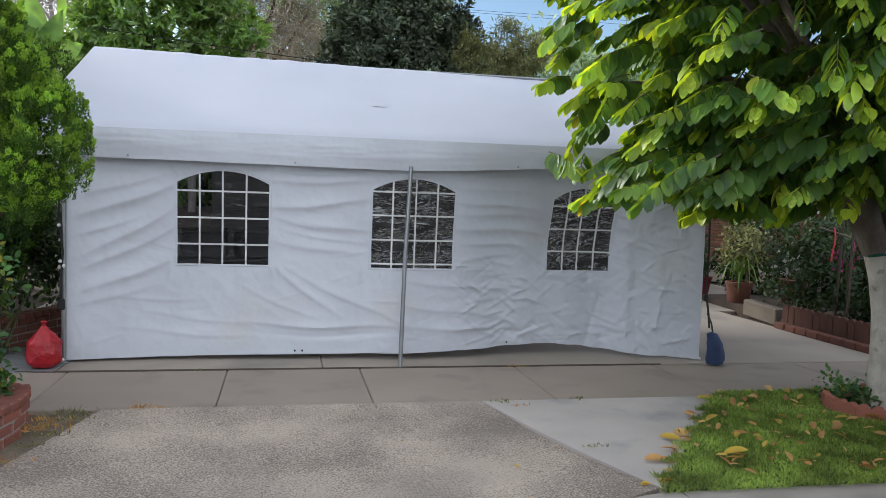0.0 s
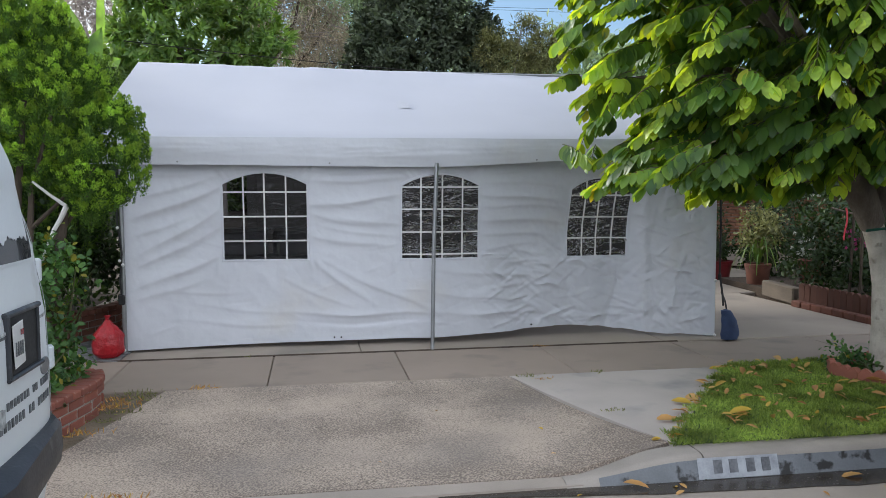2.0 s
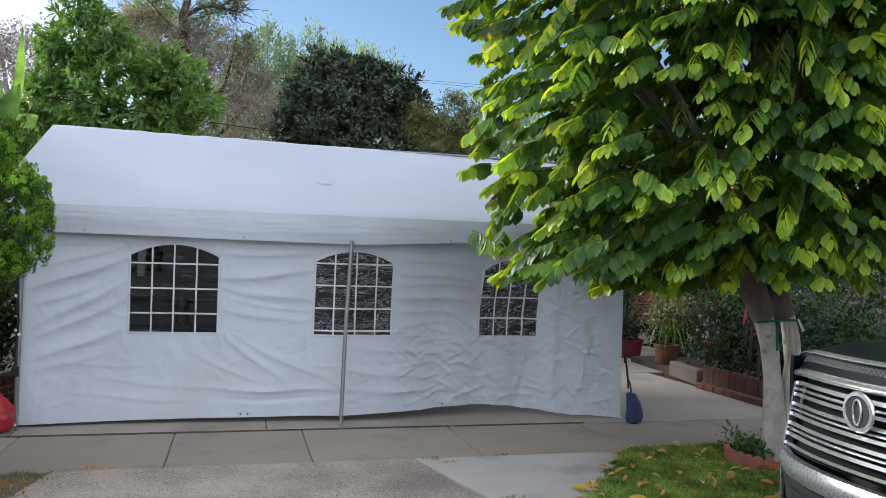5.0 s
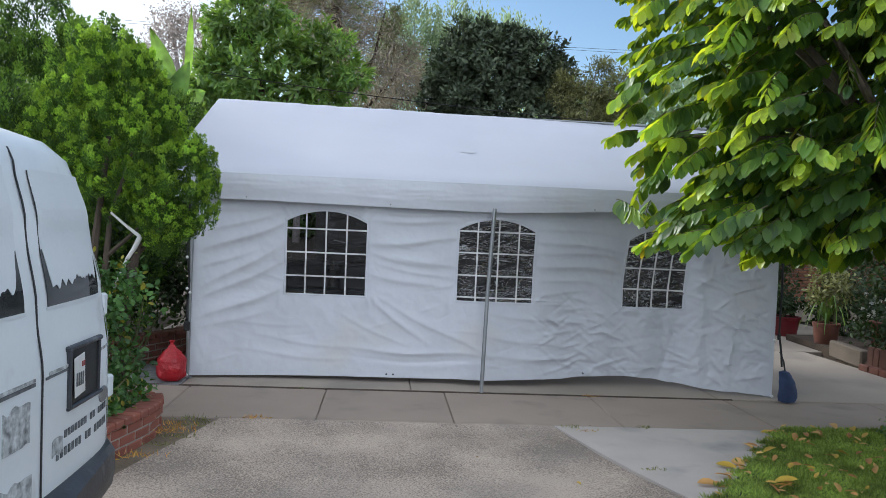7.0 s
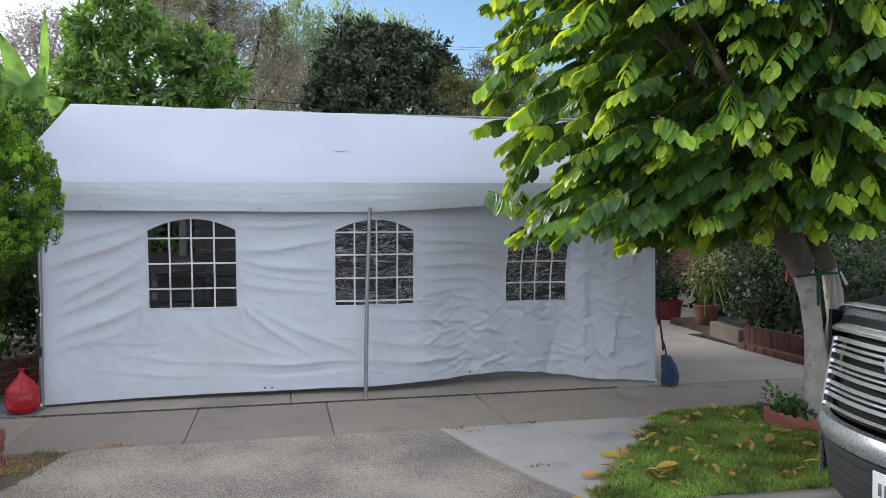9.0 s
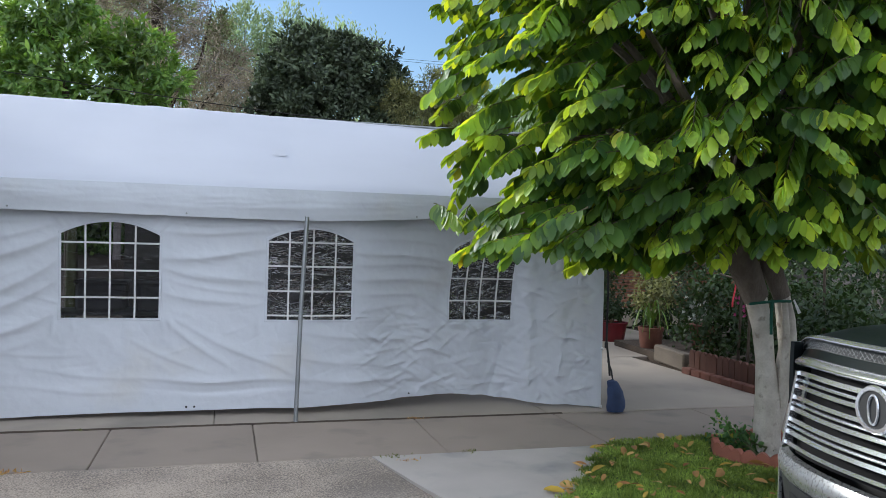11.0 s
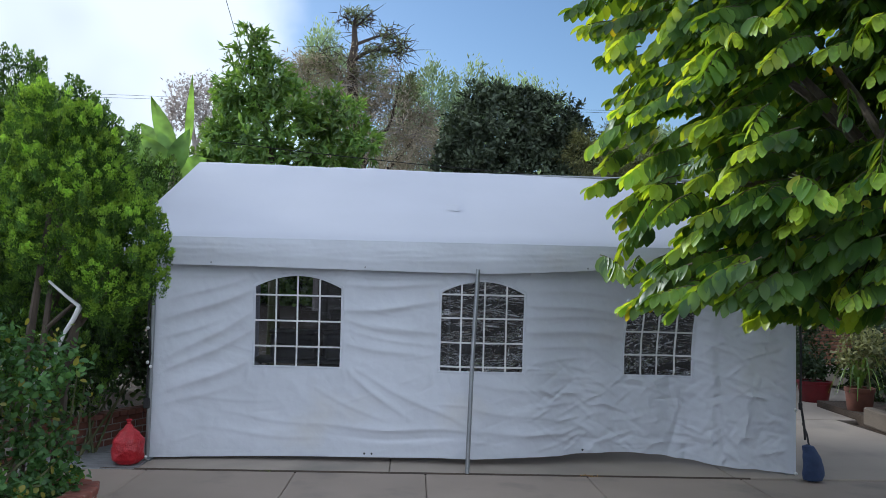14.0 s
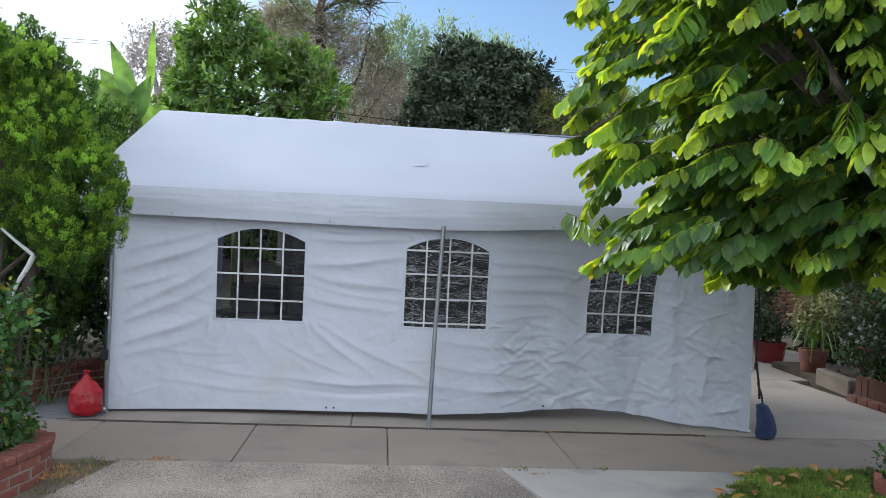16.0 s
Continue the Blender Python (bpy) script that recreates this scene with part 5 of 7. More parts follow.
bush("shrub", (-0.65, 0.3, 0), "dark shrub behind the low brick wall", [(-0.75, 0.6, 1.0, 0.5, 0.5, 0.6), (-0.5, 1.3, 0.9, 0.4, 0.5, 0.6)], L_SHRUB, 240, 0.11, 10, 0.07, 0.04, 8)

# brick planter and low garden wall
def brick_wall(name, label, path, courses, bl=0.20, bh=0.062, bw=0.095, cap=True, kind="structure", material=BRICK, z0=0.0):
    top = empty(name, (path[0][0], path[0][1], z0), label, "planter wall", kind=kind)
    o = Vector((path[0][0], path[0][1], z0))
    seg = [Vector((x, y, 0)) for x, y in path]
    cum = [0]
    for a, b in zip(seg, seg[1:]):
        cum.append(cum[-1] + (b - a).length)

    def at(s):
        for i in range(len(seg) - 1):
            if s <= cum[i + 1] or i == len(seg) - 2:
                t = (s - cum[i]) / (cum[i + 1] - cum[i])
                d = (seg[i + 1] - seg[i]).normalized()
                return seg[i].lerp(seg[i + 1], t), d

    core = Mesh()
    for a, b in zip(seg, seg[1:]):
        d = b - a
        core.box((a + b) / 2 + Vector((0, 0, z0 + courses * (bh + 0.010) / 2 - 0.004)), (d.length + bw * 0.6, bw - 0.014, courses * (bh + 0.010) - 0.006), 0, Matrix.Rotation(math.atan2(d.y, d.x), 4, "Z"))
    part("mortar", local(core, o), MORTAR, top)
    me = Mesh().box((0, 0, 0), (bl, bw, bh), 0.007).data("brick", material)
    for c in range(courses):
        s = bl / 2 + (0.5 * bl if c % 2 else 0)
        while s < cum[-1] - bl * 0.3:
            p, d = at(s)
            ob = part("brick", me, None, top)
            ob.matrix_basis = Matrix.Translation(p - o + Vector((0, 0, z0 + c * (bh + 0.010) + bh / 2 + RNG.normal() * 0.001))) @ Matrix.Rotation(math.atan2(d.y, d.x) + RNG.normal() * 0.012, 4, "Z")
            s += bl + 0.010
    if cap:
        z = z0 + courses * (bh + 0.010) + bh * 0.42
        me2 = Mesh().box((0, 0, 0), (0.098, bl * 0.85, bh * 0.85), 0.008).data("brick", material)
        s = 0.05
        while s < cum[-1]:
            p, d = at(s)
            ob = part("brick", me2, None, top)
            ob.matrix_basis = Matrix.Translation(p - o + Vector((-d.y, d.x, 0)) * -0.02 + Vector((0, 0, z))) @ Matrix.Rotation(math.atan2(d.y, d.x) + RNG.normal() * 0.03, 4, "Z")
            s += 0.108
    return top


edge = [(-1.6, -1.62), (-0.4, -1.62), (0.02, -1.62), (0.15, -1.68), (0.205, -1.85), (0.20, -2.1), (0.15, -2.35), (0.08, -2.65), (0.0, -3.0), (-0.1, -3.3), (-0.5, -3.4), (-1.6, -3.4)]
brick_wall("brick_planter", "curved red brick planter wall with mortar joints", edge, 3, z0=-0.06)
solid("planter_soil", Mesh().prism([(x, y) for x, y in edge], -0.2, PL - 0.03), SOIL, "dark soil filling the brick planter", "soil", kind="structure")
brick_wall("garden_wall", "low dark red brick garden wall beside the tent", [(-1.25, -0.25), (-0.75, 0.45), (-0.40, 1.2), (-0.2, 2.4)], 4, cap=True, material=TERRA_DARK)
solid("verge_soil", Mesh().prism([(0.16, -1.57), (0.65, -1.57), (0.10, -3.3), (-0.3, -3.7), (-6, -3.7), (-6, -1.57)], -0.2, lambda x, y: -0.03 - 0.085 * max(0, min(1, (-1.55 - y) / 2.1))), DIRT, "bare dirt between the planter and driveway", "soil", kind="structure")

# grass strip with blades
GRASS = [(5.47, -1.57), (5.1, -2.06), (4.75, -2.53), (4.4, -3.0), (4.1, -3.4), (4.06, -3.55), (6, -3.56), (12, -3.56), (20, -3.56), (20, -1.57), (12, -1.57)]
solid("grass_bed", Mesh().prism(GRASS, -0.2, 0.012), TURF, "short turf strip beside the driveway apron", "lawn", kind="structure")
n = 95000
gx, gy = RNG.uniform(3.98, 9.6, n), RNG.uniform(-3.6, -1.5, n)
edge_x = 5.47 + (gy + 1.57) * (5.47 - 4.08) / 1.83 + 0.05 * np.sin(gy * 23) + 0.03 * np.sin(gy * 57)
hole = ((gx - 6.6) ** 2 / 0.46 ** 2 + (gy + 2.1) ** 2 / 0.42 ** 2) < 1
okb = (gx > edge_x - 0.03) & ~hole
gx, gy = gx[okb], gy[okb]
n = len(gx)
P = np.stack([gx, gy, np.full(n, 0.008)], 1)
A = np.stack([RNG.normal(size=n) * 0.8, RNG.normal(size=n) * 0.8, np.ones(n)], 1)
patchy = np.array([noise.noise((x * 2.2, y * 2.2, 0)) for x, y in zip(gx, gy)])
solid_me = leaf_mesh("grass", P, A, RNG.normal(size=(n, 3)), 0.034 + 0.018 * RNG.random(n) + 0.016 * patchy, 0.0065, L_GRASS)
tagged(new("grass", solid_me), "short green lawn grass with bare yellowish patches", "grass", kind="stuff")

# scalloped edging round the street tree
sc = Mesh()
outl = [(-0.15, 0)] + [(-0.15 + 0.3 * t, 0.085 + 0.035 * abs(math.sin(math.pi * 3 * t))) for t in lin(0, 1, 25)] + [(0.15, 0)]
k = len(outl)
sc.add([(x, -0.025, z) for x, z in outl] + [(x, 0.025, z) for x, z in outl], [tuple(range(k)), tuple(range(k, 2 * k))[::-1]] + [(i, i + k, (i + 1) % k + k, (i + 1) % k) for i in range(k)])
sc_me = sc.data("edging_block", TERRACOTTA)
for i in range(9):
    a = math.radians(150 + i * 37)
    ob = tagged(new("edging_block", sc_me), "scalloped terracotta edging block set round the street tree", "edging", "edging round the tree")
    ob.matrix_basis = pose(6.66 + 0.46 * math.cos(a), -2.12 + 0.42 * math.sin(a), 0.0, 0, 0, math.degrees(a) + 90)
bush("groundcover", (6.45, -2.25, 0.01), "small green weeds growing inside the tree edging", [(6.40, -2.05, 0.09, 0.16, 0.16, 0.11), (6.42, -1.85, 0.10, 0.16, 0.16, 0.12)], L_ROSE, 50, 0.06, 8, 0.045, 0.030, 4)

# background trees
tree("avocado_tree", (-1.5, 15, 0), "full avocado tree with drooping leaf clusters behind the tent", [(-1.78, 15, 5.85, 1.65, 1.0, 1.15), (-2.48, 15, 7.3, 0.72, 0.65, 0.95), (-2.46, 15, 8.45, 0.55, 0.45, 0.70), (-1.75, 15, 7.6, 0.62, 0.5, 0.62), (-3.1, 15, 7.2, 0.5, 0.4, 0.5), (0.14, 15, 6.5, 0.72, 0.65, 0.98), (-3.15, 15, 5.8, 0.72, 0.65, 0.85), (0.82, 15, 5.9, 0.52, 0.45, 0.5), (-1.09, 15, 6.8, 0.85, 0.6, 0.68), (-0.48, 15, 5.6, 1.3, 0.8, 0.85), (-1.7, 15.6, 5.0, 2.6, 0.8, 0.8)], L_AVO,
     [([(-1.5, 15, 0), (-1.6, 15, 3), (-1.8, 15, 6)], 0.2, 0.08), ([(-1.8, 15, 6), (-2.4, 15, 7.4), (-2.46, 15, 9.1)], 0.08, 0.02), ([(-1.6, 15, 4.5), (-0.4, 15, 5.7), (0.14, 15, 7.2)], 0.08, 0.02)], BARK, n_clumps=1050, clump_r=0.09, per=15, L=0.27, W=0.088, out=0.55, up=-0.15, jitter=0.62, rough=0.55, inner=0.35, shell=0.4)
tree("dark_tree", (6.2, 21, 0), "dense dark evergreen tree behind the tent", [(5.46, 21, 7.3, 2.05, 1.5, 1.75), (6.71, 21, 7.6, 1.7, 1.2, 1.4), (4.92, 21, 8.3, 1.05, 0.8, 0.88), (6.28, 21, 8.45, 0.95, 0.7, 0.75), (7.98, 21, 7.3, 0.9, 0.76, 0.88), (4.01, 21, 6.8, 0.85, 0.76, 1.1), (6.2, 21, 5.9, 2.8, 1.5, 1.2)], L_DARK,
     [([(6.2, 21, 0), (6.2, 21, 5)], 0.3, 0.12)], BARK, n_clumps=2100, clump_r=0.13, per=16, L=0.22, W=0.10, out=0.6, jitter=0.75, rough=0.5, inner=0.2, shell=0.25)
tree("olive_tree", (9.0, 20, 0), "feathery olive-green tree behind the tent", [(8.3, 20, 6.5, 0.65, 0.58, 0.9), (9.42, 20, 6.95, 0.62, 0.55, 1.0), (8.92, 20, 6.2, 1.05, 0.6, 0.7), (10.3, 20, 6.8, 0.8, 0.6, 0.9), (9.4, 20, 5.3, 1.6, 0.8, 0.8)], L_OLIVE,
     [([(9.0, 20, 0), (9.0, 20, 5.5)], 0.18, 0.05), ([(9.0, 20, 5.2), (9.4, 20, 7.6)], 0.05, 0.02)], PALEBARK, n_clumps=520, clump_r=0.22, per=34, L=0.20, W=0.035, up=-0.3, jitter=0.7, rough=0.35, shell=0.3)


def twiggy(centre, n, reach, seed):
    """Bare twigs that fork and hang from a limb's end."""
    r = np.random.default_rng(seed)
    m = Mesh()
    for i in range(n):
        a = Vector(centre) + Vector(r.normal(size=3)) * reach * 0.35
        d = Vector((r.normal(), r.normal() * 0.4, r.normal() * 0.6)).normalized()
        b = a + d * reach * r.uniform(0.3, 0.7)
        c = b + (d + Vector((r.normal() * 0.6, 0, r.normal() * 0.6 - 0.25))) * reach * r.uniform(0.2, 0.5)
        m.tube([a, b, c], [0.022, 0.014, 0.006], 4, cap=False)
    return m


PEP = (0.2, 27, 0)
pepper = tree("pepper_tree", PEP, "tall dry brownish tree with bare upper branches", [(0.92, 27, 8.9, 1.8, 1.6, 2.1), (2.44, 27, 8.2, 1.4, 1.26, 1.7), (-0.89, 27, 10.4, 1.9, 1.26, 1.5), (-2.52, 27, 10.6, 1.5, 1.14, 1.4), (1.38, 27, 10.3, 1.0, 0.92, 1.2), (0.6, 27, 7.3, 3.2, 1.6, 1.5)], L_PEPPER,
     [([(0.2, 27, 0), (0, 27, 6), (-0.5, 27, 10.2), (-0.62, 27, 11.7), (-0.49, 27, 12.5), (-0.54, 27, 13.3), (-0.44, 27, 13.9)], 0.35, 0.05), ([(-0.6, 27, 11.8), (0.2, 27, 12.3), (0.82, 27, 12.3), (1.7, 27, 12.2)], 0.11, 0.03), ([(-0.5, 27, 12.5), (0.43, 27, 12.9), (1.05, 27, 13.05)], 0.09, 0.02), ([(-0.5, 27, 13.3), (-1.0, 27, 13.9)], 0.06, 0.02), ([(-0.5, 27, 13.3), (0.15, 27, 13.9)], 0.06, 0.02),
      ([(0.8, 27, 12.3), (1.5, 27, 12.75)], 0.05, 0.02), ([(-0.6, 27, 10), (-1.2, 27, 11.4), (-1.9, 27, 11.9)], 0.12, 0.03), ([(0, 27, 7), (1.2, 27, 9.0), (1.6, 27, 11.0)], 0.12, 0.03), ([(0.3, 27, 6), (2.0, 27, 8), (2.8, 27, 9.4)], 0.10, 0.03)], BARK, n_clumps=640, clump_r=0.42, per=34, L=0.30, W=0.035, up=-0.7, jitter=0.6, rough=0.45, shell=0.5)
for k, (c, reach) in enumerate((((-0.44, 27, 13.7), 0.7), ((-0.95, 27, 13.7), 0.5), ((0.1, 27, 13.7), 0.5), ((0.95, 27, 13.0), 0.7), ((1.5, 27, 12.6), 0.7), ((1.5, 27, 12.1), 0.7), ((0.5, 27, 12.4), 0.7), ((-1.7, 27, 11.9), 0.9), ((-0.3, 27, 11.6), 1.0), ((0.9, 27, 10.3), 1.5), ((1.6, 27, 8.6), 1.8), ((2.6, 27, 8.0), 1.5), ((-1.2, 27, 10.4), 1.6), ((-2.6, 27, 10.6), 1.4))):
    part("twig", local(twiggy(c, 34, reach, 50 + k), PEP), PALEBARK if k > 8 else BARK, pepper, "bare grey twigs", fix=False)
top_blobs = [(-0.44, 27, 13.85, 0.75, 0.4, 0.28), (0.95, 27, 13.05, 0.5, 0.4, 0.32), (1.55, 27, 12.55, 0.4, 0.4, 0.4), (0.5, 27, 12.2, 0.8, 0.5, 0.4), (-1.8, 27, 11.7, 1.1, 0.6, 0.75), (0.23, 27, 11.2, 1.0, 0.8, 0.9), (-2.9, 27, 10.8, 0.8, 0.6, 1.0), (1.9, 27, 10.4, 0.6, 0.6, 1.1)]
TP_, TA_, TN_, TL_, TW_ = crown(top_blobs, 300, 0.16, 14, 0.20, 0.06, out=0.6, jitter=0.8, rough=0.4, shell=0.6)
part("upper_leaves", leaf_mesh("upper_leaves", TP_ - np.array(PEP), TA_, TN_, TL_, TW_, L_PEPPER_GREEN), None, pepper, "sparse grey-green leaves", kind="stuff")
tree("tall_tree", (4.5, 33, 0), "pale green tall trees with ragged tops", [(-2.63, 33, 13.5, 0.9, 0.8, 1.5), (3.11, 33, 11.8, 0.85, 0.75, 1.6), (5.07, 33, 11.9, 0.9, 0.8, 1.65), (6.47, 33, 11.5, 0.75, 0.7, 1.55), (8.18, 33, 11.1, 1.0, 0.9, 1.5), (2.39, 33, 11.0, 1.2, 1.0, 1.5), (9.54, 33, 10.5, 1.0, 0.9, 1.3), (4.2, 33, 10.2, 2.0, 1.2, 1.3), (7.5, 33, 9.6, 2.6, 1.3, 1.3), (2.5, 33, 9.0, 2.5, 1.3, 1.6), (-2.2, 33, 11.5, 1.5, 1.2, 2.0)], L_TALL,
     [([(4.5, 33, 0), (4.6, 33, 9), (5.0, 33, 12)], 0.3, 0.06), ([(4.5, 33, 6), (3.1, 33, 10), (3.1, 33, 12.5)], 0.12, 0.03), ([(4.5, 33, 6), (7.8, 33, 9.5), (8.2, 33, 11.6)], 0.12, 0.03), ([(-2.6, 33, 0), (-2.6, 33, 13.5)], 0.2, 0.04)], PALEBARK, n_clumps=1250, clump_r=0.30, per=24, L=0.24, W=0.09, up=0.7, jitter=0.6, rough=0.35, stretch_z=2.0)
tree("pale_tree", (-5.8, 22, 0), "thin pale half-bare tree", [(-6.34, 22, 8.7, 0.8, 0.6, 0.8), (-5.5, 22, 9.0, 0.7, 0.5, 0.7), (-6.8, 22, 8.0, 0.6, 0.4, 0.6), (-5.6, 22, 7.8, 1.0, 0.6, 0.8)], L_PALE,
     [([(-5.8, 22, 0), (-5.9, 22, 6.5), (-6.3, 22, 9.2)], 0.18, 0.03), ([(-5.9, 22, 6.8), (-5.5, 22, 8.4), (-5.2, 22, 9.4)], 0.07, 0.02), ([(-5.9, 22, 7), (-6.8, 22, 8.2)], 0.06, 0.02)], PALEBARK, n_clumps=260, clump_r=0.22, per=12, L=0.14, W=0.07, jitter=1.0, rough=0.3, shell=0.6)
for bx, bz, s in ((-9, 4.5, 4.2), (-14, 5, 5), (-4, 4, 3.6), (1, 4, 3.4), (13, 5, 4.6), (18, 5.5, 5), (24, 6, 5.5), (-20, 6, 5.5)):
    tree("far_tree", (bx, 38, 0.6), "hazy dark green trees in the distance", [(bx, 38, bz, s, 3, bz * 0.9)], L_TALL if bx > 10 else L_AVO, [([(bx, 38, 0.5), (bx, 38, bz)], 0.3, 0.1)], BARK, "far trees", n_clumps=420, clump_r=0.75, per=24, L=0.5, W=0.25, rough=0.4)

# banana plant: broad torn leaves
ban = empty("banana_plant", (-2.6, 8.2, 0), "banana plant with broad pale green leaves", "banana plant")
part("stem", local(Mesh().tube([(-2.5, 8.2, 0), (-2.5, 8.2, 2.2), (-2.4, 8.2, 3.9), (-2.2, 8.2, 4.4)], [0.14, 0.12, 0.08, 0.03], 10), (-2.6, 8.2, 0)), GREENSTEM, ban, smooth=True)


def banana_leaf(root, lean, length, width, bend, roll):
    m = Mesh()
    r, l = Vector(root), Vector(lean).normalized()
    sd = l.cross(Vector((0, -1, 0.1))).normalized()
    sd = Matrix.Rotation(roll, 3, l) @ sd
    nrm = sd.cross(l)

    def pt(v, u):
        w = width * math.sin(math.pi * min(1, 0.06 + 0.94 * u) ** 0.8) * 0.5
        p = r + l * length * u - nrm * bend * u * u + Vector((0, 0, -0.25 * bend * u ** 3))
        return tuple(p + sd * w * v + nrm * (0.12 * width * abs(v) + 0.01 * math.sin(u * 40 + v)))

    return m.grid(lin(-1, 1, 7), lin(0, 1, 16), pt)


for root, lean, length, width, bend, roll in (((-2.18, 8.2, 4.3), (0.05, 0, 1), 1.62, 0.20, 0.05, 0.9), ((-2.40, 8.2, 4.1), (-0.38, 0, 1), 1.5, 0.36, 0.15, 0.3), ((-2.45, 8.2, 4.0), (-0.62, 0.1, 0.9), 1.35, 0.42, 0.35, 0.2),
                                              ((-2.5, 8.2, 3.9), (-0.95, 0, 0.95), 1.5, 0.42, 0.4, 0.2), ((-2.4, 8.2, 3.9), (0.25, -0.5, 0.7), 0.95, 0.40, 0.5, 0.1), ((-2.4, 8.2, 3.8), (-0.4, -0.5, 0.7), 1.1, 0.42, 0.5, 0.2), ((-2.3, 8.2, 3.8), (0.5, 0.2, 0.6), 0.85, 0.36, 0.5, 0.3)):
    part("leaf", local(banana_leaf(root, lean, length, width, bend, roll), (-2.6, 8.2, 0)), L_BANANA, ban, smooth=True)
for x, y, s in ((-3.7, 8.8, 0.85), (-0.5, 8.6, 0.70), (-5.2, 9.5, 0.9)):
    c = copy_thing(ban, pose(x, y, 0, 0, 0, 35 * s))
    c.scale = (s, s, s)
# hedge mass that closes the yard behind the tent and by the path
for i, (x, y, w, h, d) in enumerate(((-2.6, 5.4, 1.5, 1.5, 1.2), (-4.8, 6, 1.6, 1.7, 1.2), (-4.6, 3.2, 1.3, 1.7, 1.2), (-7, 4, 2, 1.8, 1.5))):
    bush("hedge_shrub", (x, y, 0), "dense dark green hedge shrub behind the arborvitae", [(x, y, h, w, d, h)], L_SHRUB, 300, 0.2, 11, 0.13, 0.07, 6, "hedge shrubs")

# ---- white van parked at the kerb ----
VAN_AT = (0.0, -5.1, -0.165)
van = empty("van", VAN_AT, "old white panel van with peeling paint parked at the kerb", "van")
VW = [(0.30, 0.93), (0.50, 0.985), (0.9, 1.0), (1.25, 0.985), (1.5, 0.95), (1.78, 0.90), (2.02, 0.82), (2.12, 0.63), (2.16, 0.40)]
VR = [(0.30, 0.66), (0.60, 0.69), (1.2, 0.685), (1.45, 0.655), (1.78, 0.605), (2.02, 0.555), (2.12, 0.49), (2.16, 0.38)]


def van_half(z):
    return curve_at(VW, z)


def van_rear(y, z):
    """x of the rear skin at an offset y from the centre line, rounded towards the corners."""
    w = van_half(z)
    t = min(1, abs(y) / w)
    return curve_at(VR, z) - 0.10 * t ** 8 - 0.03 * t ** 2


def vp(name, mesh, material, label="", parent=None, smooth=False):
    return part(name, mesh, material, parent or van, label, smooth)


def van_body():
    m = Mesh()
    zs = [0.30, 0.36, 0.45, 0.6, 0.8, 1.0, 1.2, 1.35, 1.5, 1.65, 1.8, 1.94, 2.05, 2.12, 2.16]
    ring = None
    for z in zs:
        w = van_half(z)
        fx = curve_at([(0.3, -4.85), (0.9, -4.9), (1.1, -4.6), (1.2, -4.0), (1.95, -3.1), (2.12, -2.8)], z)
        pts = [(van_rear(w * math.sin(a), z), w * math.sin(a), z) for a in lin(-math.pi / 2, math.pi / 2, 31)]
        pts += [(x, w, z) for x in lin(pts[-1][0] - 0.25, fx + 0.3, 14)]
        pts += [(fx + 0.3 - 0.3 * math.sin(a), w * math.cos(a), z) for a in lin(0.2, math.pi - 0.2, 13)]
        pts += [(x, -w, z) for x in lin(fx + 0.3, pts[0][0] - 0.25, 14)]
        ring = len(pts)
        m.v += pts
    for j in range(len(zs) - 1):
        for i in range(ring):
            k = (i + 1) % ring
            m.f.append((j * ring + i, j * ring + k, (j + 1) * ring + k, (j + 1) * ring + i))
    m.f.append(tuple(range(ring))[::-1])
    m.f.append(tuple((len(zs) - 1) * ring + i for i in range(ring)))
    return m


vp("body", van_body(), VAN_WHITE, "worn white painted body", smooth=True)


def skin(y0, y1, z0, z1, off, ny=8, nz=8, low=None, high=None, thick=0.003):
    """A thin panel following the rear skin; low and high may bend its edges."""
    def pt(y, v):
        a = low(y) if low else z0
        b = high(y) if high else z1
        z = a + (b - a) * v
        return (van_rear(y, z) + off, y, z)
    return Mesh().grid(lin(y0, y1, ny), lin(0, 1, nz), pt, thick=(thick, 0, 0))


vp("door_seam", skin(-0.006, 0.006, 0.60, 2.06, 0.002, 2, 30), BLACK_RUBBER)
vp("door_seam", skin(0.845, 0.853, 0.62, 1.9, 0.002, 2, 24), GREY_PEEL)
for a, b in ((0.06, 0.80), (-0.80, -0.06)):
    vp("panel_crease", skin(a, b, 1.195, 1.207, 0.001, 12, 2), GREY_PEEL)
vp("rust_line", skin(-0.78, -0.06, 1.178, 1.192, 0.0015, 12, 2), LETTER, "rust-stained seam")
vp("rust_line", skin(0.03, 0.30, 1.182, 1.192, 0.0015, 8, 2), LETTER)


def jag(y0, base, amp, seed):
    return lambda y: base + amp * (0.5 + noise.noise((y * 9, seed, 0)) + 0.5 * noise.noise((y * 27, seed, 2))) + 0.10 * (smooth01(0.36, 0.40, abs(y - y0) * 2))


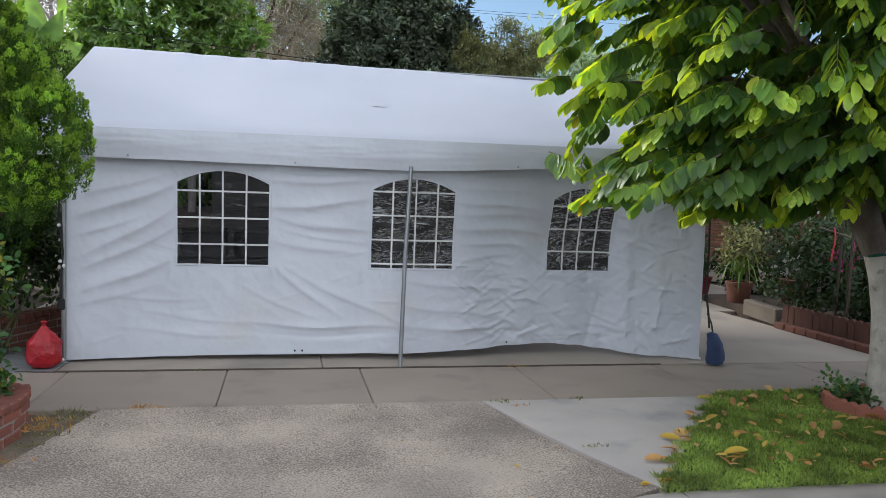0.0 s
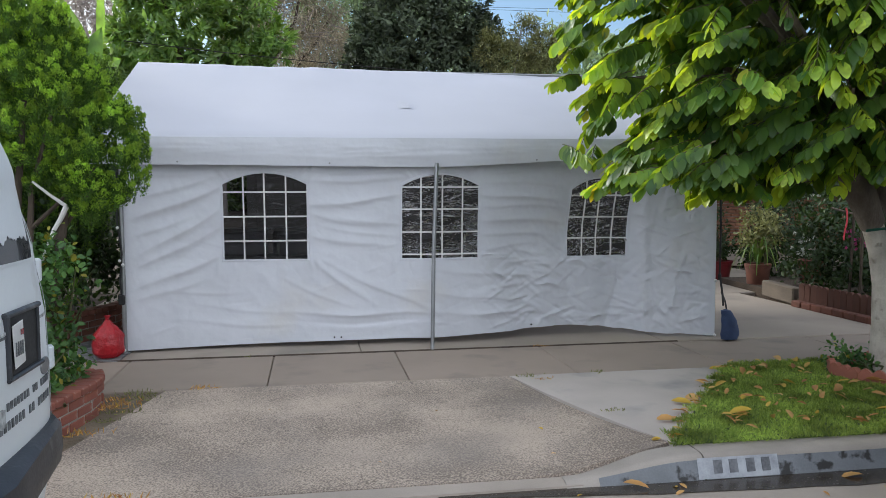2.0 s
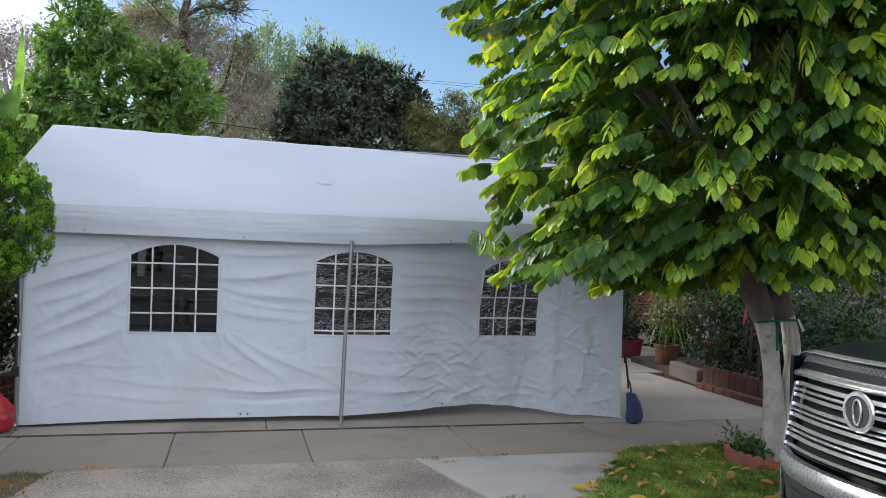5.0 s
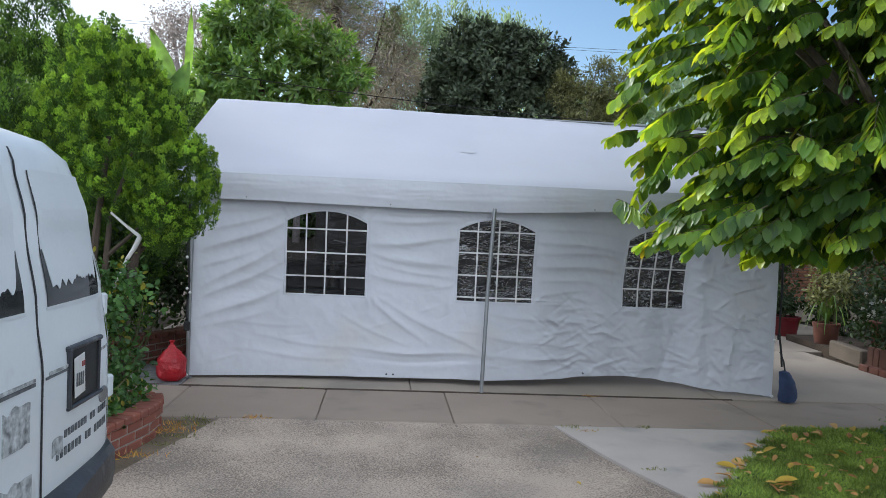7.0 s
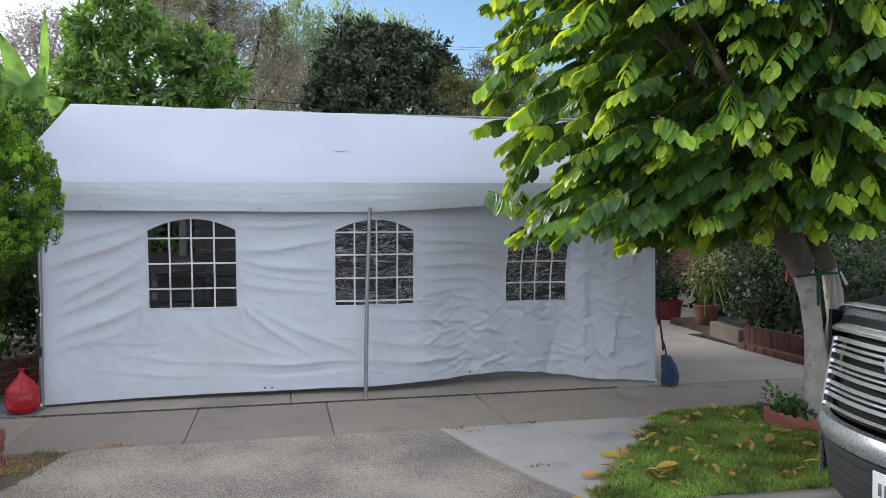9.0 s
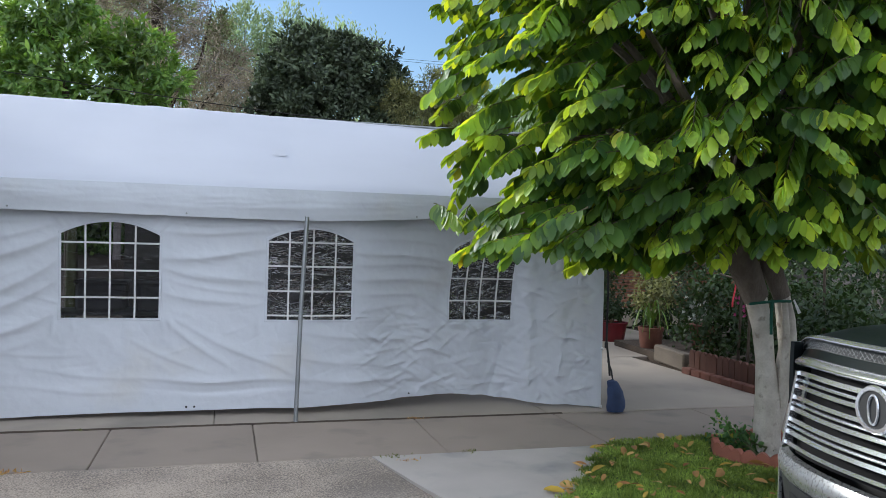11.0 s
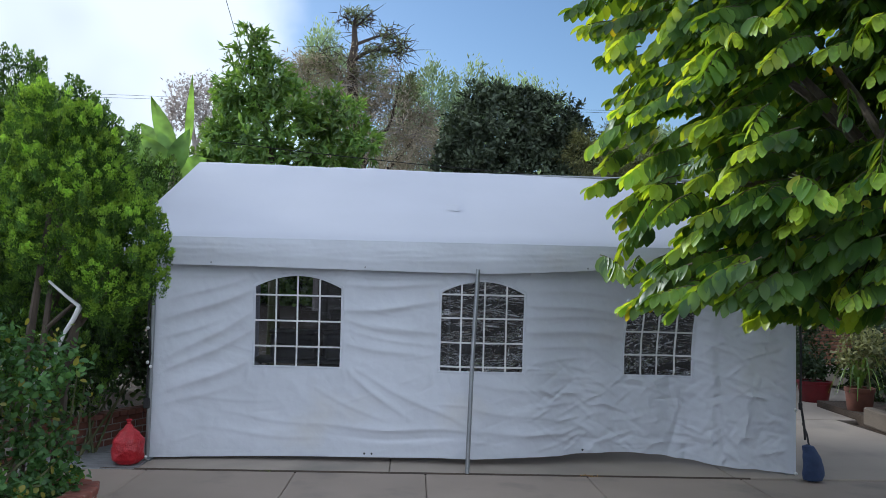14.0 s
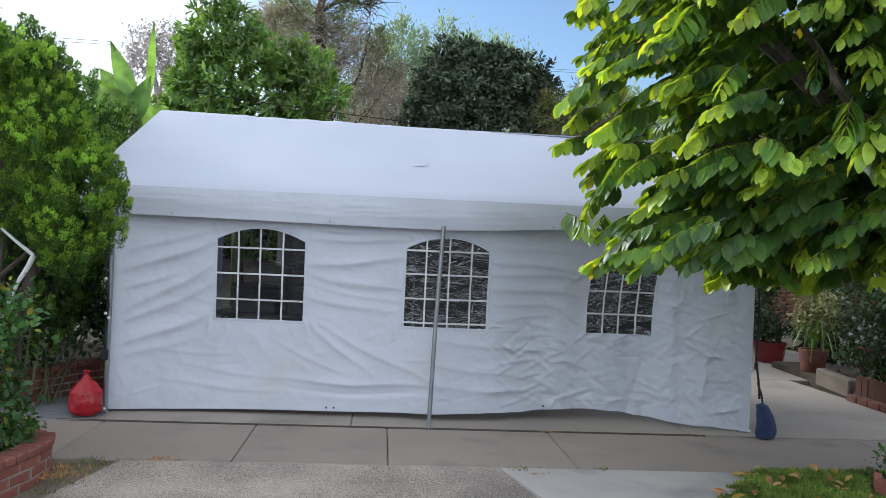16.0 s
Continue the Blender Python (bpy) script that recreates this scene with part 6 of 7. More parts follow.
for side_s, y0, y1, seed in ((1, 0.10, 0.70, 3.0), (-1, -0.72, -0.10, 8.0)):
    wn_ = vp("window", skin(y0, y1, 1.455, 1.98, 0.002, 14, 14), DARK_GLASS, "dark rear window")
    mid = (y0 + y1) / 2
    film = skin(y0 + 0.004, y1 - 0.004, 1.5, 1.985, 0.0055, 60, 10, low=lambda y, m=mid, s=seed, h=(y1 - y0) / 2: 1.505 + 0.035 * (1 + noise.noise((y * 8, s, 0))) + 0.03 * noise.noise((y * 30, s, 2)) + (0.13 * smooth01(0.80, 0.97, abs(y - m) / h)))
    part("torn_film", film, VAN_FILM, wn_, "torn white film peeling off the glass")
    part("gasket", skin(y0 - 0.012, y1 + 0.012, 1.443, 1.455, 0.003, 14, 2), VAN_FILM, wn_)
# plate recess in the kerb-side door
rec = vp("plate_recess", skin(0.25, 0.61, 1.02, 1.265, 0.001, 8, 6, thick=0.004), BLACK_RUBBER, "black licence plate recess")
for c, s in (((0.682, 0.43, 1.265), (0.024, 0.38, 0.022)), ((0.688, 0.43, 1.02), (0.024, 0.38, 0.018)), ((0.688, 0.252, 1.1425), (0.024, 0.018, 0.25)), ((0.672, 0.608, 1.1425), (0.03, 0.018, 0.25))):
    part("recess_frame", Mesh().box(c, s, 0.006), BUMPER_DARK, rec)
plate = vp("licence_plate", Mesh().box((0.699, 0.335, 1.145), (0.004, 0.11, 0.17), 0.003, pose(0, 0, 0, 6, 0, 0)), WHITE_PLASTIC, "white licence plate hanging askew")
for i in range(4):
    part("bar", Mesh().box((0.7025, 0.300 + i * 0.022, 1.13), (0.002, 0.012, 0.055)), LETTER, plate)
part("bar", Mesh().box((0.7025, 0.365, 1.19), (0.002, 0.03, 0.022)), RED_LENS, plate)
vp("badge", Mesh().lathe([(0.0, 0.0), (0.9, 0.0), (1.0, 0.4), (0.9, 1.0), (0.0, 1.0)], (0, 0, 0), 24), STEEL, "plain oval badge", smooth=True).matrix_basis = Matrix.Translation((van_rear(0.70, 0.98) + 0.001, 0.70, 0.985)) @ Matrix.Rotation(radians(90), 4, "Y") @ Matrix.Diagonal((0.038, 0.058, 0.008, 1))
# two faded lines of lettering become bars
for z, h, y0, y1, n in ((0.925, 0.030, 0.22, 0.78, 15), (0.855, 0.034, 0.14, 0.78, 16)):
    for i in range(n):
        if i in (7, 10):
            continue
        y = y0 + (y1 - y0) * i / n
        vp("letter_bar", skin(y, y + 0.023, z - h / 2, z + h / 2, 0.0012, 2, 2), LETTER)
# peeled patches on the street-side door
for y0, y1, z0, z1 in ((-0.30, -0.10, 0.98, 1.13), (-0.36, -0.08, 0.70, 0.86), (-0.62, -0.42, 0.72, 0.95), (-0.75, -0.45, 0.98, 1.10), (0.10, 0.20, 0.86, 0.93)):
    vp("peeled_patch", skin(y0, y1, z0, z1, 0.0012, 12, 6, low=lambda y, a=z0: a + 0.02 * noise.noise((y * 20, a, 0)), high=lambda y, b=z1: b + 0.025 * noise.noise((y * 17, b, 4))), GREY_PEEL)
for z in (0.98, 1.38):
    vp("hinge", Mesh().box((van_rear(0.90, z) + 0.008, 0.905, z), (0.035, 0.05, 0.11), 0.01), VAN_FILM)
vp("tail_lamp", Mesh().box((0.50, 0.975, 1.14), (0.09, 0.035, 0.34), 0.012), RED_LENS, "narrow red tail lamp")
vp("tail_lamp", Mesh().box((0.50, -0.975, 1.14), (0.09, 0.035, 0.34), 0.012), RED_LENS, "narrow red tail lamp")
vp("drip_rail", Mesh().tube([(0.34, y, 2.07 + 0.05 * (1 - (y / 0.72) ** 2)) for y in lin(-0.72, 0.72, 13)][::1], 0.012, 6).tube([(0.34, 0.72, 2.07), (-1.5, 0.80, 2.06), (-3.0, 0.80, 2.0)], 0.012, 6), VAN_WHITE, smooth=True)
bm_ = Mesh()
bumper_path = [(0.20, -1.02), (0.50, -1.0), (0.62, -0.95), (0.70, -0.80), (0.79, 0.0), (0.70, 0.80), (0.62, 0.95), (0.50, 1.0), (0.20, 1.02)]


def bumper_pt(s, k):
    i = min(int(s), len(bumper_path) - 2)
    a, b = bumper_path[i], bumper_path[i + 1]
    x, y = a[0] + (b[0] - a[0]) * (s - i), a[1] + (b[1] - a[1]) * (s - i)
    dx, z = ((-0.16, 0.735), (-0.03, 0.725), (0.0, 0.70), (0.005, 0.60), (-0.01, 0.53), (-0.04, 0.505), (-0.16, 0.50))[k]
    r = max(0.2, 1 - abs(y) * 0.35)
    return (x + dx * r, y + (dx * 0.8 if y > 0.95 else -dx * 0.8 if y < -0.95 else 0), z)


bm_.grid(lin(0, len(bumper_path) - 1, 41), range(7), bumper_pt)
vp("bumper", bm_, BUMPER_DARK, "scuffed dark grey rear bumper", smooth=True)
wheel_m = [(0.14, -0.11), (0.30, -0.12), (0.355, -0.09), (0.365, 0), (0.355, 0.09), (0.30, 0.12), (0.14, 0.11)]
for x, y in ((-0.55, 0.86), (-0.55, -0.86), (-3.9, 0.86), (-3.9, -0.86)):
    wh = part("wheel", Mesh().lathe(wheel_m, (0, 0, 0), 28), BLACK_RUBBER, van, smooth=True)
    wh.matrix_basis = pose(x, y, 0.365, 90, 0, 0)
    part("rim", Mesh().lathe([(0.02, -0.10), (0.19, -0.115), (0.20, 0), (0.19, 0.115), (0.02, 0.10)], (0, 0, 0), 20), STEEL, wh, smooth=True)

# ---- dark pickup truck, chrome grille towards the driveway ----
TR = (4.95, -4.80, -0.165)
truck = empty("pickup_truck", TR, "dark green-black pickup truck with a chrome grille parked at the kerb", "pickup truck")


def tp(name, mesh, material, label="", parent=None, smooth=True):
    return part(name, mesh, material, parent or truck, label, smooth)


def nose(y, z, k=0.0):
    """x of the front face at offset y from the centre and height z over the road."""
    return 0.30 * min(1.2, abs(y) / 0.92) ** 2.3 + 0.20 * max(0, z - 0.6) + k


def face(y0, y1, z0, z1, off, ny=24, nz=4, bulge=0.0, thick=0.02, bend=0.0):
    return Mesh().grid(lin(y0, y1, ny), lin(z0, z1, nz), lambda y, z: (nose(y, z) + off - bulge * math.sin(math.pi * (z - z0) / (z1 - z0)), y, z - bend * (abs(y) / 0.9) ** 2), thick=(thick, 0, 0))


# body sides, hood and cab
body = Mesh()
zs = [0.55, 0.8, 1.0, 1.15, 1.22]
for side_s in (-1, 1):
    body.grid(lin(0.36, 5.7, 30), zs, lambda x, z, s=side_s: (x, s * (0.97 + 0.03 * math.sin((z - 0.5) * 3) - 0.10 * smooth01(0.9, 0.36, x)), z), thick=(0, -0.03 * side_s, 0))
tp("body_side", body, TRUCK_PAINT, "glossy dark body side")


def hood_pt(y, x):
    edge = 0.02 + nose(y, 1.28)
    u = x / 1.5
    z = 1.325 + 0.085 * u - 0.16 * (abs(y) / 0.97) ** 6 + 0.03 * smooth01(0.0, 0.25, u) - 0.03
    return (edge + (1.62 - edge) * u, y * (1 - 0.02 * u), z)


tp("hood", Mesh().grid(lin(-0.95, 0.95, 33), lin(0, 1.5, 18), hood_pt, thick=(0, 0, -0.03)), TRUCK_PAINT, "glossy dark hood")
tp("hood_lip", Mesh().grid(lin(-0.84, 0.84, 33), lin(0, 1, 6), lambda y, v: (nose(y, 1.28) + 0.02 - 0.028 * math.sin(math.pi * v), y, 1.272 + 0.026 * v - 0.16 * (abs(y) / 0.97) ** 6), thick=(0.02, 0, 0)), CHROME, "chrome strip along the hood edge")
slot = tp("hood_slot", Mesh().grid(lin(-0.80, 0.80, 33), lin(0, 1, 3), lambda y, v: (nose(y, 1.28) + 0.035, y, 1.222 + 0.046 * v - 0.14 * (abs(y) / 0.97) ** 6), thick=(0.02, 0, 0)), GREY_PLASTIC, "black mesh slot under the hood edge")
mesh_bar = Mesh()
for i in range(54):
    y = -0.78 + i * 0.0289
    for a in (-1, 1):
        d = 0.018 * a
        mesh_bar.add([(nose(y, 1.28) + 0.028, y - d, 1.224 - 0.14 * (abs(y) / 0.97) ** 6), (nose(y, 1.28) + 0.028, y - d + 0.003, 1.224 - 0.14 * (abs(y) / 0.97) ** 6), (nose(y, 1.28) + 0.028, y + d + 0.003, 1.266 - 0.14 * (abs(y) / 0.97) ** 6), (nose(y, 1.28) + 0.028, y + d, 1.266 - 0.14 * (abs(y) / 0.97) ** 6)], [(0, 1, 2, 3)])
part("mesh", mesh_bar, SILVER_TRIM, slot, fix=False)
tp("nose_panel", Mesh().grid(lin(-0.93, 0.93, 33), lin(0, 1, 5), lambda y, v: (nose(y, 1.28) - 0.01 + 0.03 * v, y, 1.180 + 0.045 * v - 0.13 * (abs(y) / 0.97) ** 6), thick=(0.02, 0, 0)), TRUCK_PAINT)
tp("grille_bar", Mesh().grid(lin(-0.74, 0.74, 33), lin(0, 1, 7), lambda y, v: (nose(y, 1.2) - 0.012 - 0.03 * math.sin(math.pi * v), y, 1.135 + 0.05 * v - 0.12 * (abs(y) / 0.97) ** 6), thick=(0.02, 0, 0)), CHROME, "broad chrome bar over the grille")
grille = tp("grille", face(-0.72, 0.72, 0.70, 1.15, 0.07, 24, 4, thick=0.02, bend=0.05), GRILLE_BLACK, "black grille opening")
for z, h in ((1.098, 0.022), (1.062, 0.012), (1.030, 0.018), (0.975, 0.018), (0.945, 0.010), (0.915, 0.018), (0.862, 0.018), (0.832, 0.010), (0.800, 0.018), (0.745, 0.014)):
    part("chrome_bar", Mesh().grid(lin(-0.71, 0.71, 29), lin(0, 1, 4), lambda y, v, z=z, h=h: (nose(y, z) - 0.010 + 0.014 * v, y, z + 0.95 * h * (v - 0.5) - 0.05 * (abs(y) / 0.85) ** 6), thick=(0.008, 0, 0)), CHROME, grille, smooth=True)
for s in (-1, 1):
    part("end_cap", Mesh().grid(lin(0.705 * s, 0.745 * s, 3), lin(0.71, 1.09, 5), lambda y, z: (nose(y, z) - 0.012, y, z), thick=(0.05, 0, 0)), CHROME, grille)
    tp("headlamp", Mesh().grid(lin(0.75 * s, 0.975 * s, 9), lin(0, 1, 9), lambda y, v: (nose(y, 1.0) + 0.01 - 0.03 * math.sin(math.pi * v) + 0.25 * smooth01(0.84, 1.0, abs(y)) + 0.08, y, 0.76 + 0.29 * v - 0.05 * (abs(y) - 0.83)), thick=(0.04, 0, 0)), LAMP_LENS, "hazy headlamp")
    tp("fender", Mesh().grid(lin(0.92 * s, 0.975 * s, 5), lin(0.6, 1.06, 9), lambda y, z: (nose(y, z) + 0.18, y, z), thick=(0.1, 0, 0)), TRUCK_PAINT)
badge = tp("badge", Mesh().lathe([(0.0, 0.0), (0.098, 0.0), (0.104, 0.010), (0.098, 0.02), (0.082, 0.022), (0.078, 0.012), (0.0, 0.012)], (0, 0, 0), 36), CHROME, "round chrome badge with a plain oval")
badge.matrix_basis = Matrix.Translation((nose(0, 1.0) - 0.022, 0, 1.0)) @ Matrix.Rotation(radians(-90), 4, "Y")
badge.location.z = 1.045
part("disc", Mesh().lathe([(0.0, 0.0), (0.078, 0.0), (0.078, 0.004), (0.0, 0.004)], (0, 0, 0.0125), 30), BLACK_RUBBER, badge)
part("oval", Mesh().tube([(0.062 * math.sin(a), 0.026 * math.cos(a), 0.02) for a in lin(0, 2 * math.pi, 25)], 0.006, 6, cap=False), CHROME, badge, smooth=True)
tp("bumper", Mesh().grid(lin(-0.98, 0.98, 33), lin(0, 1, 9), lambda y, v: (nose(y, 1.0) - 0.045 - 0.018 * math.sin(math.pi * v) + 0.3 * smooth01(0.92, 0.98, abs(y)), y, 0.555 + 0.115 * v - 0.03 * (abs(y) / 0.9) ** 3), thick=(0.05, 0, 0)), SILVER_TRIM, "satin chrome front bumper")
low_m = Mesh().grid(lin(-0.98, 0.98, 33), lin(0, 1, 9), lambda y, v: (nose(y, 1.0) - 0.05 + 0.05 * (1 - v) + 0.3 * smooth01(0.93, 0.98, abs(y)), y, 0.26 + 0.285 * v), thick=(0.05, 0, 0))
low_p = tp("lower_bumper", low_m, GREY_PLASTIC, "dark grey lower bumper with an air intake")
part("intake", Mesh().grid(lin(-0.62, 0.62, 25), [0.36, 0.44, 0.50], lambda y, z: (nose(y, 1.0) - 0.052, y, z), thick=(0.004, 0, 0)), BLACK_RUBBER, low_p)
for z in (0.385, 0.42, 0.455):
    part("slat", Mesh().grid(lin(-0.6, 0.6, 21), [z, z + 0.008], lambda y, q: (nose(y, 1.0) - 0.06, y, q), thick=(0.006, 0, 0)), GREY_PLASTIC, low_p)
for s in (-1, 1):
    part("corner", Mesh().grid(lin(0.84 * s, 0.985 * s, 7), lin(0.28, 0.56, 5), lambda y, z: (nose(y, 1.0) - 0.058 + 0.3 * smooth01(0.93, 0.985, abs(y)), y, z), thick=(0.02, 0, 0)), SILVER_TRIM, low_p, "silver bumper corner", smooth=True)
fp = tp("licence_plate", Mesh().box((0.006, -0.02, 0.46), (0.006, 0.30, 0.15), 0.003), WHITE_PLASTIC, "white licence plate", smooth=False)
for i in range(6):
    part("bar", Mesh().box((0.001, -0.12 + i * 0.04, 0.455), (0.002, 0.02, 0.06)), LETTER, fp)
# cab, bed, wheels
cab = Mesh()
CAB = [(1.60, 1.40, 0.86), (2.25, 1.93, 0.66), (2.6, 1.97, 0.66), (3.6, 1.96, 0.66), (4.05, 1.38, 0.84)]
for x, z, w in CAB:
    cab.v += [(x, -0.95, 1.18), (x, -w, z), (x, w, z), (x, 0.95, 1.18)]
for i in range(len(CAB) - 1):
    for k in range(3):
        cab.f.append((i * 4 + k, i * 4 + k + 1, i * 4 + k + 5, i * 4 + k + 4))
cab.f += [(0, 1, 2, 3), (16, 19, 18, 17)]
tp("cab", cab, TRUCK_PAINT, smooth=False)
tp("windscreen", Mesh().add([(1.63, -0.80, 1.43), (1.63, 0.80, 1.43), (2.20, 0.62, 1.90), (2.20, -0.62, 1.90), (1.615, -0.80, 1.445), (1.615, 0.80, 1.445), (2.185, 0.62, 1.915), (2.185, -0.62, 1.915)],
                            [(0, 1, 2, 3), (4, 7, 6, 5), (0, 4, 5, 1), (1, 5, 6, 2), (2, 6, 7, 3), (3, 7, 4, 0)]), DARK_GLASS, "dark windscreen", smooth=False)
tp("bed", Mesh().box((4.9, 0, 0.95), (1.7, 1.94, 0.5), 0.03), TRUCK_PAINT, smooth=False)
tp("chassis", Mesh().box((2.9, 0, 0.5), (4.6, 1.5, 0.3), 0.03), BLACK_RUBBER, smooth=False)
for x, y in ((1.0, 0.84), (1.0, -0.84), (4.75, 0.84), (4.75, -0.84)):
    wh = part("wheel", Mesh().lathe([(0.16, -0.12), (0.34, -0.135), (0.395, -0.10), (0.405, 0), (0.395, 0.10), (0.34, 0.135), (0.16, 0.12)], (0, 0, 0), 30), BLACK_RUBBER, truck, smooth=True)
    wh.matrix_basis = pose(x, y, 0.405, 90, 0, 0)
    part("rim", Mesh().lathe([(0.02, -0.11), (0.23, -0.128), (0.24, 0), (0.23, 0.128), (0.02, 0.11)], (0, 0, 0), 24), STEEL, wh, smooth=True)

for o in truck.children:
    if not o.name.startswith("wheel"):
        o.location.z += 0.115

# ---- garden beside the path ----
GX = 8.40
kerbing = empty("garden_edging", (GX, 0.8, 0), "low red brick edging along the concrete path", "edging", kind="structure")
for i in range(9):
    part("block", Mesh().box((-0.08, -0.9 + i * 0.215, 0.045), (0.11, 0.205, 0.09), 0.012), TERRA_DARK, kerbing)
fence = empty("picket_edging", (GX, 0.8, 0), "short red-brown rounded picket border fence", "fence")
pk = Mesh()
po = [(-0.055, 0), (0.055, 0)] + [(0.055 * math.cos(a), 0.27 + 0.05 * math.sin(a)) for a in lin(0, math.pi, 9)]
k = len(po)
pk.add([(-0.02, y, z) for y, z in po] + [(0.02, y, z) for y, z in po], [tuple(range(k)), tuple(range(k, 2 * k))[::-1]] + [(i, i + k, (i + 1) % k + k, (i + 1) % k) for i in range(k)])
pk_me = pk.data("picket", PICKET)
for i in range(17):
    ob = part("picket", pk_me, None, fence)
    ob.matrix_basis = pose(0.03 + 0.01 * RNG.normal() * 0.3, -1.05 + i * 0.122, 0.0, 1.5 * RNG.normal(), 0, 2 * RNG.normal())
timber = solid("timber_edging", Mesh().box((8.52, 2.35, 0.12), (0.14, 1.0, 0.24), 0.02, pose(0, 0, 0, 0, 0, -8)), GREYWOOD, "weathered grey timber sleeper edging the bed", "edging")
solid("bed_soil", Mesh().prism([(GX + 0.02, -0.34), (14, -0.34), (14, 4.5), (8.75, 4.5), (8.6, 2.8), (GX + 0.02, 1.75)], -0.1, 0.10), SOIL, "dark soil of the planted garden bed", "soil", kind="structure")


def pot(name, at, r, h, material, label):
    ob = empty(name, at, label, "plant pot")
    part("body", Mesh().lathe([(r * 0.72, 0), (r * 0.78, 0.02), (r * 0.95, h * 0.85), (r, h * 0.86), (r * 1.03, h * 0.98), (r * 0.98, h), (r * 0.85, h * 0.99), (r * 0.82, h * 0.9), (0.02, h * 0.9)], (0, 0, 0), 28), material, ob, smooth=True)
    part("soil", Mesh().lathe([(0.01, 0), (r * 0.82, 0), (r * 0.82, 0.01), (0.01, 0.01)], (0, 0, h * 0.905), 20), SOIL, ob)
    return ob


pot("plant_pot", (8.86, 3.52, 0.006), 0.20, 0.42, TERRA_DARK, "round terracotta pot at the path edge")
pot("plant_pot", (9.02, 5.1, 0.006), 0.27, 0.34, RED_CLOTH, "wide red plastic planter by the porch")
pot("plant_pot", (9.6, 3.2, 0.10), 0.22, 0.40, TERRA_DARK, "dark clay pot in the garden bed")
strap_pl = empty("strappy_plant", (8.86, 3.52, 0.38), "arching strap-leaved plant in the terracotta pot", "plant")
for i in range(16):
    a = 2 * math.pi * i / 16 + 0.2
    r1 = 0.28 + 0.16 * RNG.random()
    hh = 0.25 + 0.35 * RNG.random()
    q = Vector((math.cos(a), math.sin(a), 0))
    sdv = Vector((-math.sin(a), math.cos(a), 0)) * 0.02
    part("leaf", Mesh().grid([-1, 0, 1], lin(0, 1, 9), lambda s, u: tuple(q * r1 * u + sdv * s * (1.2 - u) + Vector((0, 0, hh * math.sin(2.6 * u) - 0.25 * u * u + 0.006 * abs(s))))), L_AVO, strap_pl, smooth=True)
bush("shrub", (8.95, 3.55, 0.4), "leafy yellow-green shrub over the terracotta pot", [(8.95, 3.6, 0.95, 0.34, 0.3, 0.38)], L_OLIVE, 110, 0.09, 10, 0.06, 0.035, 6)
bush("shrub", (9.02, 5.1, 0.33), "small leafy plant in the red planter", [(9.0, 5.1, 0.6, 0.3, 0.3, 0.22)], L_SHRUB, 70, 0.1, 9, 0.07, 0.04, 4)
for i, (x, y, w, h, dp) in enumerate(((9.1, 2.2, 0.5, 1.0, 0.6), (9.2, 1.1, 0.55, 0.9, 0.7), (9.3, 0.2, 0.6, 0.8, 0.6), (10.2, 1.4, 0.8, 1.4, 0.9), (10.4, 3.0, 0.8, 1.5, 0.9), (11.6, 0.6, 0.9, 1.0, 0.9), (11.8, 2.4, 1.0, 1.4, 1.0), (13.4, 1.2, 1.1, 1.1, 1.0), (13.6, 3.4, 1.2, 1.5, 1.2), (10.0, 4.4, 0.6, 1.3, 0.6), (9.75, 4.9, 0.4, 1.0, 0.4), (9.5, 6.6, 0.5, 1.1, 0.5), (15.6, 2.0, 1.4, 1.3, 1.4), (18, 3.5, 2, 1.8, 2))):
    bush("garden_shrub", (x, y, 0.08), "dark leafy garden shrub in the planted bed", [(x, y, h * 0.62, w, dp, h * 0.62), (x + 0.1, y, h * 1.1, w * 0.6, dp * 0.6, h * 0.4)], L_SHRUB, 210 if i < 6 else 160, 0.13, 11, 0.075, 0.042, 9, "garden shrubs")


def flowers(name, label, c, r, n, material, size):
    ob = empty(name, c, label, "flowers")
    P = RNG.normal(size=(n, 3)) * np.array(r) * 0.6
    k = 5
    PP = np.repeat(P, k, 0)
    ang = np.tile(np.arange(k) * 2 * math.pi / k, n)
    A = np.stack([np.cos(ang), -0.3 * np.ones(n * k), np.sin(ang)], 1)
    part("petals", leaf_mesh("petals", PP, A, np.tile((0, -1, 0.2), (n * k, 1)), size, size * 0.7, material), None, ob, kind="stuff")
    part("stem", Mesh().tube([(0, 0, 0), (0.02, 0, -c[2] * 0.5), (0, 0, -c[2] + 0.08)], [0.006, 0.008, 0.01], 5), GREENSTEM, ob)
    return ob


flowers("pink_flowers", "cluster of pink flowers on a garden shrub", (9.0, 1.35, 0.95), (0.26, 0.2, 0.16), 26, L_PINK, 0.03)
flowers("white_flowers", "white flowers among dark garden shrubs", (8.95, 2.45, 0.85), (0.15, 0.2, 0.22), 16, L_WHITEFL, 0.04)
for x, y, h, lean in ((8.56, 0.75, 1.35, 0.02), (8.75, 1.2, 1.7, 0.05), (9.3, 0.3, 1.5, -0.04), (10.6, 0.1, 1.7, 0.12), (11.4, 0.2, 1.9, -0.2)):
    solid("garden_stake", Mesh().tube([(x, y, 0.05), (x + lean, y, h)], [0.02, 0.016], 8), BARK, "rough wooden garden stake standing in the bed", "stake", "garden stakes", smooth=True)
solid("cross_stick", Mesh().tube([(8.45, 1.2, 1.36), (9.1, 1.1, 1.18)], 0.013, 6), GREYWOOD, "thin wooden stick tied across the garden stakes", "stick")
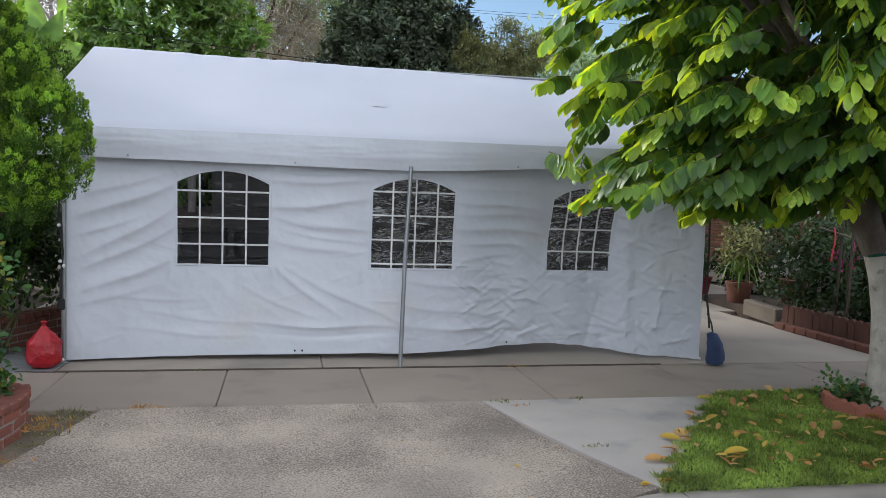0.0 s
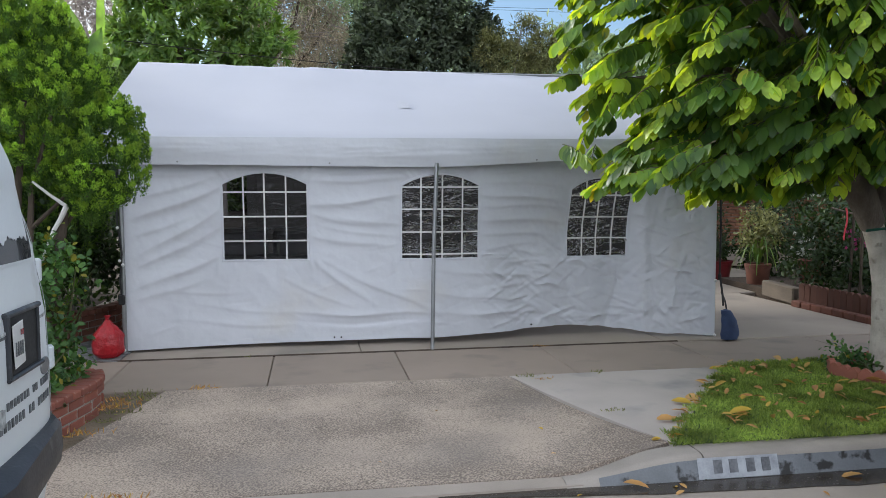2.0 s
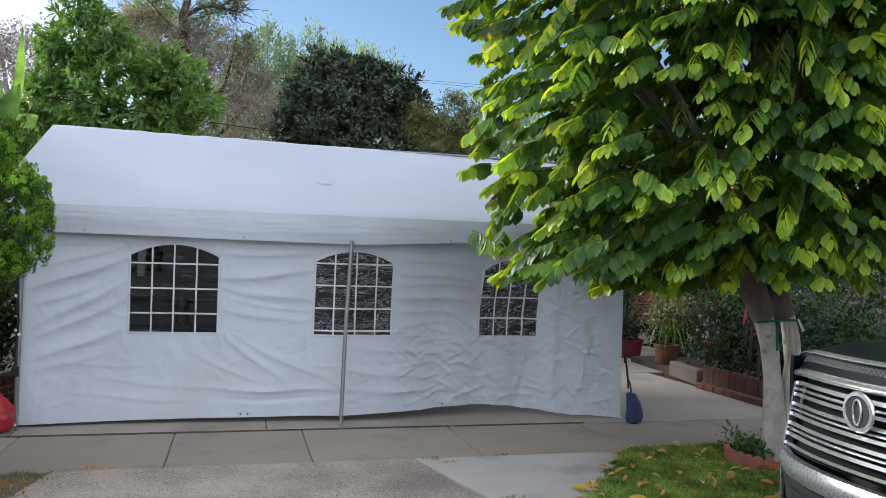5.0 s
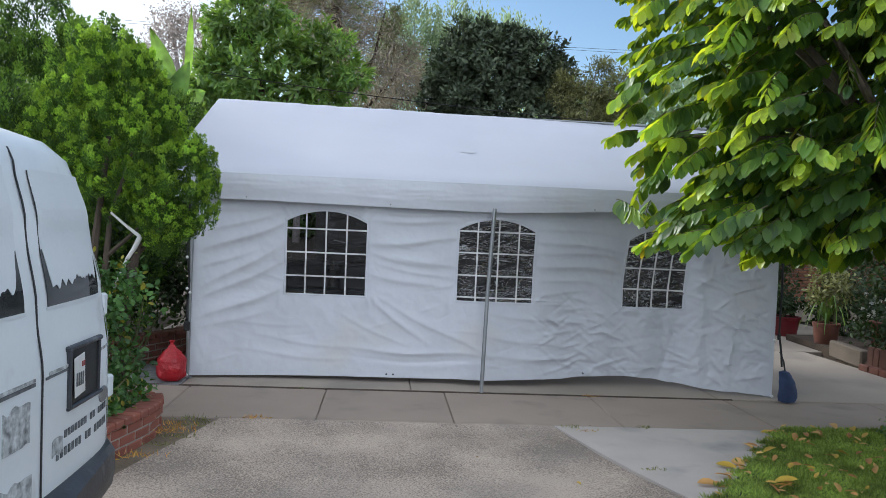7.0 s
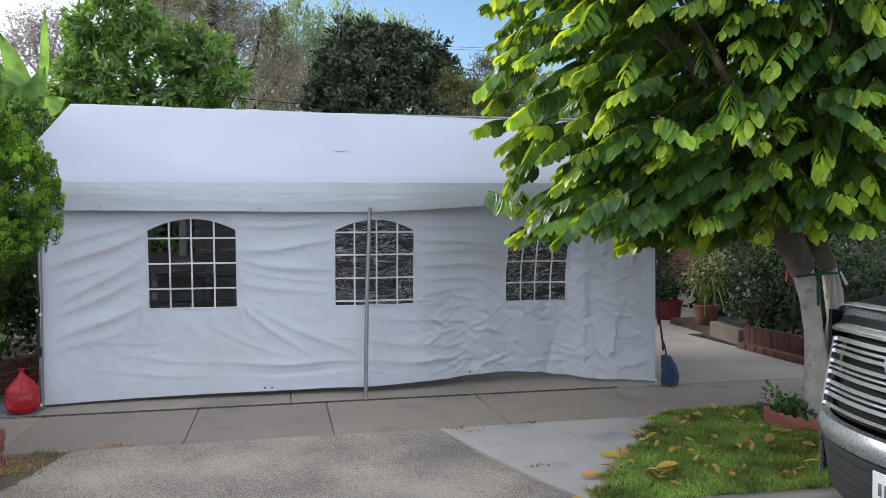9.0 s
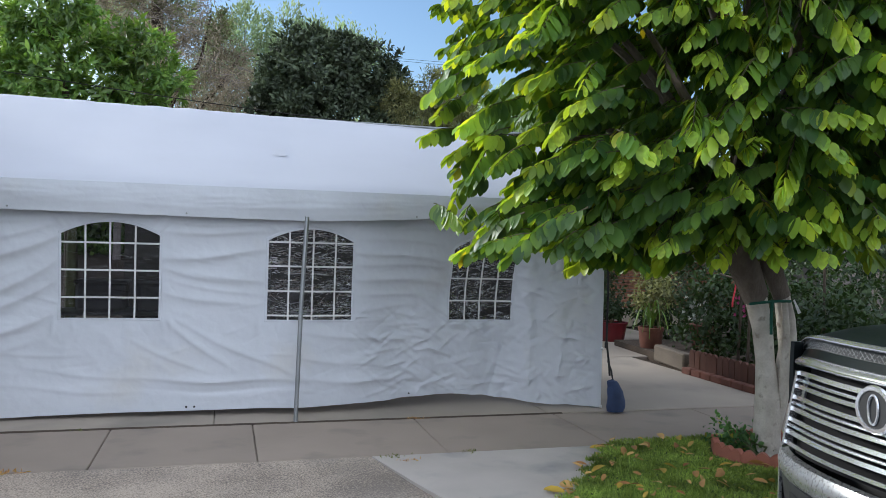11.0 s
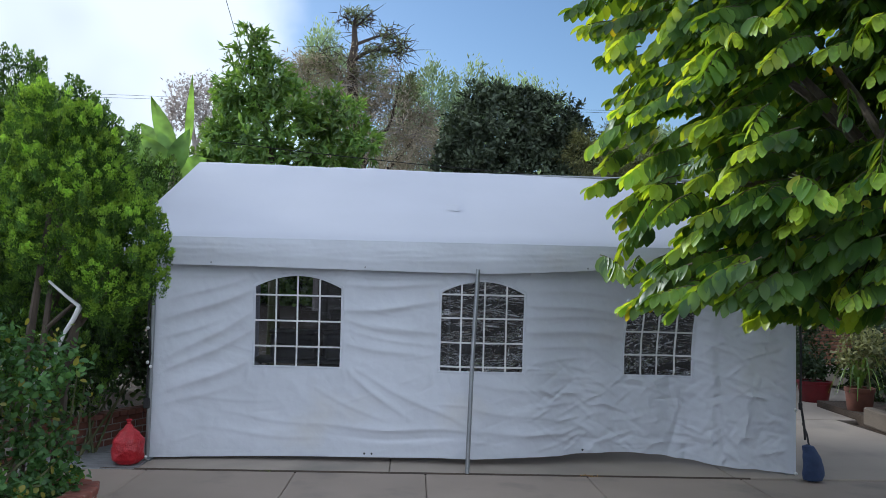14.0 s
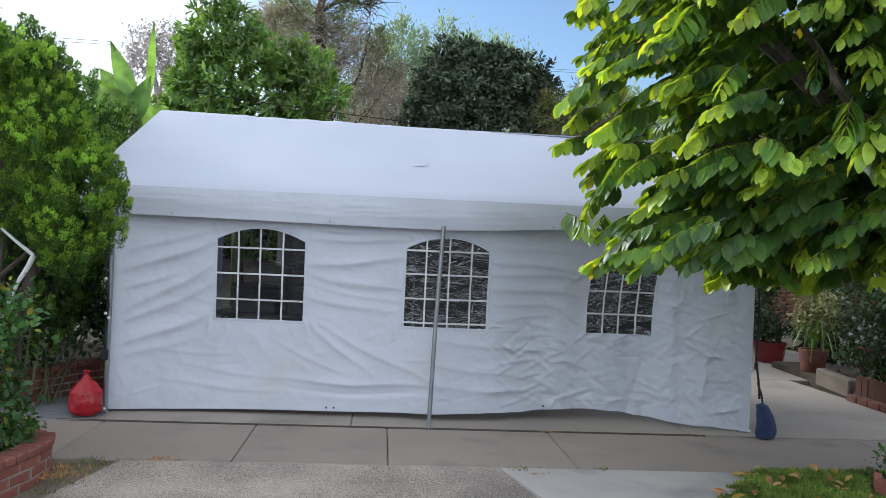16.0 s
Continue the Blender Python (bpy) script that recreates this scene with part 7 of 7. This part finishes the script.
solid("ribbon", Mesh().grid([-0.012, 0.012], lin(0, 1, 9), lambda a, v: (8.62 + a + 0.02 * math.sin(v * 5), 1.13, 1.36 - 0.42 * v), thick=(0, 0.003, 0)), RED_RIBBON, "red ribbon hanging from the crossed stick", "ribbon")
tree("garden_tree", (12.5, 5.5, 0), "dark leafy tree in the garden beside the house", [(12.5, 5.5, 2.9, 2.2, 1.6, 1.5), (15.5, 5.5, 3.0, 2.2, 1.6, 1.7), (10.6, 5.6, 2.7, 1.0, 0.9, 0.8)], L_SHRUB, [([(12.5, 5.5, 0), (12.5, 5.5, 2.6)], 0.12, 0.06), ([(15.5, 5.5, 0), (15.5, 5.5, 2.6)], 0.12, 0.06)], BARK, n_clumps=620, clump_r=0.22, per=18, L=0.15, W=0.08)

# ---- fallen leaves ----
fl = [leaf_mesh("fallen_leaf", [(0, 0, 0)], [(1, 0, 0)], [(0.1 * j, 0.2, 1)], 0.13 + 0.03 * j, 0.06 + 0.012 * j, L_FALLEN, True) for j in range(3)]


def drop(x, y, z, s=1.0):
    ob = tagged(new("fallen_leaf", fl[int(RNG.integers(3))]), "curled dry yellow-brown fallen leaf on the ground", "leaf", "fallen leaves")
    ob.matrix_basis = pose(x, y, z, RNG.normal() * 14, RNG.normal() * 12, RNG.random() * 360) @ Matrix.Scale((0.32 + 0.50 * RNG.random() ** 1.5) * s, 4)


cnt = 0
while cnt < 250:
    x, y = RNG.uniform(4.1, 8.6), RNG.uniform(-3.45, -1.6)
    if x > 5.47 + (y + 1.57) * 0.76 and (x - 6.6) ** 2 + (y + 2.1) ** 2 > 0.26:
        drop(x, y, 0.064 + 0.010 * RNG.random())
        cnt += 1
for i in range(46):
    u = RNG.random()
    e = wing_edge(u)
    drop(e[0] - 0.03 - 0.10 * RNG.random(), e[1] - 0.03, 0.014)
for x, y in ((5.0, -1.95), (5.1, -1.9), (4.1, -2.2), (3.35, -2.95), (2.2, -3.3), (3.3, -3.4), (1.5, -2.2), (2.7, -2.4)):
    drop(x, y, apron_z(x, y) + 0.012, 0.55)
for i in range(16):
    drop(RNG.uniform(2.6, 6.0), RNG.uniform(-4.15, -3.82), -0.132)
# weeds and dry litter in the joints
for i, (x, y, z, s) in enumerate(((0.33, -2.0, -0.02, 1.1), (0.42, -2.1, -0.03, 0.8), (0.28, -2.6, -0.03, 1.0), (0.5, -1.72, -0.03, 1.0), (0.95, -1.57, 0.0, 0.8), (0.45, -1.60, -0.02, 1.0), (0.40, -1.9, -0.02, 0.9), (3.6, -1.62, 0.0, 0.6), (3.75, -1.72, -0.01, 0.6), (4.25, -1.58, 0, 0.5), (0.75, -3.62, -0.10, 0.9), (3.95, -2.75, 0.0, 0.5), (4.1, -0.37, 0.0, 0.5), (1.2, -0.37, 0, 0.4), (0.3, -1.75, -0.02, 0.8), (0.36, -2.3, -0.03, 0.7))):
    n = int(46 * s)
    P = RNG.normal(size=(n, 3)) * np.array((0.09, 0.03, 0)) * s + np.array((0, 0, 0.002))
    A = RNG.normal(size=(n, 3)) * 0.9 + np.array((0, 0, 0.9))
    A[:, 2] = np.abs(A[:, 2])
    ob = tagged(new("weed_tuft", leaf_mesh("weed_tuft", P, A, RNG.normal(size=(n, 3)), 0.055 * s, 0.008, L_OLIVE if i % 2 else L_FALLEN)), "dry tuft of weeds growing from a concrete joint", "weeds", "weed tufts", "stuff")
    ob.location = (x, y, z)

# ---- overhead cables ----
def cable(a, b, sag, r=0.012):
    a, b = Vector(a), Vector(b)
    pts = [a.lerp(b, t) - Vector((0, 0, sag * 4 * t * (1 - t))) for t in lin(0, 1, 17)]
    solid("overhead_cable", Mesh().tube(pts, r, 5), WIRE, "thin black overhead cable strung across the sky", "cable", "overhead cables")


cable((-3, 14, 5.6), (16, 14, 4.7), 0.25, 0.011)
cable((-60, 40, 13.6), (70, 40, 13.2), 0.5, 0.010)
cable((-60, 40, 12.9), (70, 40, 14.0), 0.5, 0.010)
cable((-3.6, 14, 11.5), (-2.46, 15.0, 7.6), 0.02, 0.010)
